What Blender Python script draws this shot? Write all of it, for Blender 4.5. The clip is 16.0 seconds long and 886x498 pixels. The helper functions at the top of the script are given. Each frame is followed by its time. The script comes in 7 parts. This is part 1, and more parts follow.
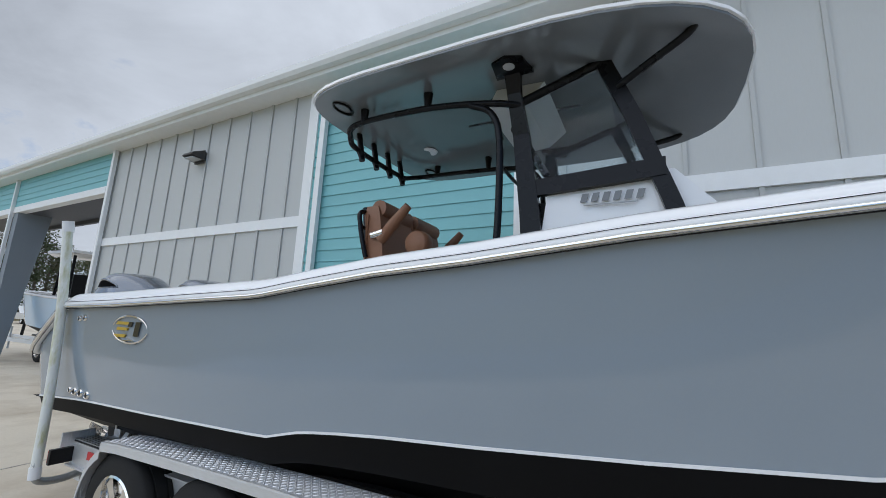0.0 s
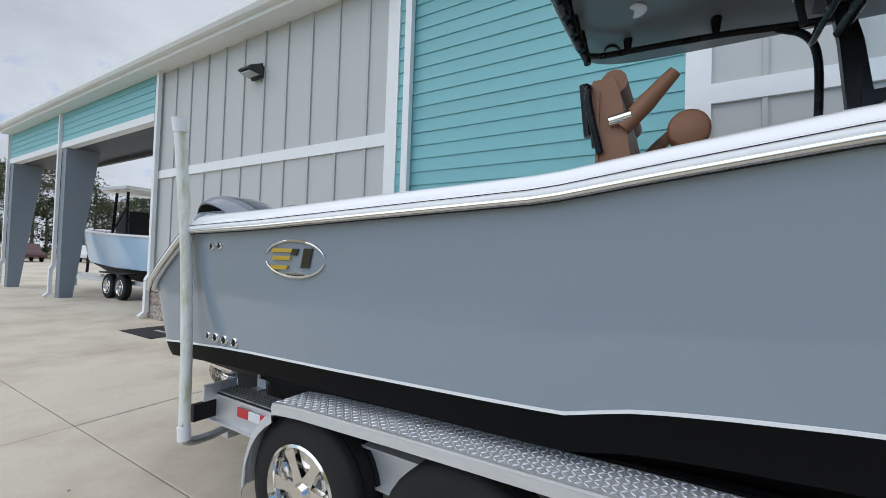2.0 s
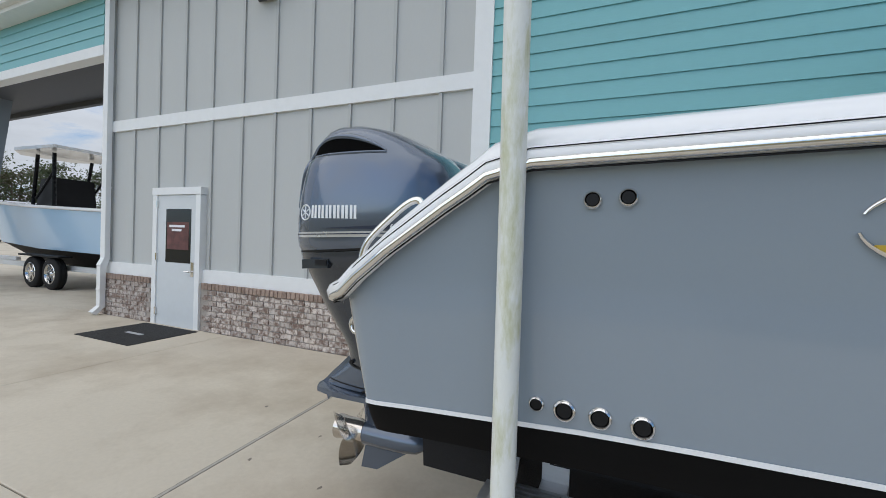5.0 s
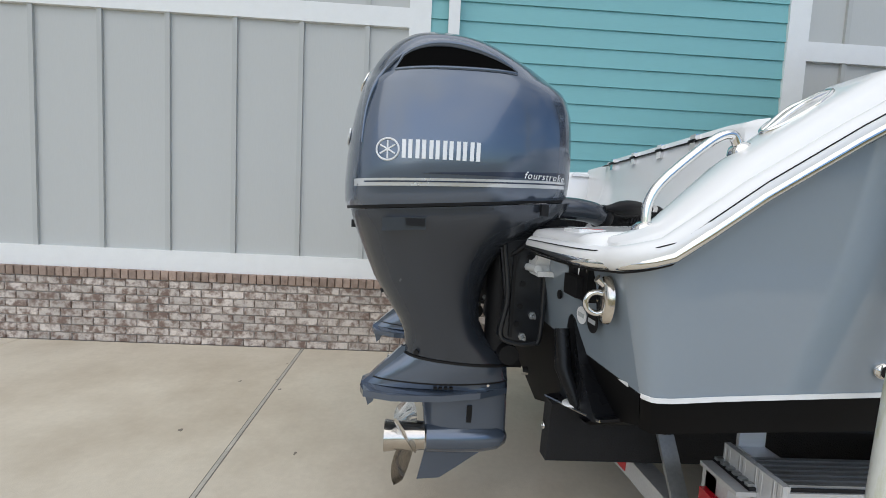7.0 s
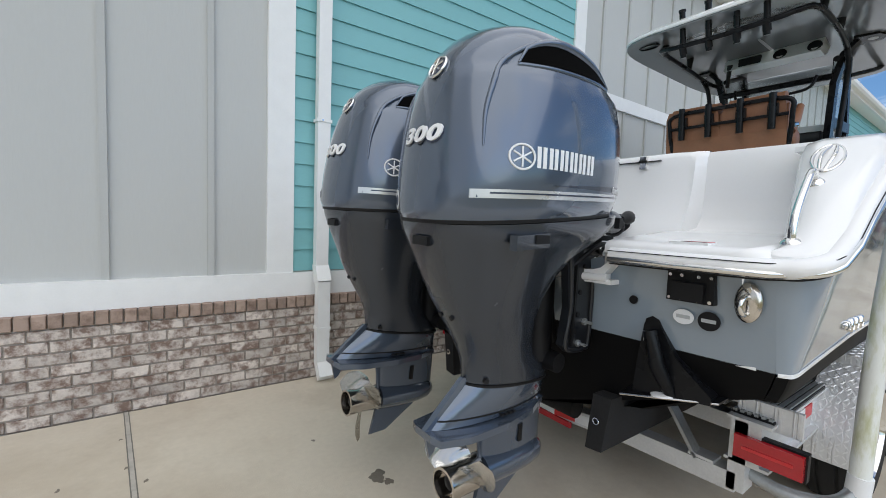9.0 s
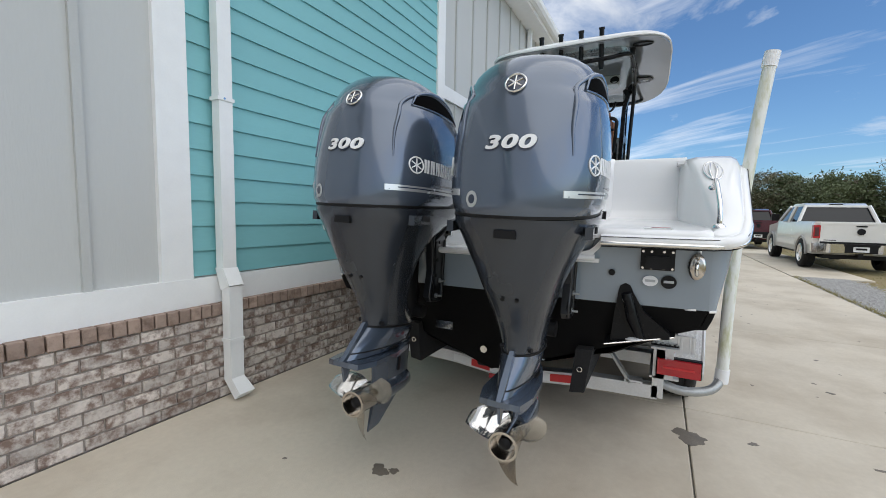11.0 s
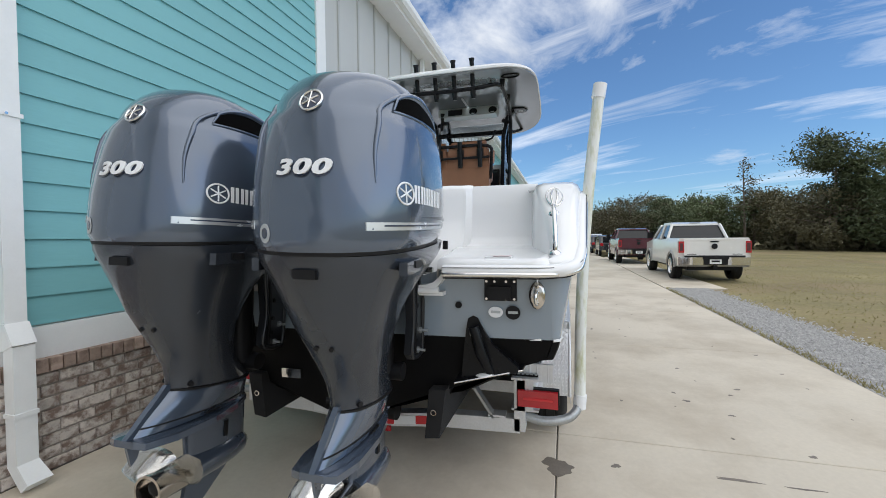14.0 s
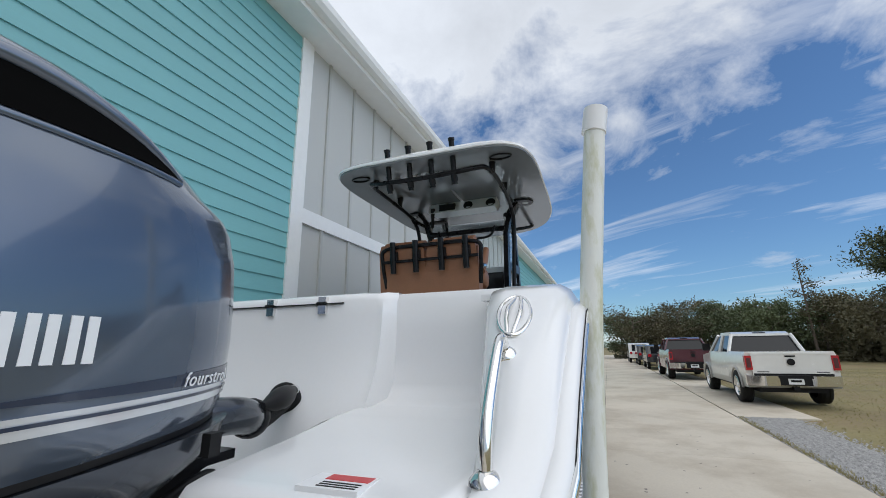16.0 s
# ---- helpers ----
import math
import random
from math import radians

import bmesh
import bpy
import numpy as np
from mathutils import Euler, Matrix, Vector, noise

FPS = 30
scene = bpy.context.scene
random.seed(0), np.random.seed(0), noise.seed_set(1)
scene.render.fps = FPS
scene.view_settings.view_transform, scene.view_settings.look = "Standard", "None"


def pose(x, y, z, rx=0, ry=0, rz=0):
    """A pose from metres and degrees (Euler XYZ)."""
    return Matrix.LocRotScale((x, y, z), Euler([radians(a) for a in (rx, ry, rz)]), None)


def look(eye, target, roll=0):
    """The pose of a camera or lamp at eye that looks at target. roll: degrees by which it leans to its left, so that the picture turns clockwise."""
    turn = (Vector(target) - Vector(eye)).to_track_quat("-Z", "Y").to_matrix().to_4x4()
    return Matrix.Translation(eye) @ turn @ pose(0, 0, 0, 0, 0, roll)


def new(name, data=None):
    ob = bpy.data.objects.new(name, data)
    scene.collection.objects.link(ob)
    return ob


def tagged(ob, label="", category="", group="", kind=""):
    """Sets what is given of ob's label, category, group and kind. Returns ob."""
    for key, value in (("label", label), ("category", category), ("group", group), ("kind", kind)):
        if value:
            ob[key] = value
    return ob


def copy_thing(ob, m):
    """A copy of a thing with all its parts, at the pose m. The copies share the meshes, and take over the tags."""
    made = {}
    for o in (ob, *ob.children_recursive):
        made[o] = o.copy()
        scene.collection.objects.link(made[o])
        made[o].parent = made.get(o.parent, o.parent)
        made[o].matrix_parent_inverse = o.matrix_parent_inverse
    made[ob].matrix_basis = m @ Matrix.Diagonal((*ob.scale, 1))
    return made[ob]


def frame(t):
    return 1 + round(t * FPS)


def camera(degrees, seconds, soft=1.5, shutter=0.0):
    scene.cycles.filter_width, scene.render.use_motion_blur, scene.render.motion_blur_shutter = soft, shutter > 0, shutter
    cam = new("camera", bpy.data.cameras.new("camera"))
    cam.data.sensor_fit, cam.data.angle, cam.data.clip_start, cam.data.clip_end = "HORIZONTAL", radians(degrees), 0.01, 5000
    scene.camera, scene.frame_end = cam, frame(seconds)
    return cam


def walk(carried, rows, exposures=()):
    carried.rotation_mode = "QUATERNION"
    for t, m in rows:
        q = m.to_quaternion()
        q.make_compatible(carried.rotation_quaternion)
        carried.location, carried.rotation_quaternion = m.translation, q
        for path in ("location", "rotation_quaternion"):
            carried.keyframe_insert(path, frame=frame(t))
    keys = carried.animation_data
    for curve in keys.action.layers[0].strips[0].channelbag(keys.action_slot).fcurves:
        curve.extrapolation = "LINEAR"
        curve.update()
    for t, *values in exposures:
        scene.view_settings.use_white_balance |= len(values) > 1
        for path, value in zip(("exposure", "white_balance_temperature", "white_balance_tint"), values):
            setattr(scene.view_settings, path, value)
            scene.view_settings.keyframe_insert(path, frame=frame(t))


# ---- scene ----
cam = camera(94.2, 16.0, 0.9)
PATH = [
    (0, (4.9, -2.676, 1.622), (3.968, -0.945, 1.987), 2.6),
    (0.5, (4.527, -2.67, 1.591), (3.567, -0.934, 1.845), 2.3),
    (1, (4.189, -2.64, 1.549), (3.2, -0.909, 1.708), 2.3),
    (1.5, (3.809, -2.549, 1.547), (2.794, -0.828, 1.637), 2.1),
    (2, (3.437, -2.512, 1.528), (2.396, -0.805, 1.576), 1.9),
    (2.5, (3.061, -2.468, 1.501), (2.005, -0.769, 1.529), 1.8),
    (3, (2.676, -2.395, 1.512), (1.629, -0.691, 1.523), 1.6),
    (3.5, (2.298, -2.35, 1.499), (1.285, -0.625, 1.502), 1.6),
    (4, (1.927, -2.284, 1.48), (0.962, -0.532, 1.48), 1.8),
    (6.5, (0.204, -2.14, 1.372), (-0.016, -0.156, 1.251), 2.5),
    (7, (-0.079, -2.053, 1.345), (-0.002, -0.06, 1.193), 2.8),
    (7.5, (-0.357, -1.94, 1.349), (0.026, 0.017, 1.191), 2.9),
    (8, (-0.637, -1.83, 1.362), (0.028, 0.05, 1.21), 2.7),
    (8.5, (-0.882, -1.679, 1.368), (0.04, 0.09, 1.225), 2.4),
    (11, (-1.847, -0.865, 1.378), (-0.083, 0.063, 1.21), 1.0),
    (11.5, (-1.95, -0.819, 1.362), (-0.133, -0.007, 1.163), 1.0),
    (12, (-1.963, -0.777, 1.349), (-0.116, -0.043, 1.126), 0.9),
    (12.5, (-1.943, -0.751, 1.347), (-0.073, -0.077, 1.124), 0.7),
    (13, (-1.871, -0.803, 1.354), (0.018, -0.178, 1.156), 0.3),
    (13.5, (-1.695, -0.991, 1.388), (0.213, -0.407, 1.249), -0.2),
    (14, (-1.507, -1.142, 1.412), (0.411, -0.579, 1.366), -0.7),
    (14.5, (-1.242, -1.245, 1.438), (0.672, -0.669, 1.509), -0.8),
    (15, (-0.943, -1.37, 1.465), (0.949, -0.755, 1.669), -0.9),
    (15.5, (-0.606, -1.424, 1.487), (1.25, -0.765, 1.835), -1.0),
    (16, (-0.279, -1.308, 1.552), (1.535, -0.607, 2.02), -0.7),
]
walk(cam, [(t, look(eye, target, roll)) for t, eye, target, roll in PATH], [(0.0,0.10,6100,10),(1.5,0.30,6150,10),(2.5,0.20,6200,10),(4.0,0.08,6200,10),(6.5,0.31,6450,10),(8.0,0.37,6450,10),(12.5,0.40,6400,10),(14.2,0.42,6400,10),(15.0,0.38,6350,10),(16.0,0.14,6300,10)])

# ---------- sky and sun ----------
world = bpy.data.worlds.new("sky")
scene.world = world
world.use_nodes = True
wn, wl = world.node_tree.nodes, world.node_tree.links
wn.clear()
w_out, w_bg = wn.new("ShaderNodeOutputWorld"), wn.new("ShaderNodeBackground")
w_sky = wn.new("ShaderNodeTexSky")
w_sky.sky_type, w_sky.sun_disc = "NISHITA", False
SUN_ELEVATION, SUN_HEADING = 48, 200
w_sky.sun_elevation, w_sky.sun_rotation = radians(SUN_ELEVATION), radians(SUN_HEADING)
w_sky.air_density, w_sky.dust_density, w_sky.ozone_density = 1.0, 0.4, 2.5
w_bg.inputs["Strength"].default_value = 0.12
# broken cloud: closed in the west, thin streaks in the east
w_tc = wn.new("ShaderNodeTexCoord")
w_sep = wn.new("ShaderNodeSeparateXYZ")
wl.new(w_tc.outputs["Generated"], w_sep.inputs[0])


def w_math(op, a, b=None, clamp=False):
    n = wn.new("ShaderNodeMath")
    n.operation, n.use_clamp = op, clamp
    for i, v in enumerate((a, b)):
        if v is None:
            continue
        if isinstance(v, (int, float)):
            n.inputs[i].default_value = v
        else:
            wl.new(v, n.inputs[i])
    return n.outputs[0]


# direction projected on a flat cloud deck
w_den = w_math("ADD", w_math("MAXIMUM", w_sep.outputs[2], 0.0), 0.22)
w_px, w_py = w_math("DIVIDE", w_sep.outputs[0], w_den), w_math("DIVIDE", w_sep.outputs[1], w_den)
w_com = wn.new("ShaderNodeCombineXYZ")
wl.new(w_math("ADD", w_math("MULTIPLY", w_px, 0.95), w_math("MULTIPLY", w_py, 0.35)), w_com.inputs[0])
wl.new(w_math("SUBTRACT", w_math("MULTIPLY", w_py, 1.15), w_math("MULTIPLY", w_px, 0.4)), w_com.inputs[1])
w_n1 = wn.new("ShaderNodeTexNoise")
w_n1.inputs["Scale"].default_value, w_n1.inputs["Detail"].default_value, w_n1.inputs["Roughness"].default_value = 1.9, 10, 0.62
w_n1.inputs["Distortion"].default_value = 0.35
wl.new(w_com.outputs[0], w_n1.inputs["Vector"])
w_n2 = wn.new("ShaderNodeTexNoise")
w_n2.inputs["Scale"].default_value, w_n2.inputs["Detail"].default_value = 0.8, 5
wl.new(w_com.outputs[0], w_n2.inputs["Vector"])
# more cover to the west and over the roof, less low in the east
w_high = wn.new("ShaderNodeMapRange")
w_high.interpolation_type = "SMOOTHSTEP"
w_high.inputs["From Min"].default_value, w_high.inputs["From Max"].default_value, w_high.inputs["To Max"].default_value = 0.30, 0.62, 0.24
wl.new(w_sep.outputs[2], w_high.inputs["Value"])
w_cover = w_math("ADD", w_math("ADD", w_n1.outputs["Fac"], w_math("MULTIPLY", w_math("ADD", w_math("MULTIPLY", w_sep.outputs[0], -0.55), w_math("MULTIPLY", w_sep.outputs[1], 0.45)), 0.30)), w_high.outputs[0])
w_fac = wn.new("ShaderNodeMapRange")
w_fac.inputs["From Min"].default_value, w_fac.inputs["From Max"].default_value = 0.43, 0.66
wl.new(w_cover, w_fac.inputs["Value"])
w_shade = wn.new("ShaderNodeMapRange")
w_shade.inputs["From Min"].default_value, w_shade.inputs["From Max"].default_value = 0.35, 0.66
w_shade.inputs["To Min"].default_value, w_shade.inputs["To Max"].default_value = 7.0, 4.3
wl.new(w_math("ADD", w_math("MULTIPLY", w_n2.outputs["Fac"], 0.6), w_math("MULTIPLY", w_n1.outputs["Fac"], 0.4)), w_shade.inputs["Value"])
w_cl = wn.new("ShaderNodeMix")
w_cl.data_type = "RGBA"
w_grey = wn.new("ShaderNodeVectorMath")
w_grey.operation = "SCALE"
w_grey.inputs[0].default_value = (0.93, 0.97, 1.03)
wl.new(w_math("MULTIPLY", w_shade.outputs[0], w_math("MAXIMUM", w_math("ADD", w_math("MULTIPLY", w_sep.outputs[0], 0.20), 1.02), 0.5)), w_grey.inputs["Scale"])
# thin cirrus streaks, drawn out across the eastern sky
w_com2 = wn.new("ShaderNodeCombineXYZ")
wl.new(w_math("ADD", w_math("MULTIPLY", w_px, 0.25), w_math("MULTIPLY", w_py, 0.55)), w_com2.inputs[0])
wl.new(w_math("SUBTRACT", w_math("MULTIPLY", w_py, 0.9), w_math("MULTIPLY", w_px, 2.1)), w_com2.inputs[1])
w_n3 = wn.new("ShaderNodeTexNoise")
w_n3.inputs["Scale"].default_value, w_n3.inputs["Detail"].default_value, w_n3.inputs["Roughness"].default_value, w_n3.inputs["Distortion"].default_value = 1.35, 8, 0.6, 0.5
wl.new(w_com2.outputs[0], w_n3.inputs["Vector"])
w_cir = wn.new("ShaderNodeMapRange")
w_cir.inputs["From Min"].default_value, w_cir.inputs["From Max"].default_value, w_cir.inputs["To Max"].default_value = 0.52, 0.74, 0.85
wl.new(w_n3.outputs["Fac"], w_cir.inputs["Value"])
wl.new(w_math("MULTIPLY", w_math("MAXIMUM", w_fac.outputs[0], w_cir.outputs[0]), 0.96), w_cl.inputs["Factor"])
w_deep = wn.new("ShaderNodeVectorMath")
w_deep.operation = "MULTIPLY"
w_deep.inputs[1].default_value = (0.55, 0.72, 0.86)
wl.new(w_sky.outputs[0], w_deep.inputs[0])
wl.new(w_deep.outputs[0], w_cl.inputs["A"])
wl.new(w_grey.outputs[0], w_cl.inputs["B"])
wl.new(w_cl.outputs["Result"], w_bg.inputs["Color"])
wl.new(w_bg.outputs[0], w_out.inputs["Surface"])

sun = new("sun", bpy.data.lights.new("sun", "SUN"))
sun.data.energy, sun.data.angle, sun.data.color = 1.3, radians(95), (1.0, 0.95, 0.88)
_h, _e = radians(SUN_HEADING), radians(SUN_ELEVATION)
SUN_WAY = Vector((math.sin(_h) * math.cos(_e), math.cos(_h) * math.cos(_e), math.sin(_e)))
sun.matrix_world = look(SUN_WAY * 60, (0, 0, 0))

# ---------- materials ----------


def mat(name, color, rough=0.5, metal=0.0, vary=0.08, scale=8.0, fine=90.0, bump=0.0, bump_scale=200.0, coat=0.0, rand=0.0, stretch=(1, 1, 1), dirt=None, dirt_amount=0.0, dirt_scale=1.5, dirt_from=(0.48, 0.72), spec=0.5):
    """Base colour with broad and fine variation, roughness variation, optional stains, bump and clear coat."""
    m = bpy.data.materials.new(name)
    m.use_nodes = True
    n, l = m.node_tree.nodes, m.node_tree.links
    b = n["Principled BSDF"]
    tc, mp = n.new("ShaderNodeTexCoord"), n.new("ShaderNodeMapping")
    mp.inputs["Scale"].default_value = stretch
    l.new(tc.outputs["Object"], mp.inputs["Vector"])
    if rand:
        o_i, o_m = n.new("ShaderNodeObjectInfo"), n.new("ShaderNodeVectorMath")
        o_m.operation = "SCALE"
        o_m.inputs[0].default_value = (37.0, 11.0, 23.0)
        l.new(o_i.outputs["Random"], o_m.inputs["Scale"])
        l.new(o_m.outputs[0], mp.inputs["Location"])
    a, c = n.new("ShaderNodeTexNoise"), n.new("ShaderNodeTexNoise")
    a.inputs["Scale"].default_value, a.inputs["Detail"].default_value = scale, 6
    c.inputs["Scale"].default_value, c.inputs["Detail"].default_value = fine, 3
    l.new(mp.outputs[0], a.inputs["Vector"])
    l.new(mp.outputs[0], c.inputs["Vector"])
    add = n.new("ShaderNodeMath")
    add.operation = "MULTIPLY_ADD"
    add.inputs[1].default_value = 0.5
    l.new(c.outputs["Fac"], add.inputs[0])
    l.new(a.outputs["Fac"], add.inputs[2])
    last = add.outputs[0]
    if rand:
        oi, ra = n.new("ShaderNodeObjectInfo"), n.new("ShaderNodeMath")
        ra.operation = "MULTIPLY_ADD"
        ra.inputs[1].default_value = rand
        l.new(oi.outputs["Random"], ra.inputs[0])
        l.new(last, ra.inputs[2])
        last = ra.outputs[0]
    mr = n.new("ShaderNodeMapRange")
    mr.inputs["From Min"].default_value, mr.inputs["From Max"].default_value = 0.45, 1.05 + rand
    mr.inputs["To Min"].default_value, mr.inputs["To Max"].default_value = 1 - vary, 1 + vary
    l.new(last, mr.inputs["Value"])
    sc = n.new("ShaderNodeVectorMath")
    sc.operation = "SCALE"
    sc.inputs[0].default_value = color
    l.new(mr.outputs[0], sc.inputs["Scale"])
    out = sc.outputs[0]
    if dirt:
        d, dr, mx = n.new("ShaderNodeTexNoise"), n.new("ShaderNodeMapRange"), n.new("ShaderNodeMix")
        d.inputs["Scale"].default_value, d.inputs["Detail"].default_value, d.inputs["Roughness"].default_value = dirt_scale, 8, 0.65
        l.new(mp.outputs[0], d.inputs["Vector"])
        dr.inputs["From Min"].default_value, dr.inputs["From Max"].default_value, dr.inputs["To Max"].default_value = *dirt_from, dirt_amount
        l.new(d.outputs["Fac"], dr.inputs["Value"])
        mx.data_type = "RGBA"
        l.new(dr.outputs[0], mx.inputs["Factor"])
        l.new(out, mx.inputs["A"])
        mx.inputs["B"].default_value = (*dirt, 1)
        out = mx.outputs["Result"]
    l.new(out, b.inputs["Base Color"])
    rr = n.new("ShaderNodeMapRange")
    rr.inputs["To Min"].default_value, rr.inputs["To Max"].default_value = max(rough - 0.06, 0.02), min(rough + 0.06, 1)
    l.new(a.outputs["Fac"], rr.inputs["Value"])
    l.new(rr.outputs[0], b.inputs["Roughness"])
    b.inputs["Metallic"].default_value = metal
    b.inputs["Coat Weight"].default_value = coat
    b.inputs["Coat Roughness"].default_value = 0.06
    b.inputs["Specular IOR Level"].default_value = spec
    if bump:
        bn, bt = n.new("ShaderNodeBump"), n.new("ShaderNodeTexNoise")
        bt.inputs["Scale"].default_value, bt.inputs["Detail"].default_value = bump_scale, 4
        l.new(mp.outputs[0], bt.inputs["Vector"])
        l.new(bt.outputs["Fac"], bn.inputs["Height"])
        bn.inputs["Strength"].default_value, bn.inputs["Distance"].default_value = bump, 0.004
        l.new(bn.outputs[0], b.inputs["Normal"])
    return m


TEAL = mat("teal_paint", (0.195, 0.455, 0.475), 0.55, vary=0.06, scale=1.5, bump=0.25, bump_scale=60, stretch=(0.15, 1, 1), rand=0.15)
GREYBOARD = mat("grey_board_paint", (0.50, 0.51, 0.495), 0.6, vary=0.03, scale=0.8, bump=0.2, bump_scale=120, stretch=(1, 1, 0.15))
GREYDARK = mat("grey_batten_paint", (0.46, 0.47, 0.455), 0.6, vary=0.05, scale=0.8, bump=0.2)
TRIM = mat("white_trim_paint", (0.80, 0.81, 0.80), 0.5, vary=0.03, bump=0.1)
BRICK = mat("whitewashed_brick", (0.56, 0.50, 0.45), 0.9, vary=0.42, scale=14, fine=60, bump=1.0, bump_scale=60, rand=0.7, dirt=(0.16, 0.10, 0.075), dirt_amount=0.9, dirt_scale=13, dirt_from=(0.44, 0.60))
BRICKCAP = mat("brown_brick", (0.35, 0.26, 0.21), 0.9, vary=0.35, scale=9, fine=45, bump=0.9, bump_scale=70, rand=0.9, dirt=(0.12, 0.075, 0.055), dirt_amount=0.8, dirt_scale=11)
MORTAR = mat("mortar", (0.36, 0.32, 0.28), 0.95, vary=0.15, bump=0.8)
CONCRETE = mat("broom_concrete", (0.60, 0.54, 0.44), 0.8, vary=0.09, scale=0.7, fine=30, bump=0.35, bump_scale=160, dirt=(0.40, 0.335, 0.25), dirt_amount=0.8, dirt_scale=0.6, dirt_from=(0.46, 0.68))
JOINT = mat("joint_filler", (0.17, 0.16, 0.14), 0.95, vary=0.2)
GELGREY = mat("grey_gelcoat", (0.255, 0.306, 0.358), 0.13, vary=0.015, scale=0.6, coat=0.9)
GELWHITE = mat("white_gelcoat", (0.84, 0.845, 0.85), 0.2, vary=0.015, scale=1.0, coat=0.5)
ROOFWHITE = mat("white_hardtop_gelcoat", (0.66, 0.69, 0.69), 0.3, vary=0.03, scale=2.0, coat=0.2)
BOTTOM = mat("black_bottom_paint", (0.0045, 0.0045, 0.005), 0.55, vary=0.2, scale=3, spec=0.10)
# flat black for the scoop sheet, its colour standing in for the opening's darkness
SCOOPDARK = mat("black_scoop_sheet", (0.003, 0.003, 0.003), 0.95, vary=0.1, spec=0.05)
# grey here holds the shade under the white hardtop, put into the colour
ROOFSHADE = mat("shade_toned_hardtop_underside", (0.175, 0.188, 0.195), 0.22, vary=0.04, scale=3.0, coat=0.4)
MOTOR = mat("blue_grey_metallic_paint", (0.100, 0.128, 0.176), 0.22, metal=0.5, vary=0.03, scale=1.5, fine=900, coat=1.0)
MOTORLEG = mat("dark_grey_metallic_paint", (0.050, 0.059, 0.075), 0.26, metal=0.5, vary=0.05, scale=2, fine=900, coat=0.5)
BLACKPL = mat("black_plastic", (0.009, 0.009, 0.010), 0.5, vary=0.2, spec=0.25)
BLACKGL = mat("black_powder_coat", (0.007, 0.0075, 0.009), 0.28, vary=0.15, spec=0.2)
CHROME = mat("polished_stainless", (0.78, 0.77, 0.75), 0.09, metal=1.0, vary=0.03)
BRONZE = mat("worn_stainless_propeller", (0.62, 0.58, 0.53), 0.17, metal=1.0, vary=0.12, scale=14)
ALU = mat("mill_aluminium", (0.66, 0.67, 0.68), 0.5, metal=0.6, vary=0.12, scale=5, stretch=(0.2, 1, 1))
GALV = mat("galvanised_steel", (0.42, 0.44, 0.45), 0.45, metal=0.8, vary=0.2, scale=12)
RUBBER = mat("tyre_rubber", (0.014, 0.014, 0.014), 0.75, spec=0.3, vary=0.25, bump=0.3)
CARPET = mat("black_bunk_carpet", (0.012, 0.012, 0.013), 0.95, vary=0.3, bump=0.8)
VINYL = mat("brown_vinyl", (0.235, 0.105, 0.052), 0.5, vary=0.12, scale=6, bump=0.3, bump_scale=240)
PVC = mat("white_pvc_with_algae", (0.78, 0.80, 0.76), 0.4, vary=0.05, scale=4, dirt=(0.40, 0.41, 0.13), dirt_amount=0.9, dirt_scale=6, stretch=(2.5, 2.5, 0.7))
REDLENS = mat("red_lens", (0.42, 0.012, 0.02), 0.2, vary=0.1, coat=0.5)
REDTAPE = mat("red_reflective_tape", (0.58, 0.03, 0.035), 0.35, vary=0.08)
WHITETAPE = mat("white_reflective_tape", (0.75, 0.76, 0.77), 0.35, vary=0.05)
DECALWHITE = mat("white_decal", (0.82, 0.83, 0.84), 0.35, vary=0.02)
DECALGOLD = mat("gold_decal", (0.62, 0.43, 0.06), 0.3, metal=0.3, vary=0.05)
STEELBLUE = mat("grey_blue_steel", (0.215, 0.245, 0.275), 0.5, vary=0.06, scale=1.0)
GRASS = mat("dry_grass_ground", (0.225, 0.19, 0.085), 0.95, vary=0.35, scale=0.35, fine=12, bump=0.8, bump_scale=30, dirt=(0.27, 0.19, 0.11), dirt_amount=0.8, dirt_scale=0.22)
BLADES = mat("grass_blades", (0.30, 0.265, 0.115), 0.9, vary=0.4, scale=0.5, fine=30)
GRAVEL = mat("grey_gravel", (0.36, 0.352, 0.338), 0.9, vary=0.55, scale=9, fine=45, bump=1.0, bump_scale=45, dirt=(0.16, 0.145, 0.12), dirt_amount=0.7, dirt_scale=14)
STONE = mat("crushed_stone", (0.40, 0.395, 0.385), 0.85, vary=0.55, scale=22, fine=80)
BRACKET = mat("dark_bracket_paint", (0.018, 0.020, 0.024), 0.3, metal=0.3, vary=0.15, coat=0.3)
LEAF = mat("dark_foliage", (0.088, 0.112, 0.052), 0.75, vary=0.5, scale=0.25, fine=4, rand=0.3)
LEAF2 = mat("olive_foliage", (0.125, 0.115, 0.064), 0.8, vary=0.5, scale=0.25, fine=4, rand=0.3)
BARK = mat("grey_bark", (0.16, 0.13, 0.105), 0.9, vary=0.3, bump=0.8, bump_scale=30)
CARWHITE = mat("white_car_paint", (0.78, 0.775, 0.745), 0.25, vary=0.03, coat=0.8)
CARMAROON = mat("maroon_car_paint", (0.085, 0.018, 0.026), 0.25, vary=0.05, coat=0.8)
CARDARK = mat("dark_car_paint", (0.02, 0.022, 0.026), 0.25, vary=0.05, coat=0.8)
CARSILVER = mat("warm_silver_lower_paint", (0.34, 0.33, 0.31), 0.35, metal=0.3, vary=0.04, coat=0.5)
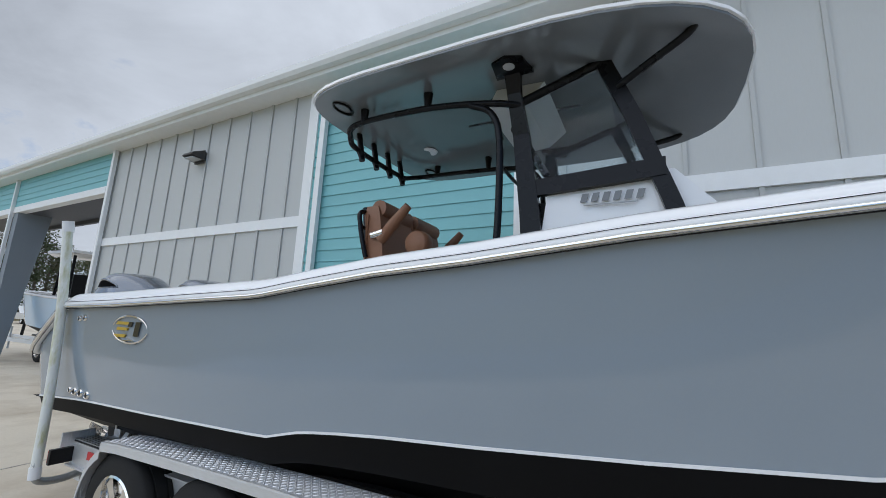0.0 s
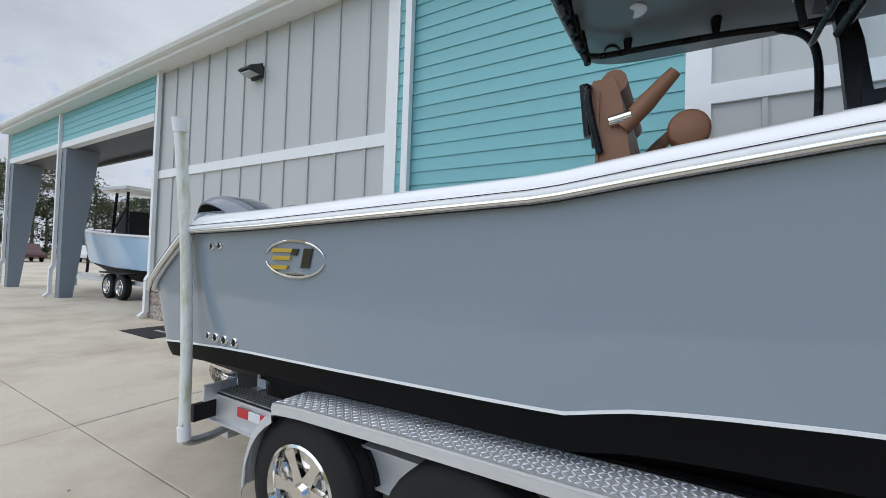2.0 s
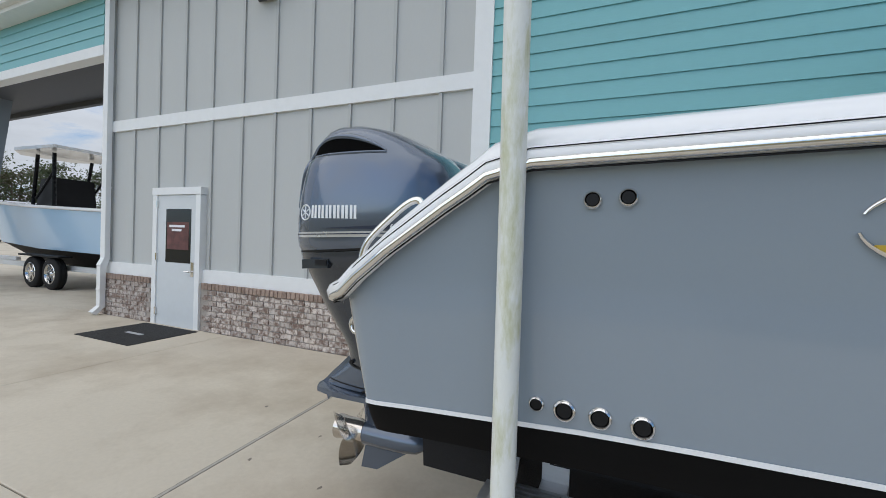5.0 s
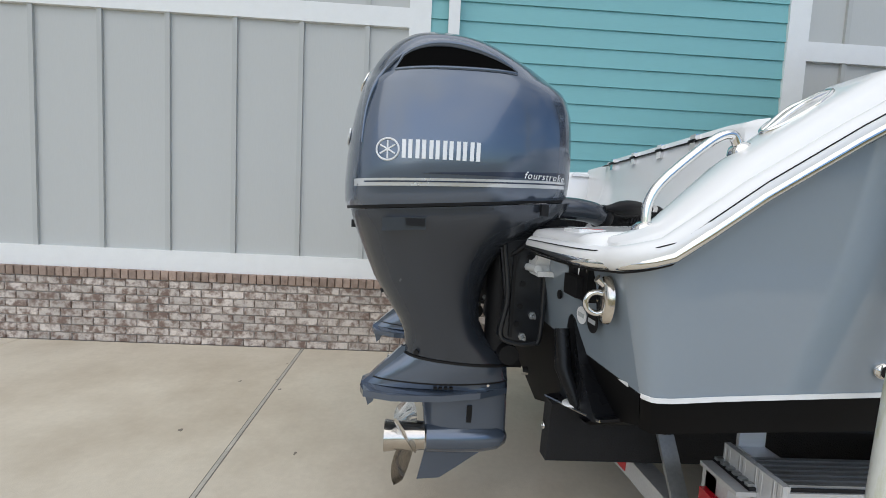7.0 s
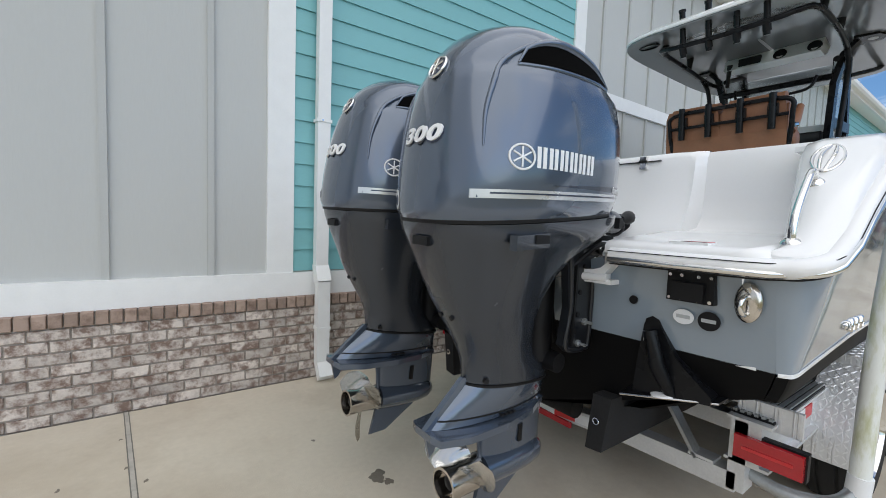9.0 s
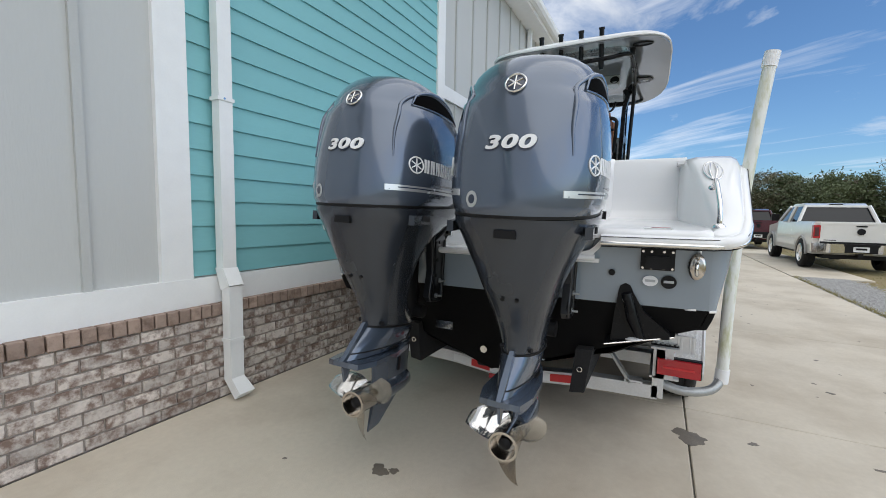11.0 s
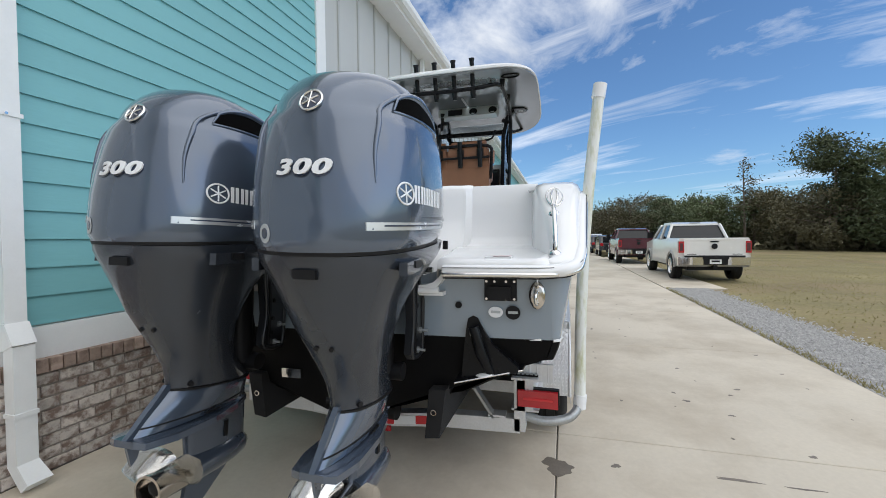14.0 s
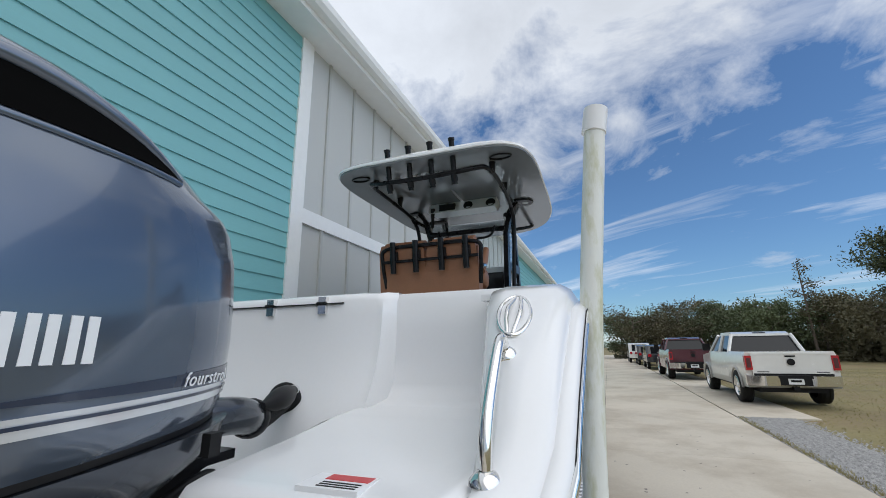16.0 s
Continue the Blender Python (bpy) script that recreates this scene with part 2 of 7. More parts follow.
CARGLASS = mat("dark_car_glass", (0.012, 0.015, 0.018), 0.06, vary=0.05)
BOATBLUE = mat("light_blue_gelcoat", (0.42, 0.60, 0.78), 0.2, vary=0.02, scale=0.8, coat=0.5)
DOORPAINT = mat("pale_grey_door_paint", (0.64, 0.67, 0.68), 0.5, vary=0.03)
MATRUBBER = mat("black_door_mat", (0.022, 0.022, 0.022), 0.95, vary=0.3, bump=0.8)
PANELGREY = mat("pale_grey_panel", (0.45, 0.47, 0.48), 0.4, vary=0.04)
LAMPDARK = mat("bronze_lamp_housing", (0.035, 0.034, 0.033), 0.5, vary=0.15)
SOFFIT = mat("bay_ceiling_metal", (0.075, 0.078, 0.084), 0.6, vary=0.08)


def glass_mat():
    m = bpy.data.materials.new("clear_acrylic")
    m.use_nodes = True
    b = m.node_tree.nodes["Principled BSDF"]
    b.inputs["Base Color"].default_value = (0.86, 0.92, 0.94, 1)
    b.inputs["Roughness"].default_value = 0.03
    b.inputs["Transmission Weight"].default_value = 1.0
    b.inputs["IOR"].default_value = 1.2
    return m


GLASS = glass_mat()

# tread plate: raised diagonal lozenges as bump
TREAD = mat("diamond_tread_plate", (0.70, 0.71, 0.72), 0.38, metal=0.45, vary=0.1, scale=4)


def tread_bump(m):
    n, l = m.node_tree.nodes, m.node_tree.links
    tc = n.new("ShaderNodeTexCoord")
    total = None
    for turn in (45, -45):
        mp = n.new("ShaderNodeMapping")
        mp.inputs["Rotation"].default_value = (0, 0, radians(turn))
        l.new(tc.outputs["Object"], mp.inputs["Vector"])
        sx = n.new("ShaderNodeSeparateXYZ")
        l.new(mp.outputs[0], sx.inputs[0])
        prod = None
        for axis, k in ((0, 150), (1, 300)):
            mu, si = n.new("ShaderNodeMath"), n.new("ShaderNodeMath")
            mu.operation, si.operation = "MULTIPLY", "SINE"
            mu.inputs[1].default_value = k
            l.new(sx.outputs[axis], mu.inputs[0])
            l.new(mu.outputs[0], si.inputs[0])
            if prod is None:
                prod = si.outputs[0]
            else:
                pm = n.new("ShaderNodeMath")
                pm.operation = "MINIMUM"
                l.new(prod, pm.inputs[0])
                l.new(si.outputs[0], pm.inputs[1])
                prod = pm.outputs[0]
        if total is None:
            total = prod
        else:
            mxn = n.new("ShaderNodeMath")
            mxn.operation = "MAXIMUM"
            l.new(total, mxn.inputs[0])
            l.new(prod, mxn.inputs[1])
            total = mxn.outputs[0]
    mr = n.new("ShaderNodeMapRange")
    mr.inputs["From Min"].default_value, mr.inputs["From Max"].default_value = 0.1, 0.5
    l.new(total, mr.inputs["Value"])
    bp = n.new("ShaderNodeBump")
    bp.inputs["Strength"].default_value, bp.inputs["Distance"].default_value = 0.6, 0.002
    l.new(mr.outputs[0], bp.inputs["Height"])
    l.new(bp.outputs[0], n["Principled BSDF"].inputs["Normal"])


TREADBAR = mat("polished_tread_bar", (0.80, 0.81, 0.82), 0.3, metal=0.35, vary=0.1)
tread_bump(TREAD)

# ---------- building helpers ----------
ORIGIN = {}


def thing(name, at, label, category, group="", kind=""):
    """An Empty at the base of a thing."""
    ob = new(name)
    ob.empty_display_size = 0.2
    ob.location = at
    ORIGIN[ob.name] = Vector(at)
    return tagged(ob, label, category, group, kind)


def root_at(parent):
    while parent.parent is not None:
        parent = parent.parent
    return ORIGIN.get(parent.name, Vector((0, 0, 0)))


def part(name, bm, material, parent=None, label="", smooth=None, bevel=0.0):
    """Link a bmesh, given in world places, as one mesh object under a thing or a part."""
    if bevel:
        es = [e for e in bm.edges if len(e.link_faces) == 2 and e.calc_face_angle(0) > 0.5]
        bmesh.ops.bevel(bm, geom=es, offset=bevel, segments=2, affect="EDGES", profile=0.6, clamp_overlap=True)
    if parent is not None:
        bmesh.ops.translate(bm, verts=bm.verts, vec=-root_at(parent))
    bmesh.ops.recalc_face_normals(bm, faces=bm.faces)
    me = bpy.data.meshes.new(name)
    bm.to_mesh(me)
    bm.free()
    if smooth is not None:
        me.shade_smooth()
        if smooth < 180:
            me.set_sharp_from_angle(angle=radians(smooth))
    for mm in material if isinstance(material, (list, tuple)) else (material,):
        me.materials.append(mm)
    ob = new(name, me)
    ob.parent = parent
    return tagged(ob, label)


def structure(name, bm, material, label="", smooth=None, bevel=0.0):
    ob = part(name, bm, material, None, label, smooth, bevel)
    return tagged(ob, label, "", "", "structure")


def box(x0, y0, z0, x1, y1, z1, bm=None):
    bm = bm or bmesh.new()
    v = [bm.verts.new((x, y, z)) for x in (x0, x1) for y in (y0, y1) for z in (z0, z1)]
    for f in ((0, 1, 3, 2), (4, 6, 7, 5), (0, 4, 5, 1), (2, 3, 7, 6), (0, 2, 6, 4), (1, 5, 7, 3)):
        bm.faces.new([v[i] for i in f])
    return bm


def loft(rings, closed=True, caps=True, bm=None):
    """Skin between rings of equally many places."""
    bm = bm or bmesh.new()
    vs = [[bm.verts.new(p) for p in r] for r in rings]
    n = len(rings[0])
    for a, b in zip(vs, vs[1:]):
        for i in range(n if closed else n - 1):
            j = (i + 1) % n
            bm.faces.new((a[i], a[j], b[j], b[i]))
    if caps and closed:
        bm.faces.new(vs[0][::-1])
        bm.faces.new(vs[-1])
    return bm


def spline(points, steps=6):
    """A smooth line through places (Catmull-Rom)."""
    p = [Vector(q) for q in points]
    p = [2 * p[0] - p[1]] + p + [2 * p[-1] - p[-2]]
    out = []
    for i in range(1, len(p) - 2):
        for s in range(steps):
            t = s / steps
            out.append(0.5 * (2 * p[i] + (p[i + 1] - p[i - 1]) * t + (2 * p[i - 1] - 5 * p[i] + 4 * p[i + 1] - p[i + 2]) * t * t + (3 * p[i] - p[i - 1] - 3 * p[i + 1] + p[i + 2]) * t ** 3))
    return out + [p[-2]]


def tube(points, r, seg=10, bm=None, flat=1.0):
    """A round bar along places; r is a number or one for each place."""
    pts = [Vector(q) for q in points]
    rings, up = [], None
    for i, q in enumerate(pts):
        d = (pts[min(i + 1, len(pts) - 1)] - pts[max(i - 1, 0)]).normalized()
        if up is None:
            up = Vector((0, 0, 1)) if abs(d.z) < 0.9 else Vector((0, 1, 0))
        a = d.cross(up).normalized()
        up = a.cross(d).normalized()
        rr = r[i] if isinstance(r, (list, tuple)) else r
        rings.append([q + rr * (math.cos(k * math.tau / seg) * a * flat + math.sin(k * math.tau / seg) * up) for k in range(seg)])
    return loft(rings, bm=bm)


def disc(center, normal, r, depth, seg=20, r2=None, bm=None):
    c, d = Vector(center), Vector(normal).normalized()
    return tube([c, c + d * depth], [r, r if r2 is None else r2], seg, bm)


def ring(center, normal, r, r_bar, seg=28, bar=8, squash=1.0, bm=None):
    """A round hoop; squash shortens it along its local up."""
    bm = bm or bmesh.new()
    c, d = Vector(center), Vector(normal).normalized()
    a = d.cross(Vector((0, 0, 1)))
    a = a.normalized() if a.length > 0.01 else Vector((1, 0, 0))
    u = a.cross(d).normalized()
    rows = []
    for i in range(seg):
        t = i * math.tau / seg
        o = math.cos(t) * a + math.sin(t) * u * squash
        rows.append([c + o * r + r_bar * (math.cos(k * math.tau / bar) * o.normalized() + math.sin(k * math.tau / bar) * d) for k in range(bar)])
    return loft(rows + [rows[0]], caps=False, bm=bm)


def lathe(profile, center, axis, seg=28, bm=None, caps=True):
    """Spin (distance along the axis, radius) round an axis."""
    c, d = Vector(center), Vector(axis).normalized()
    up = Vector((0, 0, 1)) if abs(d.z) < 0.9 else Vector((0, 1, 0))
    a = d.cross(up).normalized()
    u = a.cross(d)
    return loft([[c + d * s + r * (math.cos(k * math.tau / seg) * a + math.sin(k * math.tau / seg) * u) for k in range(seg)] for s, r in profile], bm=bm, caps=caps)


def prism(outline, axis, a, b, bm=None):
    """A flat outline (two coordinates each) drawn out along axis 0, 1 or 2 from a to b."""
    def at(p, v):
        q = list(p)
        q.insert(axis, v)
        return q
    return loft([[at(p, a) for p in outline], [at(p, b) for p in outline]], bm=bm)


def lerp(table, x):
    xs, ys = zip(*table)
    return float(np.interp(x, xs, ys))


def smooth_table(table, x):
    """Interpolation with eased slopes (monotone cubic on a short table)."""
    for (x0, y0), (x1, y1) in zip(table, table[1:]):
        if x <= x1:
            t = min(max((x - x0) / (x1 - x0), 0), 1)
            return y0 + (y1 - y0) * t
    return table[-1][1]


def text_bm(words, size, extrude=0.0, shear=0.0, spread=1.0, bold=0.0):
    """Letters of the built-in font as a bmesh in the x-y plane, centred."""
    cu = bpy.data.curves.new("letters", "FONT")
    cu.body, cu.size, cu.align_x, cu.align_y, cu.shear, cu.resolution_u = words, size, "CENTER", "CENTER", shear, 3
    cu.extrude, cu.space_character, cu.offset = extrude, spread, bold
    ob = bpy.data.objects.new("letters", cu)
    scene.collection.objects.link(ob)
    dg = bpy.context.evaluated_depsgraph_get()
    me = bpy.data.meshes.new_from_object(ob.evaluated_get(dg))
    bm = bmesh.new()
    bm.from_mesh(me)
    bpy.data.objects.remove(ob)
    bpy.data.curves.remove(cu)
    bpy.data.meshes.remove(me)
    return bm


def warp(bm, f):
    for v in bm.verts:
        v.co = f(v.co)
    return bm


# ---------- ground ----------
gb = bmesh.new()
bmesh.ops.create_grid(gb, x_segments=40, y_segments=40, size=450)
for v in gb.verts:
    v.co.z = -0.03
structure("ground", gb, GRASS, "dry patchy grass and bare soil reaching the tree line")
structure("gravel_strip", box(-2, -4.85, -0.2, 11.2, -3.82, -0.012), GRAVEL, "grey crushed gravel edging beside the concrete drive")
structure("parking_pad", box(11.2, -5.35, -0.2, 30, -3.84, -0.003), CONCRETE, "pale concrete parking pad in the gravel")
pav = structure("pavement", box(-60, -3.8, -0.3, 80, 40, -0.012), JOINT, "pale broom-finished concrete drive in large slabs with sawn joints")

# ---------- building ----------
WALL_Y, BRICK_Y = 2.03, 1.95
EAVE_Z = 5.62
X_GREY0, X_TEAL0, X_TEAL1, X_GREY1, X_END = -7.15, -0.24, 3.35, 16.8, 40.0
wall_front = structure("wall_front", box(-7.1, WALL_Y, 0.0, X_END, 2.28, EAVE_Z + 0.1), GREYBOARD, "tall front wall with grey board and batten and teal lap siding panels over a brick base")
structure("wall_back", box(-7.1, 20.0, 0.0, X_END, 20.2, EAVE_Z + 0.4), GREYBOARD, "plain grey rear wall of the shed")
structure("wall_side", box(-7.1, 2.28, 0.0, -6.9, 20.0, EAVE_Z + 0.4), GREYBOARD, "plain grey wall between the shed and the open bays")
rb = bmesh.new()
loft([[(x, 1.62, 5.70), (x, 11.0, 7.5), (x, 20.4, 5.70), (x, 20.4, 5.6), (x, 11.0, 7.4), (x, 1.62, 5.6)] for x in (-7.1, X_END)], bm=rb)
structure("roof", rb, TRIM, "low metal roof with white eave")
structure("bay_roof", loft([[(x, 1.62, 5.70), (x, 3.6, 5.79), (x, 3.6, 5.67), (x, 1.62, 5.6)] for x in (-18.0, -7.1)]), TRIM, "narrow metal roof over the open bay frames")
structure("gutter", loft([[(x, 1.56, 5.60), (x, 1.52, 5.66), (x, 1.52, 5.76), (x, 1.66, 5.78), (x, 1.70, 5.60)] for x in (-18.05, X_END)]), TRIM, "white gutter and fascia along the eave", smooth=30)
structure("soffit", box(-17.95, 1.66, 5.52, X_END, 2.1, 5.60), TRIM, "white soffit board under the eave")

# brick base
structure("brick_base", box(-7.1, BRICK_Y + 0.012, -0.1, X_END, WALL_Y + 0.1, 0.69), MORTAR, "whitewashed brick wainscot with a brown rowlock cap")

# trim boards on the wall
for nm, x0, z0, x1, z1, lab in (
        ("skirt_trim", -7.1, 0.70, X_END, 0.90, "white skirt board above the brick"),
        ("belt_trim", -7.0, 3.115, -0.345, 3.295, "white belt board across the grey siding"),
        ("corner_trim", -0.345, 0.885, -0.14, EAVE_Z, "white corner board between grey and teal siding"),
        ("corner_trim", 3.34, 0.885, 3.55, EAVE_Z, "white corner board between teal and grey siding"),
        ("belt_trim", 3.55, 3.05, X_GREY1, 3.235, "white belt board across the grey siding"),
        ("corner_trim", X_GREY1, 0.885, X_GREY1 + 0.2, EAVE_Z, "white corner board between grey and teal siding"),
        ("corner_trim", -7.15, 0.70, -6.98, EAVE_Z, "white corner board at the open bay")):
    y0 = 1.992 if nm != "skirt_trim" else 1.985
    structure(nm, box(x0, y0, z0, x1, WALL_Y + 0.02, z1), TRIM, lab, bevel=0.004)

# open bays to the west
COLS = (-6.95, -12.66, -17.72)
structure("bay_header", box(-17.9, 2.0, 4.64, -7.15, 2.16, 5.55), TEAL, "teal lap-sided header over the open bays")
structure("bay_header_trim", box(-17.9, 1.97, 4.46, -7.15, 2.18, 4.64), TRIM, "white board under the bay header", bevel=0.005)
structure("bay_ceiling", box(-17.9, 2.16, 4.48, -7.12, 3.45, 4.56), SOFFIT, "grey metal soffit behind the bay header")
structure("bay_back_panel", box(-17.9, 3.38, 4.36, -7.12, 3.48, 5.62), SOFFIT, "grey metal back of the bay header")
for cx in COLS[1:]:
    cb = loft([[(cx + dx, y, z) for dx, y in ((-0.16, 2.0), (0.16, 2.0), (0.16, y1), (-0.16, y1))] for z, y1 in ((-0.05, 2.31), (4.45, 2.80), (4.479, 2.80))])
    tagged(part("column", cb, STEELBLUE, None, "tapered grey-blue steel frame column of the open bay", bevel=0.01), "", "column", "bay columns", "structure")
# door
door = tagged(thing("door_1", (-5.07, 2.0, 0.0), "pale grey steel entrance door with a poster in its window", "door", kind="structure"))
DX0, DX1 = -5.62, -4.52
for x0, x1, y0, z0, z1 in ((DX0, DX0 + 0.10, 1.925, -0.06, 2.018), (DX1 - 0.10, DX1, 1.925, -0.06, 2.018), (DX0 - 0.01, DX1 + 0.01, 1.918, 2.02, 2.13)):
    part("frame", box(x0, y0, z0, x1, 2.029, z1), TRIM, door, "white door casing", bevel=0.004)
leaf = part("leaf", box(DX0 + 0.10, 1.944, -0.05, DX1 - 0.10, 2.025, 2.016), DOORPAINT, door, bevel=0.003)
part("pane", box(DX0 + 0.31, 1.938, 0.98, DX1 - 0.22, 1.95, 1.80), CARGLASS, leaf, "dark glass pane with a reddish poster")
part("poster", box(DX0 + 0.34, 1.935, 1.18, DX1 - 0.26, 1.939, 1.60), mat("faded_poster", (0.12, 0.045, 0.04), 0.6, vary=0.6, scale=9), leaf, "dark red poster behind the glass")
for zz, w in ((1.52, 0.36), (1.46, 0.22)):
    part("poster_line", box(-5.05 - w / 2, 1.931, zz, -5.05 + w / 2, 1.9345, zz + 0.035), DECALWHITE, leaf)
part("handle", tube([(DX1 - 0.17, 1.95, 0.86), (DX1 - 0.17, 1.89, 0.86), (DX1 - 0.29, 1.89, 0.86)], 0.011), CHROME, leaf, "steel lever handle", smooth=60)
part("lock_plate", box(DX1 - 0.20, 1.936, 0.78, DX1 - 0.135, 1.948, 1.0), CHROME, leaf, bevel=0.002)
for hz in (0.15, 1.0, 1.82):
    part("hinge", box(DX0 + 0.09, 1.918, hz, DX0 + 0.12, 1.945, hz + 0.11), CHROME, leaf)
mat_ob = structure("door_mat", box(-5.62, 0.93, -0.004, -4.42, 1.86, 0.008), MATRUBBER, "black rubber door mat on the concrete")
part("mat_mark", box(-5.2, 1.32, 0.008, -4.85, 1.38, 0.0105), PANELGREY, mat_ob, "worn pale mark")

# downspouts
def downspout(x, y_off, top, bottom_z, label):
    dsp = thing("downspout", (x, 1.9, 0), label, "downspout", "downspouts", "structure")
    h = 0.052
    part("pipe", box(x - h, 1.905, 0.93, x + h, 1.985, top, None), TRIM, dsp, bevel=0.008)
    part("offset_elbow", loft([[(x - h - .006, 1.90, 0.96), (x + h + .006, 1.90, 0.96), (x + h + .006, 1.99, 0.96), (x - h - .006, 1.99, 0.96)],
                               [(x - h - .006, 1.835, 0.84), (x + h + .006, 1.835, 0.84), (x + h + .006, 1.935, 0.80), (x - h - .006, 1.935, 0.80)]]), TRIM, dsp)
    part("lower_pipe", box(x - h, 1.845, 0.13, x + h, 1.93, 0.83), TRIM, dsp, bevel=0.008)
    part("shoe", loft([[(x - h, 1.845, 0.15), (x + h, 1.845, 0.15), (x + h, 1.93, 0.13), (x - h, 1.93, 0.13)],
                       [(x - h - .01, 1.74, 0.06), (x + h + .01, 1.74, 0.06), (x + h + .01, 1.80, 0.01), (x - h - .01, 1.80, 0.01)]]), TRIM, dsp)
    part("strap", box(x - h - 0.012, 1.898, 2.15, x + h + 0.012, 1.99, 2.175), TRIM, dsp)
    part("strap", box(x - h - 0.006, 1.838, 0.42, x + h + 0.006, 1.94, 0.445), TRIM, dsp)
    part("screw", disc((x - h * 0.3, 1.898, 2.163), (0, -1, 0), 0.008, 0.004, 10), CHROME, dsp)
    return dsp


for sx in (0.075, -6.9, -12.88, -17.95, 7.5, 16.5):
    downspout(sx, 0, 5.6, 0.05, "white metal downspout with an offset elbow over the brick base")

# wall lamp
lamp = thing("wall_lamp", (-3.3, 1.97, 4.75), "dark bronze wedge-shaped wall pack lamp on the siding", "wall lamp")
part("back_plate", box(-3.52, 1.965, 4.66, -3.20, 2.0, 4.88), LAMPDARK, lamp, bevel=0.01)
part("housing", loft([[(-3.55, 1.96, 4.70), (-3.17, 1.96, 4.70), (-3.17, 1.96, 4.91), (-3.55, 1.96, 4.91)], [(-3.52, 1.70, 4.74), (-3.20, 1.70, 4.74), (-3.20, 1.74, 4.80), (-3.52, 1.74, 4.80)]]), LAMPDARK, lamp, bevel=0.012)
part("lens", box(-3.5, 1.74, 4.695, -3.22, 1.93, 4.712), PANELGREY, lamp, "frosted lens")

# ---------- far ground things: trees ----------
def tree(x, y, h, spread, leaf, trunk_r=0.16, pine=False, seed=0, n=420, leafsize=0.45):
    """A tapered trunk with limbs and a crown of many small uneven leaf clumps."""
    rnd = random.Random(seed)
    t = thing("tree", (x, y, -0.03), "tall thin pine with a sparse irregular crown" if pine else "broad dark oak with an uneven leafy crown", "tree", "trees round the lot")
    top = Vector((x + rnd.uniform(-0.4, 0.4), y + rnd.uniform(-0.4, 0.4), h * 0.93))
    base = Vector((x, y, -0.1))
    line = spline([base, base.lerp(top, 0.35) + Vector((rnd.uniform(-.2, .2), rnd.uniform(-.2, .2), 0)), base.lerp(top, 0.7), top], 4)
    bm = tube(line, [trunk_r * (1 - 0.8 * i / (len(line) - 1)) for i in range(len(line))], 8)
    clumps = []
    for k in range(18 if pine else 24):
        f = rnd.uniform(0.45 if pine else 0.10, 0.98)
        p0 = base.lerp(top, f)
        a = rnd.uniform(0, math.tau)
        reach = spread * (0.35 + 0.65 * math.sin(math.pi * min(1, (1.06 - f) / (0.6 if pine else 0.85)))) * rnd.uniform(0.6, 1.1)
        p1 = p0 + Vector((math.cos(a) * reach, math.sin(a) * reach, reach * rnd.uniform(0.1, 0.5)))
        tube([p0, p0.lerp(p1, 0.5) + Vector((0, 0, 0.1)), p1], [trunk_r * 0.35, trunk_r * 0.22, 0.02], 5, bm)
        clumps.append((p1, reach))
        clumps.append((p0.lerp(p1, 0.6), reach * 0.8))
    part("trunk", bm, BARK, t, smooth=60)
    verts, faces = [], []
    for k in range(n):
        c, reach = clumps[k % len(clumps)]
        g = Vector((max(-1.5, min(1.5, rnd.gauss(0, 1))), max(-1.5, min(1.5, rnd.gauss(0, 1))), max(-0.8, min(0.8, rnd.gauss(0, 0.6))))) * (0.27 * reach + 0.12)
        p = c + g
        if p.z < (0.4 if not pine else h * 0.4):
            p.z = 0.4 + abs(p.z - 0.4) * 0.5
        for _ in range(3):
            d1 = Vector((rnd.gauss(0, 1), rnd.gauss(0, 1), rnd.gauss(0, 1))).normalized() * leafsize * rnd.uniform(0.5, 1.2)
            d2 = Vector((rnd.gauss(0, 1), rnd.gauss(0, 1), rnd.gauss(0, 1))).normalized() * leafsize * rnd.uniform(0.3, 0.8)
            q = p + Vector((rnd.gauss(0, 1), rnd.gauss(0, 1), rnd.gauss(0, 1))) * leafsize * 0.6
            i = len(verts)
            verts += [q - d1 * 0.5, q + d2 * 0.5, q + d1 * 0.5, q - d2 * 0.4 + d1 * 0.1]
            faces.append((i, i + 1, i + 2, i + 3))
    me = bpy.data.meshes.new("crown")
    o = Vector((x, y, -0.03))
    me.from_pydata([v - o for v in verts], [], faces)
    me.materials.append(leaf)
    cr = new("crown", me)
    cr.parent = t
    return t


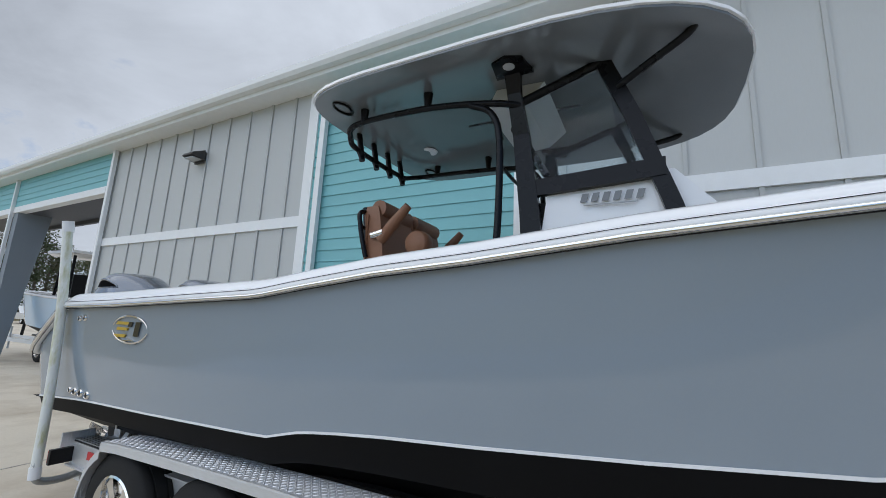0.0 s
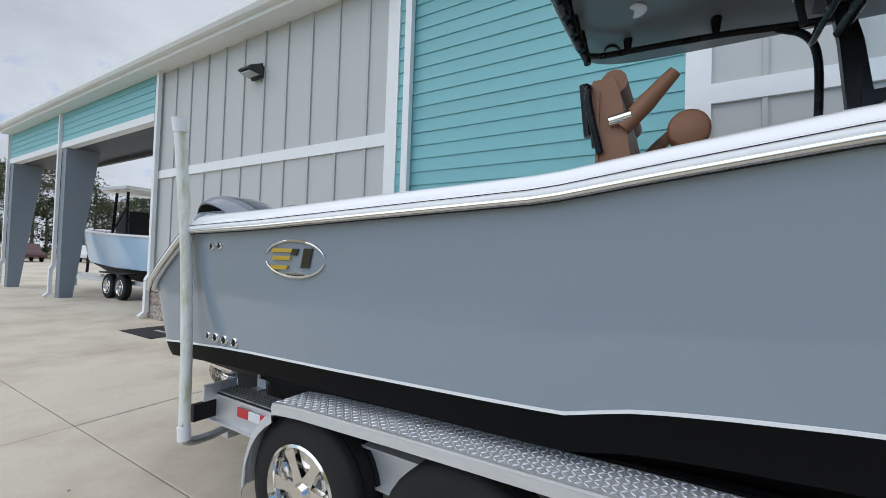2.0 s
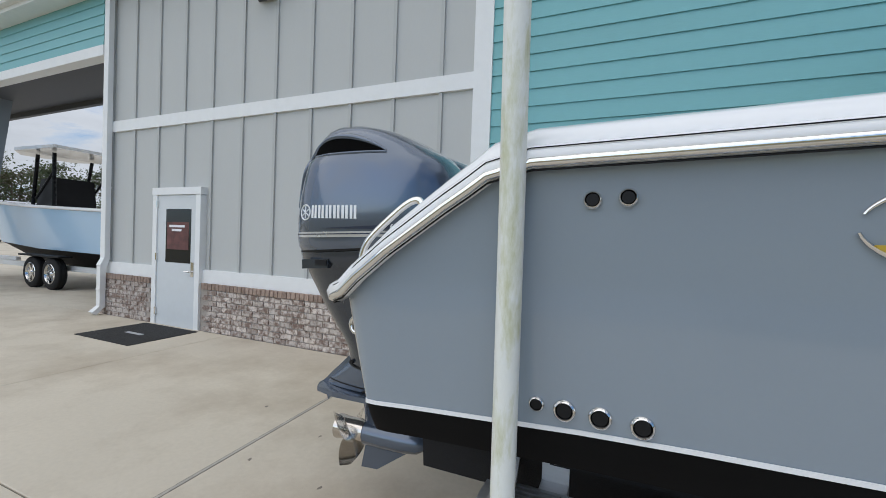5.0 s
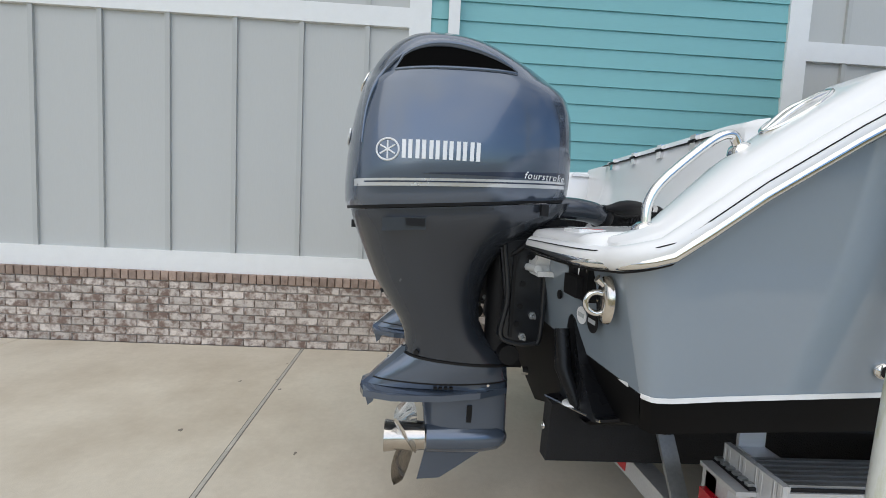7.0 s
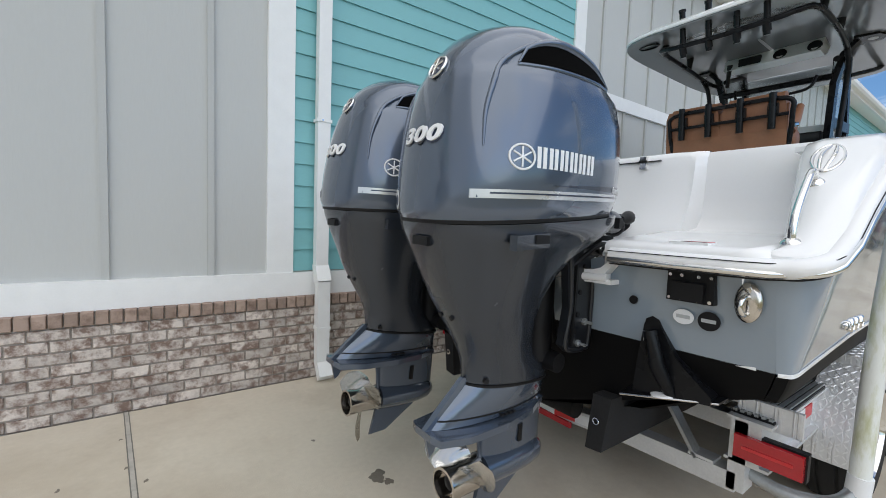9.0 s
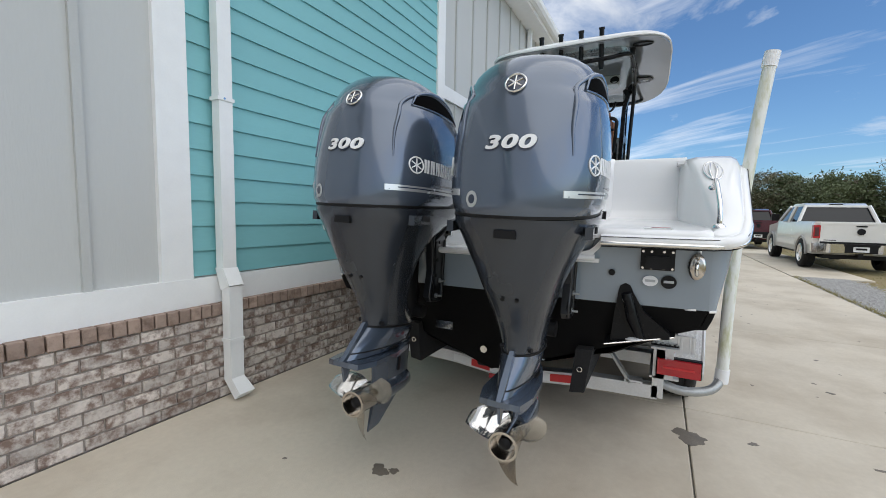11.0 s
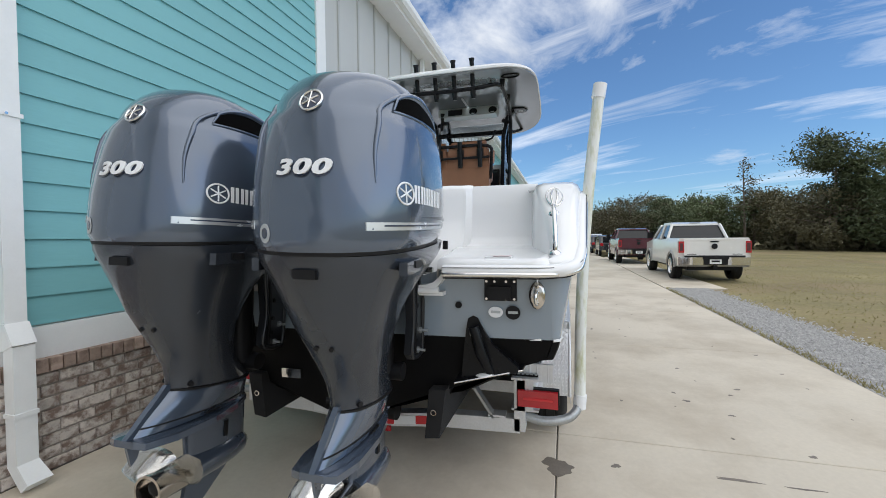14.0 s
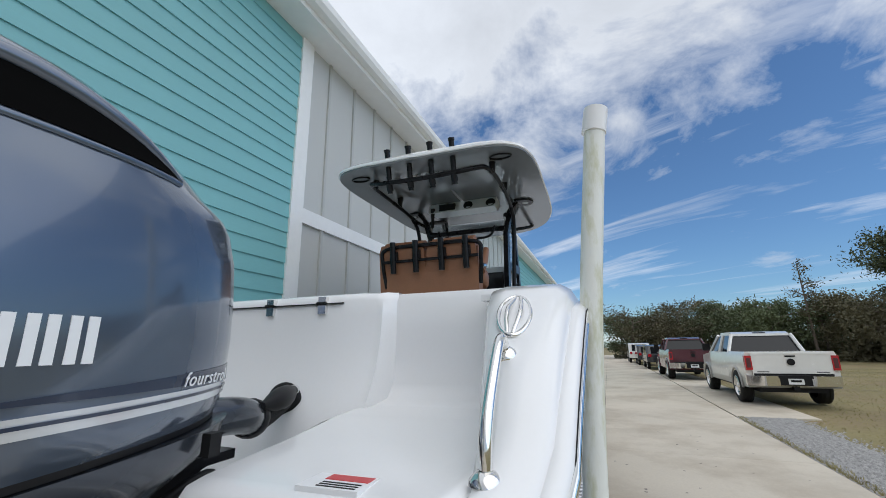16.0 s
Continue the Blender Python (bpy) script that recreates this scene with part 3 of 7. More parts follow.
# ---------- vehicles ----------
def wheel(parent, x, y, z, r, w, side, rim_mat, name="wheel", spokes=6, tyre_label=""):
    """A tyre with tread grooves and a spoked rim; side is -1 or 1, the way its face looks along y."""
    wb = thing_part(name, parent)
    t = part("tyre", lathe([(0, r * 0.62), (-0.01, r * 0.80), (0.012, r * 0.95), (0.03, r), (w * 0.3, r), (w * 0.31, r * 0.975), (w * 0.36, r * 0.975), (w * 0.37, r), (w * 0.63, r), (w * 0.64, r * 0.975), (w * 0.69, r * 0.975), (w * 0.70, r), (w - 0.03, r), (w - 0.012, r * 0.95), (w + 0.0, r * 0.8), (w - 0.02, r * 0.62)], (x, y, z), (0, -side, 0), 36, caps=False), RUBBER, wb, tyre_label, smooth=50)
    bm = lathe([(0.0, r * 0.64), (-0.006, r * 0.60), (0.02, r * 0.56), (w * 0.5, r * 0.52), (w * 0.5, 0.01)], (x, y, z), (0, -side, 0), 28, caps=False)
    part("rim", bm, rim_mat, wb, "bright spoked wheel rim", smooth=40)
    for k in range(spokes):
        a = k * math.tau / spokes
        d, n2 = Vector((math.cos(a), 0, math.sin(a))), Vector((-math.sin(a), 0, math.cos(a)))
        c = Vector((x, y - side * 0.02, z))
        o = Vector((0, -side * 0.03, 0))
        rings = []
        for rr, ww, dd in ((r * 0.12, r * 0.10, 0.0), (r * 0.35, r * 0.065, 0.25), (r * 0.60, r * 0.11, 0.0)):
            p = c + d * rr - Vector((0, side * 0.02 * dd, 0))
            rings.append([p + n2 * ww, p - n2 * ww, p - n2 * ww + o, p + n2 * ww + o])
        part("spoke", loft(rings), rim_mat, wb)
    part("hub_cap", disc((x, y - side * 0.03, z), (0, side, 0), r * 0.16, 0.035, 16, r * 0.11), rim_mat, wb, smooth=40)
    return wb


def thing_part(name, parent):
    """An empty part holder one level down (a wheel and its pieces)."""
    ob = new(name)
    ob.empty_display_size = 0.05
    ob.parent = parent
    return ob


def profile_body(outline, y0, y1, inset=0.06, round_z=None):
    """A vehicle shell: a side outline drawn across its width with tucked-in edges."""
    ym = (y0 + y1) / 2
    hw = (y1 - y0) / 2
    cx = sum(p[0] for p in outline) / len(outline)
    cz = sum(p[1] for p in outline) / len(outline)
    rings = []
    for f, k in ((-1, 0.965), (-0.93, 0.99), (-0.8, 1), (0.8, 1), (0.93, 0.99), (1, 0.965)):
        rings.append([(cx + (x - cx) * k, ym + f * hw, cz + (z - cz) * k) for x, z in outline])
    return loft(rings)


def pickup(x, y, paint, lower, label, bar):
    """A crew-cab pickup whose tail stands at x and whose nose points along +x; y is its middle line."""
    t = thing("pickup_truck", (x, y, 0), label, "truck", "parked vehicles")
    w = 0.98
    # bed, cab and bonnet
    part("bed", loft([[(xx, y + s * ww, zz) for s, ww, zz in ((-1, w - 0.03, 0.62), (-1, w, 0.8), (-1, w, 1.25), (-1, w - 0.04, 1.36), (1, w - 0.04, 1.36), (1, w, 1.25), (1, w, 0.8), (1, w - 0.03, 0.62))] for xx in (x + 0.06, x + 1.75)]), paint, t, smooth=35)
    for a, b in ((0.1, 0.58), (1.52, 4.28), (5.22, 5.6)):
        part("lower_body", box(x + a, y - w + 0.01, 0.46, x + b, y + w - 0.01, 0.70), lower, t, "silver-grey lower body panel", bevel=0.03)
    part("tailgate", box(x + 0.0, y - w + 0.13, 0.72, x + 0.09, y + w - 0.13, 1.33), paint, t, bevel=0.02)
    part("tailgate_crease", box(x - 0.010, y - w + 0.16, 1.285, x + 0.02, y + w - 0.16, 1.325), paint, t, bevel=0.01)
    part("tailgate_trim", box(x - 0.008, y - w + 0.15, 0.775, x + 0.02, y + w - 0.15, 0.815), BLACKPL, t, "dark tailgate trim strip")
    part("tailgate_handle", box(x - 0.016, y - 0.11, 1.225, x + 0.02, y + 0.11, 1.262), BLACKPL, t, "black tailgate handle", bevel=0.006)
    for s in (-1, 1):
        part("tailgate_lettering_bar", box(x - 0.004, y + s * 0.62 - 0.13, 0.845, x + 0.01, y + s * 0.62 + 0.13, 0.865), BLACKPL, t)
    part("roof_lamp", box(x + 1.99, y - 0.16, 1.862, x + 2.05, y + 0.16, 1.905), BLACKPL, t, "dark brake lamp over the rear glass", bevel=0.008)
    part("bumper_pad", box(x - 0.135, y - 0.52, 0.70, x + 0.02, y + 0.52, 0.772), BLACKPL, t, "black bumper step pad", bevel=0.01)
    part("plate_recess", box(x - 0.118, y - 0.34, 0.53, x - 0.08, y + 0.34, 0.72), BLACKPL, t, bevel=0.01)
    part("cab", loft([[(xx, y + s * ww, zz) for s in (-1, 1) for ww, zz in (((w, 0.62), (w, 1.2), (w - 0.03, 1.34))[::1 if s < 0 else -1])] for xx in (x + 1.75, x + 4.0)]), paint, t, smooth=35)
    part("roof", loft([[(x + 1.92, y - 0.70, 1.86), (x + 1.92, y + 0.70, 1.86), (x + 1.92, y + 0.70, 1.80), (x + 1.92, y - 0.70, 1.80)],
                       [(x + 2.2, y - 0.73, 1.93), (x + 2.2, y + 0.73, 1.93), (x + 2.2, y + 0.74, 1.80), (x + 2.2, y - 0.74, 1.80)],
                       [(x + 3.2, y - 0.73, 1.93), (x + 3.2, y + 0.73, 1.93), (x + 3.2, y + 0.74, 1.80), (x + 3.2, y - 0.74, 1.80)],
                       [(x + 3.55, y - 0.70, 1.84), (x + 3.55, y + 0.70, 1.84), (x + 3.55, y + 0.70, 1.78), (x + 3.55, y - 0.70, 1.78)]]), paint, t, smooth=50)
    part("cab_glass", loft([[(x + 1.80, y - w + 0.07, 1.32), (x + 1.80, y + w - 0.07, 1.32), (x + 4.1, y + w - 0.07, 1.32), (x + 4.1, y - w + 0.07, 1.32)],
                            [(x + 1.97, y - 0.74, 1.83), (x + 1.97, y + 0.74, 1.83), (x + 3.52, y + 0.74, 1.83), (x + 3.52, y - 0.74, 1.83)]]), CARGLASS, t, "dark tinted cab glass", bevel=0.01)
    for s in (-1, 1):
        for a, b in ((1.74, 1.93), (2.85, 2.9), (4.12, 3.54)):
            part("pillar", tube([(x + a, y + s * (w - 0.055), 1.31), (x + b, y + s * 0.735, 1.85)], 0.05, 6), paint, t)
        part("mirror", box(x + 3.75, y + s * (w + 0.02), 1.36, x + 3.85, y + s * (w + 0.24), 1.60), BLACKPL, t, bevel=0.02)
        lens = part("tail_lamp", box(x - 0.015, y + s * (w - 0.07) - 0.075, 0.90, x + 0.12, y + s * (w - 0.07) + 0.075, 1.26), REDLENS, t, "red tail lamp", bevel=0.015)
        part("lamp_core", box(x - 0.02, y + s * (w - 0.07) - 0.045, 0.96, x - 0.012, y + s * (w - 0.07) + 0.045, 1.20), CARMAROON, lens, "dark red lamp core", bevel=0.004)
        for wx in (1.05, 4.75):
            part("wheel_arch", tube([(x + wx + 0.50 * math.cos(radians(a)), y + s * w, 0.42 + 0.50 * math.sin(radians(a))) for a in range(0, 181, 15)], 0.035, 6), lower, t, smooth=50)
    part("bonnet", loft([[(x + 4.0, y - w, 0.62), (x + 4.0, y + w, 0.62), (x + 4.0, y + w, 1.30), (x + 4.0, y - w, 1.30)], [(x + 5.7, y - w + 0.08, 0.55), (x + 5.7, y + w - 0.08, 0.55), (x + 5.7, y + w - 0.08, 1.18), (x + 5.7, y - w + 0.08, 1.18)]]), paint, t, bevel=0.05)
    part("bumper", loft([[(x + a, y + b, 0.52), (x + a, y + b, 0.76), (x + a + 0.12, y + b, 0.78), (x + a + 0.12, y + b, 0.52)] for a, b in ((0.05, -w - 0.01), (-0.13, -w + 0.2), (-0.16, -0.4), (-0.10, -0.3), (-0.10, 0.3), (-0.16, 0.4), (-0.13, w - 0.2), (0.05, w + 0.01))]), CHROME, t, "chrome rear bumper", smooth=40)
    part("number_plate", box(x - 0.125, y - 0.16, 0.56, x - 0.105, y + 0.16, 0.72), DECALWHITE, t, "pale number plate")
    part("plate_bar", box(x - 0.13, y - 0.11, 0.615, x - 0.126, y + 0.11, 0.665), BLACKPL, t)
    part("emblem", disc((x - 0.012, y, 1.10), (-1, 0, 0), 0.085, 0.02, 12), bar, t, "dark round tailgate badge")
    part("underbody", box(x + 0.2, y - 0.7, 0.34, x + 5.3, y + 0.7, 0.60), BLACKPL, t, "dark chassis")
    part("hitch", box(x - 0.12, y - 0.05, 0.42, x + 0.3, y + 0.05, 0.52), BLACKPL, t)
    for wx in (1.05, 4.75):
        for s in (-1, 1):
            wheel(t, x + wx, y + s * (w + 0.025), 0.43, 0.43, 0.30, s, CHROME)
    return t


def small_car(x, y, paint, label, h=1.6, length=4.6, heading=0):
    t = thing("parked_car", (x, y, 0), label, "car", "parked vehicles")
    w = 0.9
    side = [(x, 0.45), (x, 0.95), (x + 0.15, 1.05), (x + 0.45, h - 0.08), (x + 0.8, h), (x + 2.5, h), (x + 3.2, 1.02), (x + length - 0.15, 0.9), (x + length, 0.7), (x + length, 0.45)]
    part("body", profile_body(side, y - w, y + w), paint, t, smooth=30)
    gl = [(x + 0.28, 1.05), (x + 0.52, h - 0.12), (x + 2.45, h - 0.1), (x + 3.05, 1.06)]
    part("side_glass", prism(gl, 1, y - w - 0.004, y + w + 0.004), CARGLASS, t)
    part("rear_glass", box(x + 0.10, y - 0.62, 1.08, x + 0.36, y + 0.62, h - 0.14), CARGLASS, t)
    for s in (-1, 1):
        part("tail_lamp", box(x - 0.02, y + s * 0.72 - 0.1, 0.8, x + 0.08, y + s * 0.72 + 0.1, 1.0), REDLENS, t, "red tail lamp")
        for wx in (0.85, length - 0.9):
            wheel(t, x + wx, y + s * (w - 0.02), 0.33, 0.33, 0.2, s, CHROME, spokes=5)
    return t


# ---------- the boat ----------
BOAT_YAW, BOAT_Y = 1.15, 0.012
boat = thing("boat", (0, 0, 0), "large grey and white fishing boat with black bottom on a trailer", "boat")
boat.location, boat.rotation_euler = (0, BOAT_Y, 0), (0, 0, radians(BOAT_YAW))
RUB_Z = [(0.27, 1.275), (0.36, 1.27), (0.44, 1.30), (0.59, 1.43), (0.75, 1.55), (0.86, 1.625), (0.97, 1.652), (1.57, 1.672), (2.12, 1.70), (2.54, 1.722), (3.0, 1.745), (3.3, 1.79), (3.75, 1.85), (4.19, 1.89), (4.79, 1.96), (5.41, 2.015), (7, 2.16), (9.0, 2.34)]
RUB_Y = [(0.27, 1.17), (0.5, 1.235), (0.97, 1.275), (2.0, 1.285), (4.0, 1.285), (5.2, 1.28), (6.0, 1.22), (7.0, 1.03), (8.0, 0.62), (8.7, 0.24), (9.0, 0.03)]
STRIPE_Z = [(0.27, 0.935), (0.43, 0.94), (1.19, 0.985), (2.1, 1.003), (2.9, 1.018), (3.05, 1.025), (3.15, 1.05), (3.28, 1.08), (3.64, 1.12), (4.2, 1.153), (5.37, 1.232), (7, 1.47), (9.0, 2.05)]
CHINE_Y = [(0.27, 1.13), (0.45, 1.15), (2.0, 1.18), (4.0, 1.16), (5.0, 1.10), (6.0, 0.95), (7.0, 0.66), (8.0, 0.30), (8.7, 0.08), (9.0, 0.02)]
KEEL_Z = [(0.27, 0.42), (4.0, 0.44), (6.0, 0.55), (7.5, 0.95), (8.4, 1.5), (9.0, 2.0)]
STATIONS = [0.36, 0.3625, 0.368, 0.378, 0.392, 0.41, 0.44, 0.50, 0.59, 0.67, 0.75, 0.81, 0.86, 0.91, 0.97, 1.1, 1.35, 1.6, 2.0, 2.4, 2.75, 2.95, 3.05, 3.12, 3.18, 3.25, 3.35, 3.5, 3.75, 4.2, 4.8, 5.4, 6.0, 6.5, 7.0, 7.5, 8.0, 8.4, 8.7, 8.9, 9.0]


def beam(table, x):
    """Half width at x, drawn in round the stern corner."""
    r, d = 0.03 if table is CHINE_Y else 0.07, max(x - 0.36, 0.0)
    return lerp(table, x) - (r - math.sqrt(r * r - (r - d) ** 2) if d < r else 0.0)


def rake(x, z):
    """The stern face leans: foot forward, top aft."""
    return x + (0.10 * (1.28 - z) / 0.45 if x < 0.37 else 0.10 * (1.28 - z) / 0.45 * max(0, 1 - (x - 0.36) / 0.25))


def side_points(x, s, rows=9):
    zr, zs, yr, yc = lerp(RUB_Z, x), lerp(STRIPE_Z, x), beam(RUB_Y, x), beam(CHINE_Y, x)
    out = []
    for i in range(rows):
        f = i / (rows - 1)
        z = zs + (zr - zs) * f
        flare = f ** 1.0 + 0.10 * math.sin(math.pi * f) * (1 if x < 5 else -1.2)
        yy = yc + (yr - 0.02 - yc) * flare
        out.append((rake(x, z), s * yy, z))
    return out


def loft_open(rows, bm=None):
    return loft(rows, closed=False, caps=False, bm=bm)


hull = bmesh.new()
for s in (-1, 1):
    loft_open([side_points(x, s) for x in STATIONS], hull)
hull_ob = part("hull_side", hull, GELGREY, boat, "glossy grey gelcoat topsides", smooth=40)
stripe = bmesh.new()
for s in (-1, 1):
    loft_open([[(rake(x, lerp(STRIPE_Z, x)), s * (beam(CHINE_Y, x) + o), lerp(STRIPE_Z, x) + dz) for o, dz in ((0.002, -0.009), (0.005, -0.008), (0.005, 0.003), (0.002, 0.004))] for x in STATIONS], stripe)
part("boot_stripe", stripe, GELWHITE, boat, "thin white boot stripe", smooth=40)
bot = bmesh.new()
for s in (-1, 1):
    rows = []
    for x in STATIONS:
        zs, yc, zk = lerp(STRIPE_Z, x) - 0.01, beam(CHINE_Y, x), lerp(KEEL_Z, x)
        zc = zs - lerp([(0.3, 0.09), (3.0, 0.13), (5, 0.2), (9, 0.02)], x)
        rows.append([(rake(x, z), s * y, z) for y, z in ((yc, zs), (yc - 0.012, (zs + zc) / 2), (yc - 0.03, zc), (yc - 0.11, zc - 0.012), (yc * 0.6, zk + (zc - zk) * 0.52), (yc * 0.55, zk + (zc - zk) * 0.49), (yc * 0.3, zk + (zc - zk) * 0.25), (0, zk))])
    loft_open(rows, bot)
bottom_ob = part("hull_bottom", bot, BOTTOM, boat, "matt black bottom paint", smooth=35)
# stern face, grey above and black below
NOTCH = 0.60


def stern_face(zlo, zhi, m, name, label):
    bm = bmesh.new()
    rows = []
    for i in range(9):
        f = i / 8
        row = []
        for yy in (-1.0, -0.8, -0.55, -0.25, 0, 0.25, 0.55, 0.8, 1.0):
            a, b = zlo(abs(yy)), zhi(abs(yy))
            z = a + (b - a) * f
            zs, zr = lerp(STRIPE_Z, 0.36), lerp(RUB_Z, 0.36)
            g = min(max((z - zs) / (zr - zs), 0), 1)
            foot = beam(CHINE_Y, 0.36)
            w = foot + (beam(RUB_Y, 0.36) - 0.02 - foot) * (g + 0.10 * math.sin(math.pi * g)) if z >= zs else foot - 0.03 * min(1, (zs - z) / 0.1)
            row.append((rake(0.36, z) - 0.03 * (1 - yy * yy), yy * w, z))
        rows.append(row)
    loft_open(rows, bm)
    return part(name, bm, m, boat, label, smooth=40)


stern_face(lambda a: 0.9365, lambda a: 1.27 if a > 0.53 else 1.17, GELGREY, "transom", "grey gelcoat transom face")
stern_face(lambda a: 0.42 + 0.42 * min(a, 1), lambda a: 0.938, BOTTOM, "transom_bottom", "black painted lower transom")
part("transom_stripe", box(0.432, -1.06, 0.933, 0.446, 1.06, 0.943), GELWHITE, boat)

# rub rail: white moulding with a bright insert, following the sheer
def sheer_path(s, dy=0.0, dz=0.0):
    xs = [x for x in STATIONS if x >= 0.36]
    side = [Vector((x - (0.03 if x < 0.5 else 0.03 * max(0, 1 - (x - 0.5) / 0.3)), s * (beam(RUB_Y, x) + dy), lerp(RUB_Z, x) + dz)) for x in xs]
    return side


def rail_around(profile_r, dy, dz, flat=1.0):
    """From the bow down one side, round the stern corner to the motor well."""
    out = []
    for s in (-1, 1):
        p = sheer_path(s, dy, dz)
        corner = [Vector((0.312 - dy * 0.8, s * (1.095 + dy * 0.5), 1.268 + dz)), Vector((0.298 - dy, s * 1.05, 1.268 + dz)), Vector((0.29 - dy, s * 0.95, 1.268 + dz)), Vector((0.285 - dy, s * 0.63, 1.268 + dz))]
        out.append(corner[::-1] + p)
    return out


rr = bmesh.new()
for path in rail_around(0.03, 0.0, 0.0):
    tube(path, 0.030, 10, rr)
part("rub_rail", rr, GELWHITE, boat, "white rub rail moulding", smooth=60)
rr = bmesh.new()
for path in rail_around(0.014, 0.021, -0.014):
    tube(path, 0.0125, 8, rr)
part("rub_rail_insert", rr, CHROME, boat, "bright stainless rub rail insert", smooth=60)
rr = bmesh.new()
for path in rail_around(0.014, 0.012, -0.031):
    tube(path, 0.0028, 6, rr)
for path in rail_around(0.014, 0.0275, 0.017):
    tube(path, 0.0016, 6, rr)
part("rub_rail_lip", rr, BLACKPL, boat, "thin dark rub rail lip", smooth=60)

# gunwale cap: rounded white moulding from the rub rail inward
for s in (-1, 1):
    rows = []
    for x in STATIONS:
        zr, yr = lerp(RUB_Z, x), beam(RUB_Y, x)
        h = lerp([(0.36, 0.045), (0.6, 0.075), (0.9, 0.085), (5.4, 0.08), (9, 0.06)], x)
        wid = min(lerp([(0.36, 0.10), (0.6, 0.17), (0.95, 0.27), (1.3, 0.31), (5, 0.28), (9, 0.3)], x), yr)
        ax = -0.03 if x < 0.5 else -0.03 * max(0, 1 - (x - 0.5) / 0.3)
        inner_drop = lerp([(0.36, 0.02), (0.6, 0.14), (0.95, 0.34), (1.1, 0.55), (9, 0.5)], x)
        rows.append([(x + ax, s * max(y, 0.0), z) for y, z in ((yr - 0.004, zr + 0.014), (yr - 0.006, zr + 0.035), (yr - 0.022, zr + h * 0.78), (yr - 0.05, zr + h * 0.97), (yr - min(0.09, wid * 0.5), zr + h), (yr - wid + min(0.06, wid * 0.3), zr + h), (yr - wid + 0.015, zr + h * 0.85), (yr - wid, zr + h * 0.4), (yr - wid - 0.01, zr - inner_drop))])
    rows.insert(0, [(0.336, s * 1.04, 1.285)] * len(rows[0]))
    part("gunwale", loft_open(rows), GELWHITE, boat, "rounded white gelcoat gunwale", smooth=60)
# stern platform deck: motor well cut-out, bench in the middle, deeper recess at each side
for s in (-1, 1):
    rows = []
    for x, z in ((0.285, 1.275), (0.287, 1.302), (0.30, 1.318), (0.34, 1.326), (0.6, 1.345), (0.85, 1.358), (1.0, 1.366), (1.07, 1.383), (1.105, 1.43), (1.115, 1.52), (1.12, 1.62), (1.122, 1.73), (1.135, 1.757), (1.31, 1.764)):
        yi = 0.60 if x < 0.55 else lerp([(0.55, 0.60), (0.75, 0.56), (0.8, 0.55)], x)
        rows.append([(x, s * (yi + (lerp([(0.285, 1.05), (0.30, 1.085), (0.34, 1.115), (0.45, 1.15), (0.6, 1.13), (0.95, 1.05), (1.3, 1.0)], x) - yi) * f), z + (({0.88: 0.0, 0.94: 0.004, 0.98: -0.012, 1.0: -0.06}.get(f, 0.0)) if z < 1.4 else 0)) for f in (0, 0.15, 0.4, 0.7, 0.88, 0.94, 0.98, 1.0)])
    part("stern_deck", loft_open(rows), GELWHITE, boat, "white moulded stern platform", smooth=50)
    part("well_side", loft_open([[(0.287, s * 0.60, 1.30), (0.4, s * 0.60, 1.328), (0.55, s * 0.60, 1.342), (0.75, s * 0.56, 1.353), (0.90, s * 0.553, 1.362)], [(0.32, s * 0.585, 1.165), (0.4, s * 0.585, 1.165), (0.54, s * 0.58, 1.165), (0.71, s * 0.53, 1.165), (0.85, s * 0.50, 1.165)]]), GELWHITE, boat, smooth=60)
bench_rows = []
for z, k in ((1.165, 0.80), (1.24, 0.845), (1.32, 0.90), (1.40, 0.955), (1.48, 1.0), (1.58, 1.03), (1.68, 1.042), (1.73, 1.046), (1.752, 1.055), (1.762, 1.08), (1.764, 1.31)):
    bench_rows.append([(k if abs(y) < 0.5 else k + 0.02 if abs(y) < 0.58 else max(k, 1.128), y, z) for y in (-0.61, -0.575, -0.545, -0.48, -0.2, 0.0, 0.2, 0.48, 0.545, 0.575, 0.61)])
part("transom_bench", loft_open(bench_rows), GELWHITE, boat, "white moulded transom bench wall", smooth=60)
part("well_floor", box(0.31, -0.62, 1.15, 0.87, 0.62, 1.168), GELWHITE, boat, "white motor well floor")
for s in (-1, 1):
    part("well_shelf", prism([(s * y, z) for y, z in ((0.66, 1.30), (0.625, 1.268), (0.60, 1.235), (0.575, 1.213), (0.54, 1.202), (0.47, 1.198), (0.445, 1.192), (0.445, 1.174), (0.545, 1.172), (0.592, 1.190), (0.622, 1.225), (0.66, 1.262))], 0, 0.306, 0.42), GELWHITE, boat, "rounded white ledge of the motor well", bevel=0.006, smooth=50)
part("well_lip", tube([(0.315, -0.6, 1.175), (0.305, -0.5, 1.172), (0.30, 0, 1.170), (0.305, 0.5, 1.172), (0.315, 0.6, 1.175)], 0.016, 8), GELWHITE, boat, smooth=60)
part("hatch_seam", box(1.034, -0.42, 1.722, 1.05, 0.56, 1.7255), BLACKPL, boat)
for hy in (-0.33, -0.08, 0.17, 0.42):
    hg = part("hinge", box(1.028, hy - 0.017, 1.685, 1.05, hy + 0.017, 1.75), CHROME, boat, "stainless hatch hinge", bevel=0.004)
    part("hinge_pin", tube([(1.026, hy - 0.019, 1.724), (1.026, hy + 0.019, 1.724)], 0.007, 8), BLACKPL, hg)
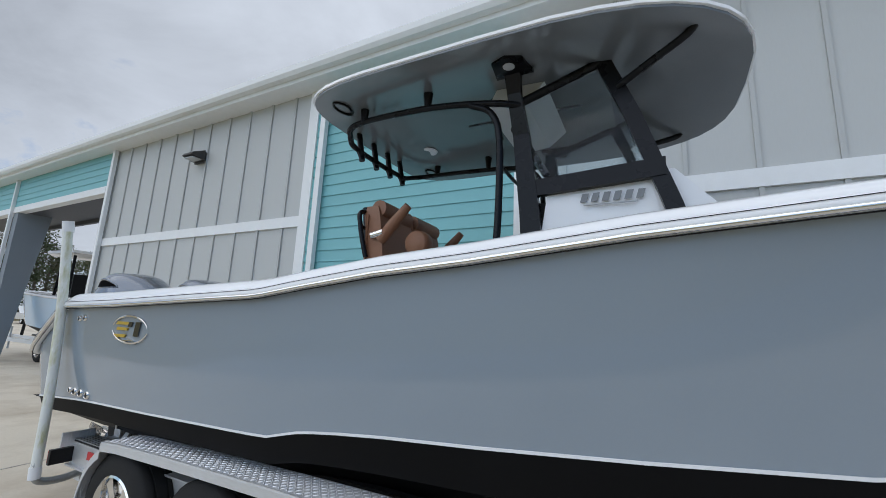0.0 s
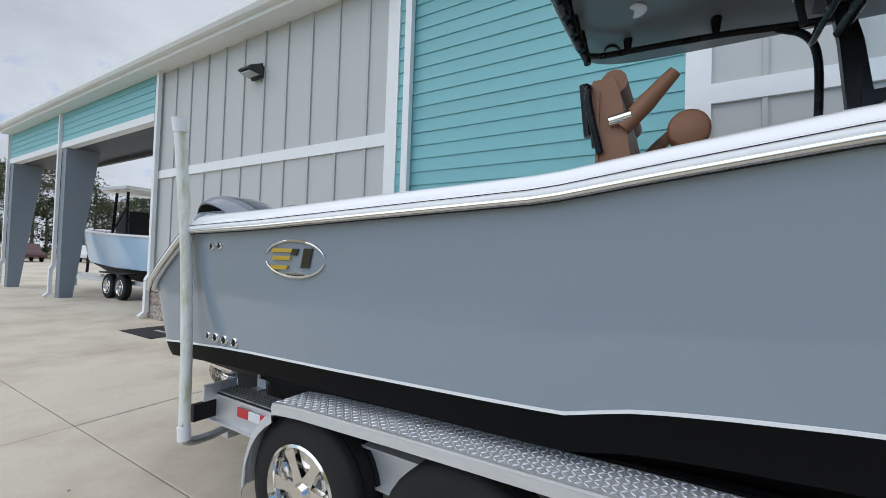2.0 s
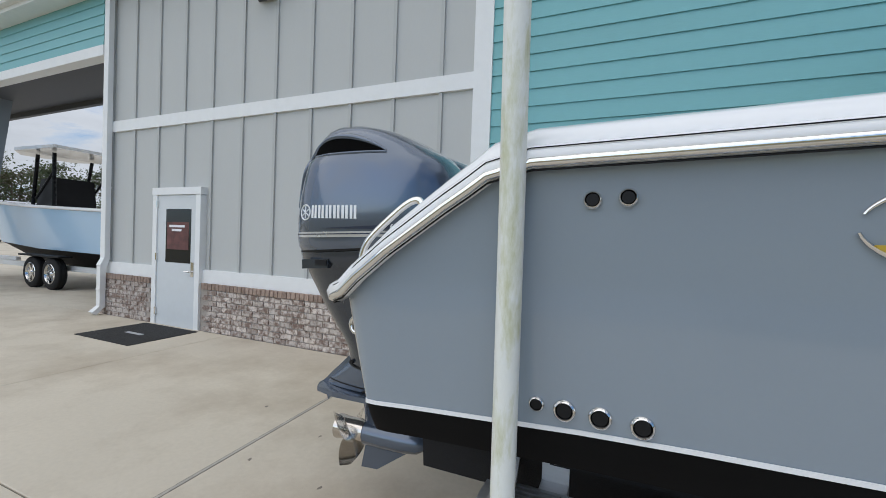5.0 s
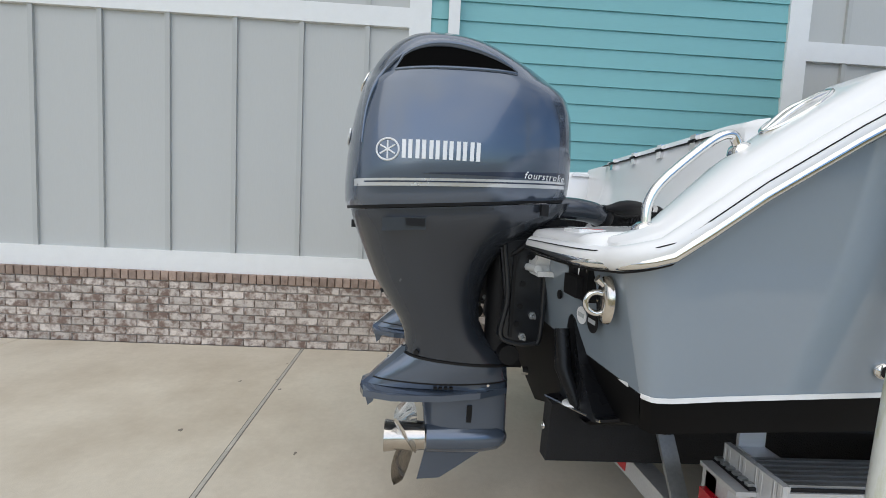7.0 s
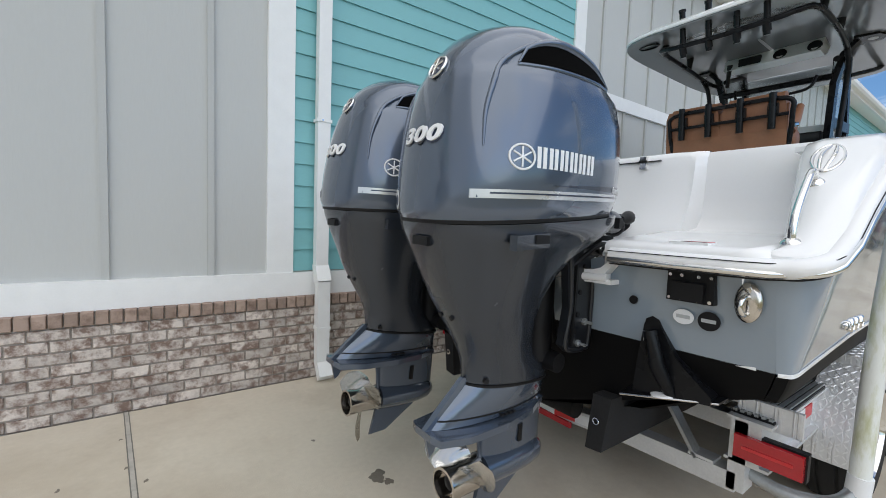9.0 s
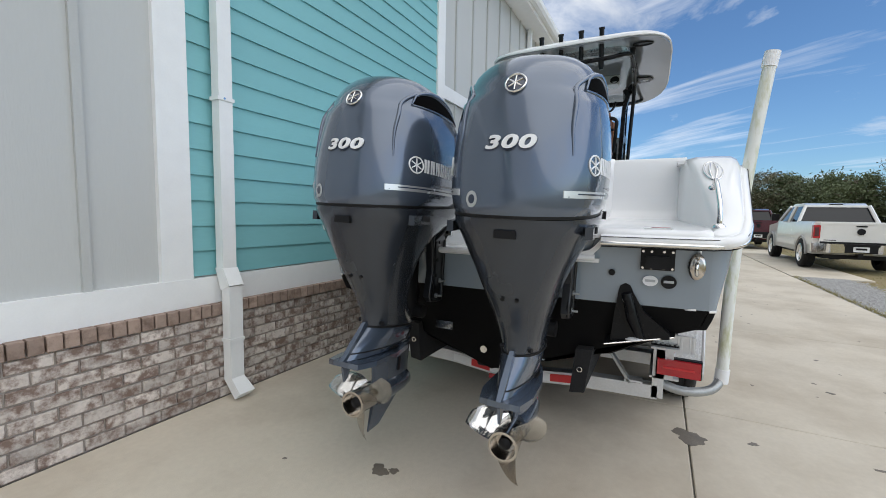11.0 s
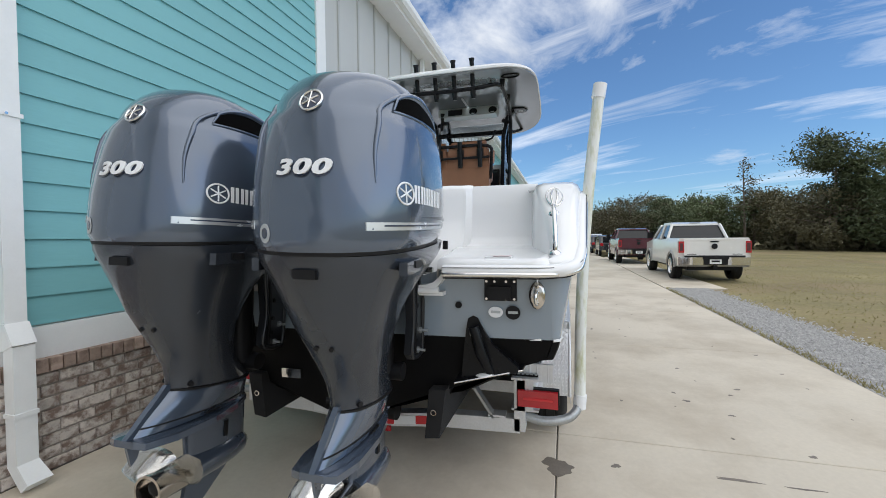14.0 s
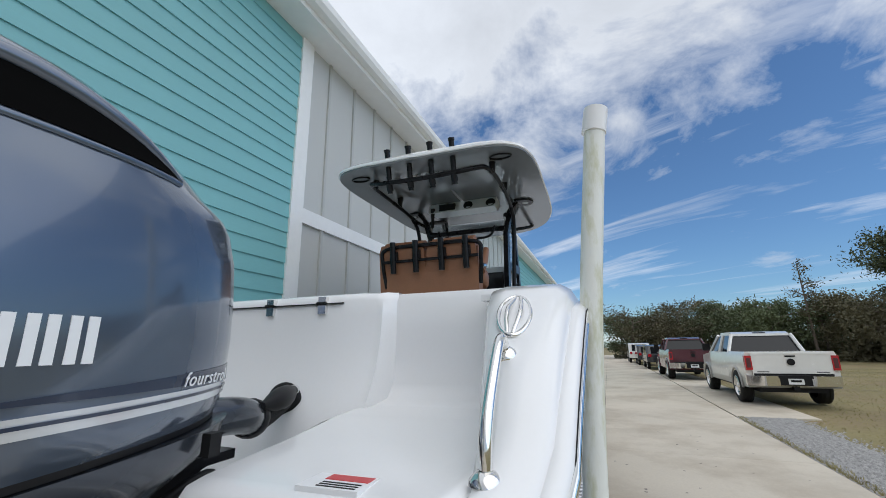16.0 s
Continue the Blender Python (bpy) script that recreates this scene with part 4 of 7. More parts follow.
# cockpit sole and inner liner
part("cockpit_sole", box(1.3, -1.06, 1.02, 7.6, 1.06, 1.06), GELWHITE, boat)
part("cockpit_transom", box(1.30, -1.06, 1.02, 1.34, 1.06, 1.762), GELWHITE, boat)
for s in (-1, 1):
    part("coaming_top", box(1.0, s * 1.07 - 0.1, 1.70, 1.35, s * 1.07 + 0.1, 1.72), GELWHITE, boat)
part("foredeck", loft_open([[(x, -max(beam(RUB_Y, x) - 0.2, 0.0), lerp(RUB_Z, x) + 0.03), (x, 0, lerp(RUB_Z, x) + 0.05), (x, max(beam(RUB_Y, x) - 0.2, 0.0), lerp(RUB_Z, x) + 0.03)] for x in (6.2, 6.6, 7.0, 7.5, 8.0, 8.4, 8.7, 9.0)]), GELWHITE, boat, "white foredeck", smooth=60)
# hull fittings
def fitting(x, z, r, s=-1):
    y = s * (np.interp(z, *zip(*[(p[2], abs(p[1])) for p in side_points(x, 1, 9)])) + 0.001)
    f = thing_part("through_hull", boat)
    part("flange", lathe([(0, r * 1.0), (0.008, r * 0.95), (0.012, r * 0.75), (0.004, r * 0.62)], (x, y, z), (0, s, 0), 20), CHROME, f, "polished through-hull flange", smooth=60)
    part("hole", disc((x, y, z), (0, s, 0), r * 0.62, 0.0085, 18), BLACKPL, f)
    return f


for fx, fz, fr in ((0.985, 1.035, 0.021), (1.055, 1.03, 0.029), (1.14, 1.027, 0.029), (1.235, 1.023, 0.029), (1.105, 1.555, 0.022), (1.18, 1.56, 0.022)):
    fitting(fx, fz, fr)


def on_side(x, z, out=0.003):
    y = np.interp(z, *zip(*[(p[2], abs(p[1])) for p in side_points(x, 1, 9)])) + out
    return Vector((x, -y, z))


# hull badge: chrome oval with plain gold and dark slanted shapes
badge = thing_part("hull_badge", boat)
for a0, a1 in ((0.12, 2.9), (3.3, 6.1)):
    pts = [on_side(1.782 + 0.208 * math.cos(a0 + (a1 - a0) * k / 28), 1.505 + 0.087 * math.sin(a0 + (a1 - a0) * k / 28), 0.006) for k in range(29)]
    part("oval_ring", tube(pts, [0.003 + 0.006 * math.sin(math.pi * k / 28) for k in range(29)], 6), CHROME, badge, "chrome oval ring", smooth=60)


def slant(quads, m, name):
    bm = bmesh.new()
    for q in quads:
        loft([[on_side(1.785 + x, 1.505 + z, 0.002) for x, z in q], [on_side(1.785 + x, 1.505 + z, 0.010) for x, z in q]], bm=bm)
    part(name, bm, m, badge)


slant([((-0.165, 0.028), (-0.145, 0.048), (-0.005, 0.048), (-0.015, 0.030)), ((-0.150, 0.012), (-0.155, -0.008), (-0.03, -0.008), (-0.02, 0.010)), ((-0.185, -0.036), (-0.175, -0.054), (-0.06, -0.054), (-0.04, -0.034))], DECALGOLD, "gold_shape")
slant([((-0.005, 0.048), (0.035, 0.048), (0.018, 0.016), (-0.022, 0.016)), ((0.075, 0.05), (0.13, 0.05), (0.10, -0.042), (0.045, -0.042))], mat("dark_chrome", (0.13, 0.135, 0.14), 0.2, metal=1.0), "dark_shape")
slant([((-0.16, -0.074), (0.06, -0.074), (0.06, -0.069), (-0.16, -0.069)), ((-0.02, -0.056), (0.05, -0.072), (-0.01, -0.064), (-0.03, -0.05))], CHROME, "chrome_line")

# stern fittings on both quarters
def stern_x(z):
    return rake(0.36, z) - 0.02


for s in (-1, 1):
    hawse = thing_part("hawse_pipe", boat)
    c = Vector((0.748, s * 1.122, 1.632))
    nrm = Vector((-0.56, s * 0.05, 0.83))
    part("hawse_ring", ring(c, nrm, 0.040, 0.007, 30, 8, 2.4), CHROME, hawse, "polished oval hawse ring", smooth=60)
    part("hawse_plate", loft([[c + (Vector((0, 1, 0)) * math.cos(k * math.tau / 24) * 0.038 + Vector((0.83, 0, 0.56)) * math.sin(k * math.tau / 24) * 0.092) + nrm * d for k in range(24)] for d in (-0.04, 0.004)]), GELWHITE, hawse)
    for o in (-0.017, 0.017):
        part("hawse_bar", tube(spline([c + Vector((0.83, 0, 0.56)) * -0.09 + Vector((0, o * 0.4, 0)), c + Vector((0, o, 0)) + nrm * 0.012, c + Vector((0.83, 0, 0.56)) * 0.09 + Vector((0, o * 0.4, 0))], 5), 0.006, 8), CHROME, hawse, smooth=60)
    grab = thing_part("grab_rail", boat)
    part("bar", tube(spline([(0.405, s * 1.125, 1.345), (0.408, s * 1.125, 1.40), (0.435, s * 1.125, 1.45), (0.51, s * 1.122, 1.52), (0.565, s * 1.12, 1.562), (0.60, s * 1.12, 1.57), (0.618, s * 1.12, 1.545)], 5), 0.0115, 12), CHROME, grab, "polished stainless grab rail", smooth=60)
    part("foot", lathe([(0, 0.030), (0.008, 0.028), (0.02, 0.016)], (0.405, s * 1.125, 1.338), (0, 0, 1), 18), CHROME, grab, smooth=60)
    part("foot", lathe([(0, 0.028), (0.008, 0.026), (0.02, 0.016)], (0.622, s * 1.12, 1.532), (-0.6, 0, 0.75), 18), CHROME, grab, smooth=60)
    cleat = thing_part("stern_eye", boat)
    x0 = stern_x(1.16)
    part("backing", loft([[(x0 - d, s * 1.045 + 0.037 * k * math.cos(a * math.tau / 20), 1.155 + 0.064 * k * math.sin(a * math.tau / 20)) for a in range(20)] for d, k in ((-0.004, 1), (0.01, 0.96), (0.016, 0.7))]), BRONZE, cleat, "worn stainless eye plate", smooth=60)
    part("eye", ring((x0 - 0.026, s * 1.045, 1.147), (0.2, 1, 0), 0.028, 0.008, 20, 8), CHROME, cleat, smooth=60)
    part("pin", tube([(x0 - 0.005, s * 1.045, 1.19), (x0 - 0.03, s * 1.045, 1.21)], 0.011, 8), CHROME, cleat, smooth=60)
    # trim tab
    tab = thing_part("trim_tab", boat)
    xt = stern_x(0.7)
    part("upper_mount", prism([(s * y, z) for y, z in ((0.715, 1.01), (0.722, 1.035), (0.745, 1.048), (0.768, 1.038), (0.785, 1.0), (0.835, 0.91), (0.955, 0.81), (0.955, 0.785), (0.685, 0.745), (0.70, 0.90))], 0, stern_x(0.9) - 0.03, stern_x(0.9) + 0.04), BLACKGL, tab, "black actuator bracket", bevel=0.008)
    part("actuator", tube([(stern_x(1.0) - 0.04, s * 0.752, 1.0), (stern_x(0.9) - 0.06, s * 0.785, 0.88), (xt - 0.065, s * 0.83, 0.765)], [0.024, 0.028, 0.020], 14), BLACKGL, tab, "black actuator cylinder", smooth=50)
    part("maker_ring", ring((stern_x(0.97) - 0.056, s * 0.756, 0.972), (-1, 0, 0.25), 0.017, 0.003, 20, 6), DECALWHITE, tab, "small white ring mark", smooth=60)
    part("tab_plate", loft([[(xt + 0.02, s * 0.66, 0.757), (xt + 0.02, s * 0.99, 0.815), (xt - 0.06, s * 0.975, 0.800), (xt - 0.115, s * 0.66, 0.735)], [(xt + 0.02, s * 0.66, 0.749), (xt + 0.02, s * 0.99, 0.807), (xt - 0.06, s * 0.975, 0.792), (xt - 0.115, s * 0.66, 0.727)]]), BLACKGL, tab, "black trim tab plate", bevel=0.002)
    part("tab_edge", tube([(xt - 0.116, s * 0.66, 0.731), (xt - 0.061, s * 0.975, 0.796)], 0.004, 6), CHROME, tab, "bright plate edge")
    part("anode", lathe([(0, 0.050), (0.006, 0.048), (0.011, 0.03), (0.012, 0.005)], (xt - 0.055, s * 0.80, 0.767), (-0.1, 0.18 * -s, 1), 20), DECALWHITE, tab, "white zinc disc", smooth=50)
    for fy in (0.70, 0.90, 0.945):
        part("tab_bolt", disc((xt - 0.03, s * fy, 0.758 + (fy - 0.70) * 0.18), (0, 0, 1), 0.008, 0.008, 8), CHROME, tab)
# control hatch, stickers and small drains on the starboard stern face
hatch = thing_part("access_plate", boat)
xh = stern_x(1.18) - 0.004
part("plate", box(xh - 0.008, -0.955, 1.128, xh + 0.03, -0.808, 1.23), BLACKPL, hatch, "black access plate", bevel=0.004)
part("boss", box(xh - 0.028, -0.93, 1.135, xh - 0.006, -0.83, 1.195), BLACKPL, hatch, bevel=0.012)
for by in (-0.945, -0.908, -0.855, -0.818):
    for bz in (1.137, 1.217):
        part("bolt", disc((xh - 0.008, by, bz), (-1, 0, 0), 0.006, 0.004, 8), CHROME, hatch)
for sy, m1, m2 in ((-0.855, DECALWHITE, PANELGREY), (-0.935, BLACKPL, PANELGREY)):
    st = thing_part("sticker", boat)
    xs2 = stern_x(1.07) - 0.003
    part("oval", loft([[(xs2 - d, sy + 0.034 * math.cos(k * math.tau / 24), 1.07 + (0.026 if m1 is DECALWHITE else 0.032) * math.sin(k * math.tau / 24)) for k in range(24)] for d in (0, 0.003)]), m1, st)
    part("line", box(xs2 - 0.005, sy - 0.022, 1.065, xs2 - 0.002, sy + 0.022, 1.077), m2, st)
part("serial_plate", box(stern_x(1.24) - 0.004, -1.10, 1.243, stern_x(1.24) + 0.01, -0.99, 1.257), PANELGREY, boat, "small blank metal plate")
for dy in (-0.68,):
    part("drain", disc((stern_x(1.1) - 0.005, dy, 1.10), (-1, 0, 0), 0.016, 0.006, 14), BLACKPL, boat)
warn = thing_part("warning_label", boat)
part("label_sheet", box(0.325, -0.935, 1.322, 0.40, -0.815, 1.3320), DECALWHITE, warn, "white and red warning label")
part("label_band", box(0.368, -0.93, 1.3310, 0.395, -0.845, 1.3330), REDTAPE, warn)
for k in range(3):
    part("label_line", box(0.333 + 0.010 * k, -0.925, 1.3310, 0.337 + 0.010 * k, -0.85, 1.3328), BLACKPL, warn)
part("light", box(stern_x(0.68) - 0.035, 0.235, 0.655, stern_x(0.68) + 0.02, 0.355, 0.705), CHROME, boat, "oval underwater light", bevel=0.012)
part("drain_plug", disc((stern_x(0.56) - 0.02, 0.03, 0.56), (-1, 0, 0), 0.022, 0.03, 14), CHROME, boat, smooth=40)

# ---------- console, windshield frame and hardtop ----------
console = part("console", loft([[(4.28, -0.40, 1.06), (5.45, -0.36, 1.06), (5.45, 0.36, 1.06), (4.28, 0.40, 1.06)], [(4.28, -0.42, 2.2), (5.25, -0.38, 2.2), (5.25, 0.38, 2.2), (4.28, 0.42, 2.2)], [(4.32, -0.42, 2.46), (4.98, -0.40, 2.50), (4.98, 0.40, 2.50), (4.32, 0.42, 2.46)]]), GELWHITE, boat, "white console body", bevel=0.03)
part("console_mark", box(4.52, -0.437, 2.325, 4.80, -0.424, 2.332), PANELGREY, console)
for k in range(6):
    part("console_lettering_bar", loft([[(4.50 + k * 0.058, -0.426, 2.345), (4.535 + k * 0.058, -0.426, 2.345), (4.55 + k * 0.058, -0.426, 2.395), (4.515 + k * 0.058, -0.426, 2.395)], [(4.50 + k * 0.058, -0.430, 2.345), (4.535 + k * 0.058, -0.430, 2.345), (4.55 + k * 0.058, -0.430, 2.395), (4.515 + k * 0.058, -0.430, 2.395)]]), mat("grey_lettering", (0.2, 0.21, 0.22), 0.4) if k == 0 else bpy.data.materials["grey_lettering"], console)
part("dashboard", box(4.22, -0.38, 2.12, 4.40, 0.38, 2.38), BLACKPL, boat, "black dashboard", bevel=0.02)
for k, gy in enumerate((-0.2, 0.2)):
    part("screen", box(4.21, gy - 0.17, 2.15, 4.225, gy + 0.17, 2.36), CARGLASS, boat, "dark display screen", bevel=0.004)
part("steering_wheel", ring((4.12, -0.12, 2.02), (-0.8, 0, 0.5), 0.17, 0.013, 28, 8), CHROME, boat, smooth=60)
for s in (-1, 1):
    part("aft_leg", loft([[(x - w2, s * y, z), (x + w2, s * y, z), (x + w2, s * (y + 0.05), z), (x - w2, s * (y + 0.05), z)] for x, y, z, w2 in ((4.235, 0.40, 1.9, 0.06), (4.215, 0.41, 2.3, 0.06), (4.165, 0.43, 2.8, 0.05), (4.135, 0.49, 3.05, 0.042), (4.15, 0.60, 3.18, 0.05))]), BLACKGL, boat, "wide black hardtop leg", bevel=0.012)
    part("leg_flange", prism([(4.04, s * 0.58), (4.27, s * 0.58), (4.24, s * 0.74), (4.15, s * 0.78), (4.06, s * 0.74)], 2, 3.135, 3.165), BLACKGL, boat, "black roof flange", bevel=0.008)
    part("flange_light", disc((4.15, s * 0.69, 3.136), (0, 0, -1), 0.035, 0.004, 14), PANELGREY, boat)
    part("forward_leg", loft([[(x - 0.045, s * y, z), (x + 0.045, s * y, z), (x + 0.045, s * (y + 0.05), z), (x - 0.045, s * (y + 0.05), z)] for x, y, z in ((5.06, 0.40, 1.95), (4.96, 0.40, 2.31), (4.78, 0.41, 2.85), (4.62, 0.43, 3.24))]), BLACKGL, boat, "slanting black hardtop leg", bevel=0.012)
    part("window_top_bar", tube([(4.17, s * 0.455, 3.03), (4.63, s * 0.455, 3.18)], 0.028, 8), BLACKGL, boat, smooth=50)
    part("window_bottom_bar", loft([[(4.20, s * 0.41, 2.40), (4.20, s * 0.46, 2.40), (4.20, s * 0.46, 2.50), (4.20, s * 0.41, 2.50)], [(4.94, s * 0.41, 2.45), (4.94, s * 0.46, 2.45), (4.94, s * 0.46, 2.55), (4.94, s * 0.41, 2.55)]]), BLACKGL, boat, bevel=0.008)
    pane = part("side_window", prism([(4.20, 2.49), (4.90, 2.54), (4.66, 3.16), (4.15, 3.02)], 1, s * 0.434, s * 0.440), GLASS, boat, "clear side window")
    pane.visible_shadow = False
    part("roof_rail", tube(spline([(2.80, s * 0.46, 3.02), (2.88, s * 0.55, 3.05), (3.1, s * 0.58, 3.06), (3.6, s * 0.585, 3.045), (4.0, s * 0.56, 3.0), (4.18, s * 0.50, 2.98)], 5), 0.022, 10), BLACKGL, boat, "black powder-coated roof rail", smooth=60)
    part("thin_leg", tube(spline([(3.86, s * 0.575, 3.01), (4.0, s * 0.57, 2.93), (4.055, s * 0.56, 2.75), (4.05, s * 0.54, 2.3), (4.03, s * 0.53, 1.9), (4.03, s * 0.53, 1.1)], 5), 0.022, 10), BLACKGL, boat, smooth=60)
    part("forward_brace", tube(spline([(4.72, s * 0.46, 3.0), (4.9, s * 0.55, 3.06), (5.06, s * 0.62, 3.12), (5.10, s * 0.64, 3.17)], 4), 0.022, 10), BLACKGL, boat, smooth=60)
    part("brace_foot", lathe([(0, 0.05), (0.02, 0.045), (0.04, 0.025)], (5.10, s * 0.64, 3.19), (0, 0, -1), 14), BLACKGL, boat, smooth=60)
    for fx in (3.02, 3.55):
        part("rail_stud", tube([(fx, s * 0.58, 3.05), (fx, s * 0.58, 3.17)], [0.02, 0.035], 10), BLACKGL, boat, smooth=60)
ws = part("windshield", loft([[(4.90, -0.40, 2.50), (4.90, 0.40, 2.50), (4.906, 0.40, 2.50), (4.906, -0.40, 2.50)], [(4.66, -0.42, 3.13), (4.66, 0.42, 3.13), (4.666, 0.42, 3.13), (4.666, -0.42, 3.13)]]), GLASS, boat, "clear raked windshield")
ws.visible_shadow = False
part("aft_crossbar", tube(spline([(2.80, -0.46, 3.02), (2.765, -0.36, 2.995), (2.76, 0, 2.985), (2.765, 0.36, 2.995), (2.80, 0.46, 3.02)], 5), 0.022, 10), BLACKGL, boat, smooth=60)
part("helm_crossbar", tube([(4.12, -0.45, 2.86), (4.12, 0.45, 2.86)], 0.03, 10), BLACKGL, boat, smooth=60)
part("grab_loop", tube(spline([(4.0, -0.36, 2.86), (3.96, -0.30, 2.74), (3.95, 0, 2.72), (3.96, 0.25, 2.74), (4.0, 0.30, 2.86)], 5), 0.014, 8), BLACKGL, boat, smooth=60)
for ry in (-0.30, -0.10, 0.105, 0.31):
    rh = thing_part("rod_holder", boat)
    part("tube", tube([(2.80, ry, 2.90), (2.72, ry, 3.28)], 0.024, 12), BLACKGL, rh, "black rod holder", smooth=60)
    part("rim", lathe([(0, 0.028), (0.02, 0.03), (0.022, 0.022)], (2.722, ry, 3.27), (-0.2, 0, 0.97), 12), BLACKPL, rh, smooth=60)
    part("foot", tube([(2.80, ry, 2.93), (2.77, ry, 2.99)], 0.03, 8), BLACKPL, rh)


def top_outline(k=1.0, inset=0.0):
    """Plan of the hardtop: square aft with round corners, a rounded nose."""
    pts = []
    n = 40
    for i in range(n):
        a = i * math.tau / n
        c, s2 = math.cos(a), math.sin(a)
        ex = 3.0 if c > 0 else 6.5
        x = 4.05 + (1.36 - inset) * math.copysign(abs(c) ** (2 / ex), c)
        if c <= 0:
            x = 4.05 + (1.40 - inset) * math.copysign(abs(c) ** (2 / ex), c)
        y = (0.96 - inset) * math.copysign(abs(s2) ** (2 / (3.2 if c > 0 else 6.5)), s2)
        pts.append((x, y))
    return pts


def top_ring(inset, z0, crown):
    out = []
    for x, y in top_outline(1, inset):
        out.append((x, y, z0 + crown * (1 - (y / 1.0) ** 2) - 0.012 * ((x - 4) / 1.4) ** 2))
    return out


hardtop = part("hardtop", loft(caps=False, rings=[top_ring(0.02, 3.150, 0), top_ring(0.0, 3.156, 0), top_ring(0.002, 3.175, 0.005), top_ring(0.03, 3.193, 0.015), top_ring(0.15, 3.208, 0.04), top_ring(0.5, 3.228, 0.07), top_ring(0.93, 3.232, 0.07)]), GELWHITE, boat, "white moulded hardtop", smooth=35)
# underside coloured darker than the shell to paint in its shade
part("underside", loft(caps=False, rings=[top_ring(0.945, 3.191, 0.0), top_ring(0.60, 3.19, 0.0), top_ring(0.46, 3.188, 0.0), top_ring(0.39, 3.160, 0), top_ring(0.10, 3.146, 0), top_ring(0.012, 3.140, 0), top_ring(0.01, 3.152, 0)]), ROOFSHADE, hardtop, "glossy recessed underside, its shade painted in as grey", smooth=35)
ebox = part("overhead_box", loft([[(3.98, -0.40, 3.20), (3.98, 0.40, 3.20), (4.30, 0.38, 3.2), (4.30, -0.38, 3.2)], [(3.90, -0.39, 3.06), (3.90, 0.39, 3.06), (4.16, 0.37, 3.08), (4.16, -0.37, 3.08)]]), ROOFWHITE, boat, "white overhead electronics box", bevel=0.015)
for ky, kr in ((0.0, 0.056), (-0.26, 0.056)):
    g1 = part("speaker", lathe([(0, kr), (0.012, kr * 0.95), (0.006, kr * 0.6)], (3.935, ky - 0.08, 3.115), (-0.9, 0, 0.36), 20), BLACKPL, ebox, "round black speaker", smooth=50)
part("radio", box(3.91, 0.07, 3.075, 3.95, 0.26, 3.155), BLACKPL, ebox, "black radio panel", bevel=0.005)
part("microphone", tube([(3.92, 0.34, 3.12), (3.93, 0.35, 3.0), (3.95, 0.36, 2.9)], [0.028, 0.02, 0.02], 8), BLACKPL, boat, smooth=50)
for lx, ly in ((2.98, -0.18), (3.08, 0.28)):
    sp = part("speaker_ring", lathe([(0, 0.085), (-0.008, 0.08), (-0.012, 0.06), (-0.004, 0.02)], (lx, ly, 3.176), (0, 0, 1), 24), DECALWHITE, boat, "round white roof light", smooth=50)
for ly in (-0.68, 0.68):
    part("roof_handle", ring((2.90, ly, 3.135), (0, 0, 1), 0.05, 0.009, 20, 6, 1.8), BLACKGL, boat, "black hold-down loop", smooth=60)

# helm seat
seat = thing("helm_seat", (0, 0, 0), "brown vinyl helm seat with raised armrests and black rod rack", "seat")
seat.location, seat.rotation_euler = (0, BOAT_Y, 0), (0, 0, radians(BOAT_YAW))
part("pedestal", box(3.08, -0.38, 1.06, 3.55, 0.42, 1.78), GELWHITE, seat, "white leaning post base", bevel=0.03)
part("seat_base", box(3.05, -0.44, 1.78, 3.65, 0.48, 1.95), VINYL, seat, bevel=0.05)
for y0, y1 in ((-0.42, 0.03), (0.05, 0.50)):
    part("backrest", loft([[(x - d, y0 + o, z), (x - d, y1 - o, z), (x + d, y1 - o, z), (x + d, y0 + o, z)] for x, z, d, o in ((3.10, 1.90, 0.05, 0.02), (3.09, 2.0, 0.075, 0.0), (3.06, 2.25, 0.07, 0.0), (3.03, 2.40, 0.07, 0.005), (3.02, 2.47, 0.05, 0.02))]), VINYL, seat, "brown quilted backrest", bevel=0.02, smooth=60)
    part("headroll", tube([(3.07, y0 + 0.03, 2.45), (3.07, y1 - 0.03, 2.45)], 0.065, 12), VINYL, seat, smooth=60)
for s, lab in ((-1, "brown armrest folded up"), (1, "brown armrest folded up")):
    part("armrest", tube([(3.12, 0.04 + s * 0.455, 2.20), (3.22, 0.04 + s * 0.455, 2.31), (3.34, 0.04 + s * 0.455, 2.44)], [0.04, 0.045, 0.03], 10), VINYL, seat, lab, smooth=60)
    part("armrest_hinge", tube([(3.06, 0.04 + s * 0.475, 2.235), (3.16, 0.04 + s * 0.475, 2.255)], 0.028, 10), CHROME, seat, "bright armrest hinge", smooth=60)
part("bolster", lathe([(0, 0.075), (0.012, 0.088), (0.05, 0.092), (0.10, 0.092), (0.12, 0.08)], (3.40, -0.40, 2.175), (0, 1, 0), 22), VINYL, seat, "round brown bolster", smooth=60)
rack = thing_part("rod_rack", seat)
part("rack_bar", tube(spline([(3.02, -0.44, 2.08), (2.97, -0.46, 2.3), (2.955, -0.42, 2.43), (2.95, 0, 2.44), (2.955, 0.42, 2.43), (2.97, 0.46, 2.3), (3.02, 0.44, 2.08)], 5), 0.018, 8), BLACKGL, rack, smooth=60)
part("rack_bar", tube([(2.955, -0.44, 2.31), (2.955, 0.44, 2.31)], 0.014, 8), BLACKGL, rack, smooth=60)
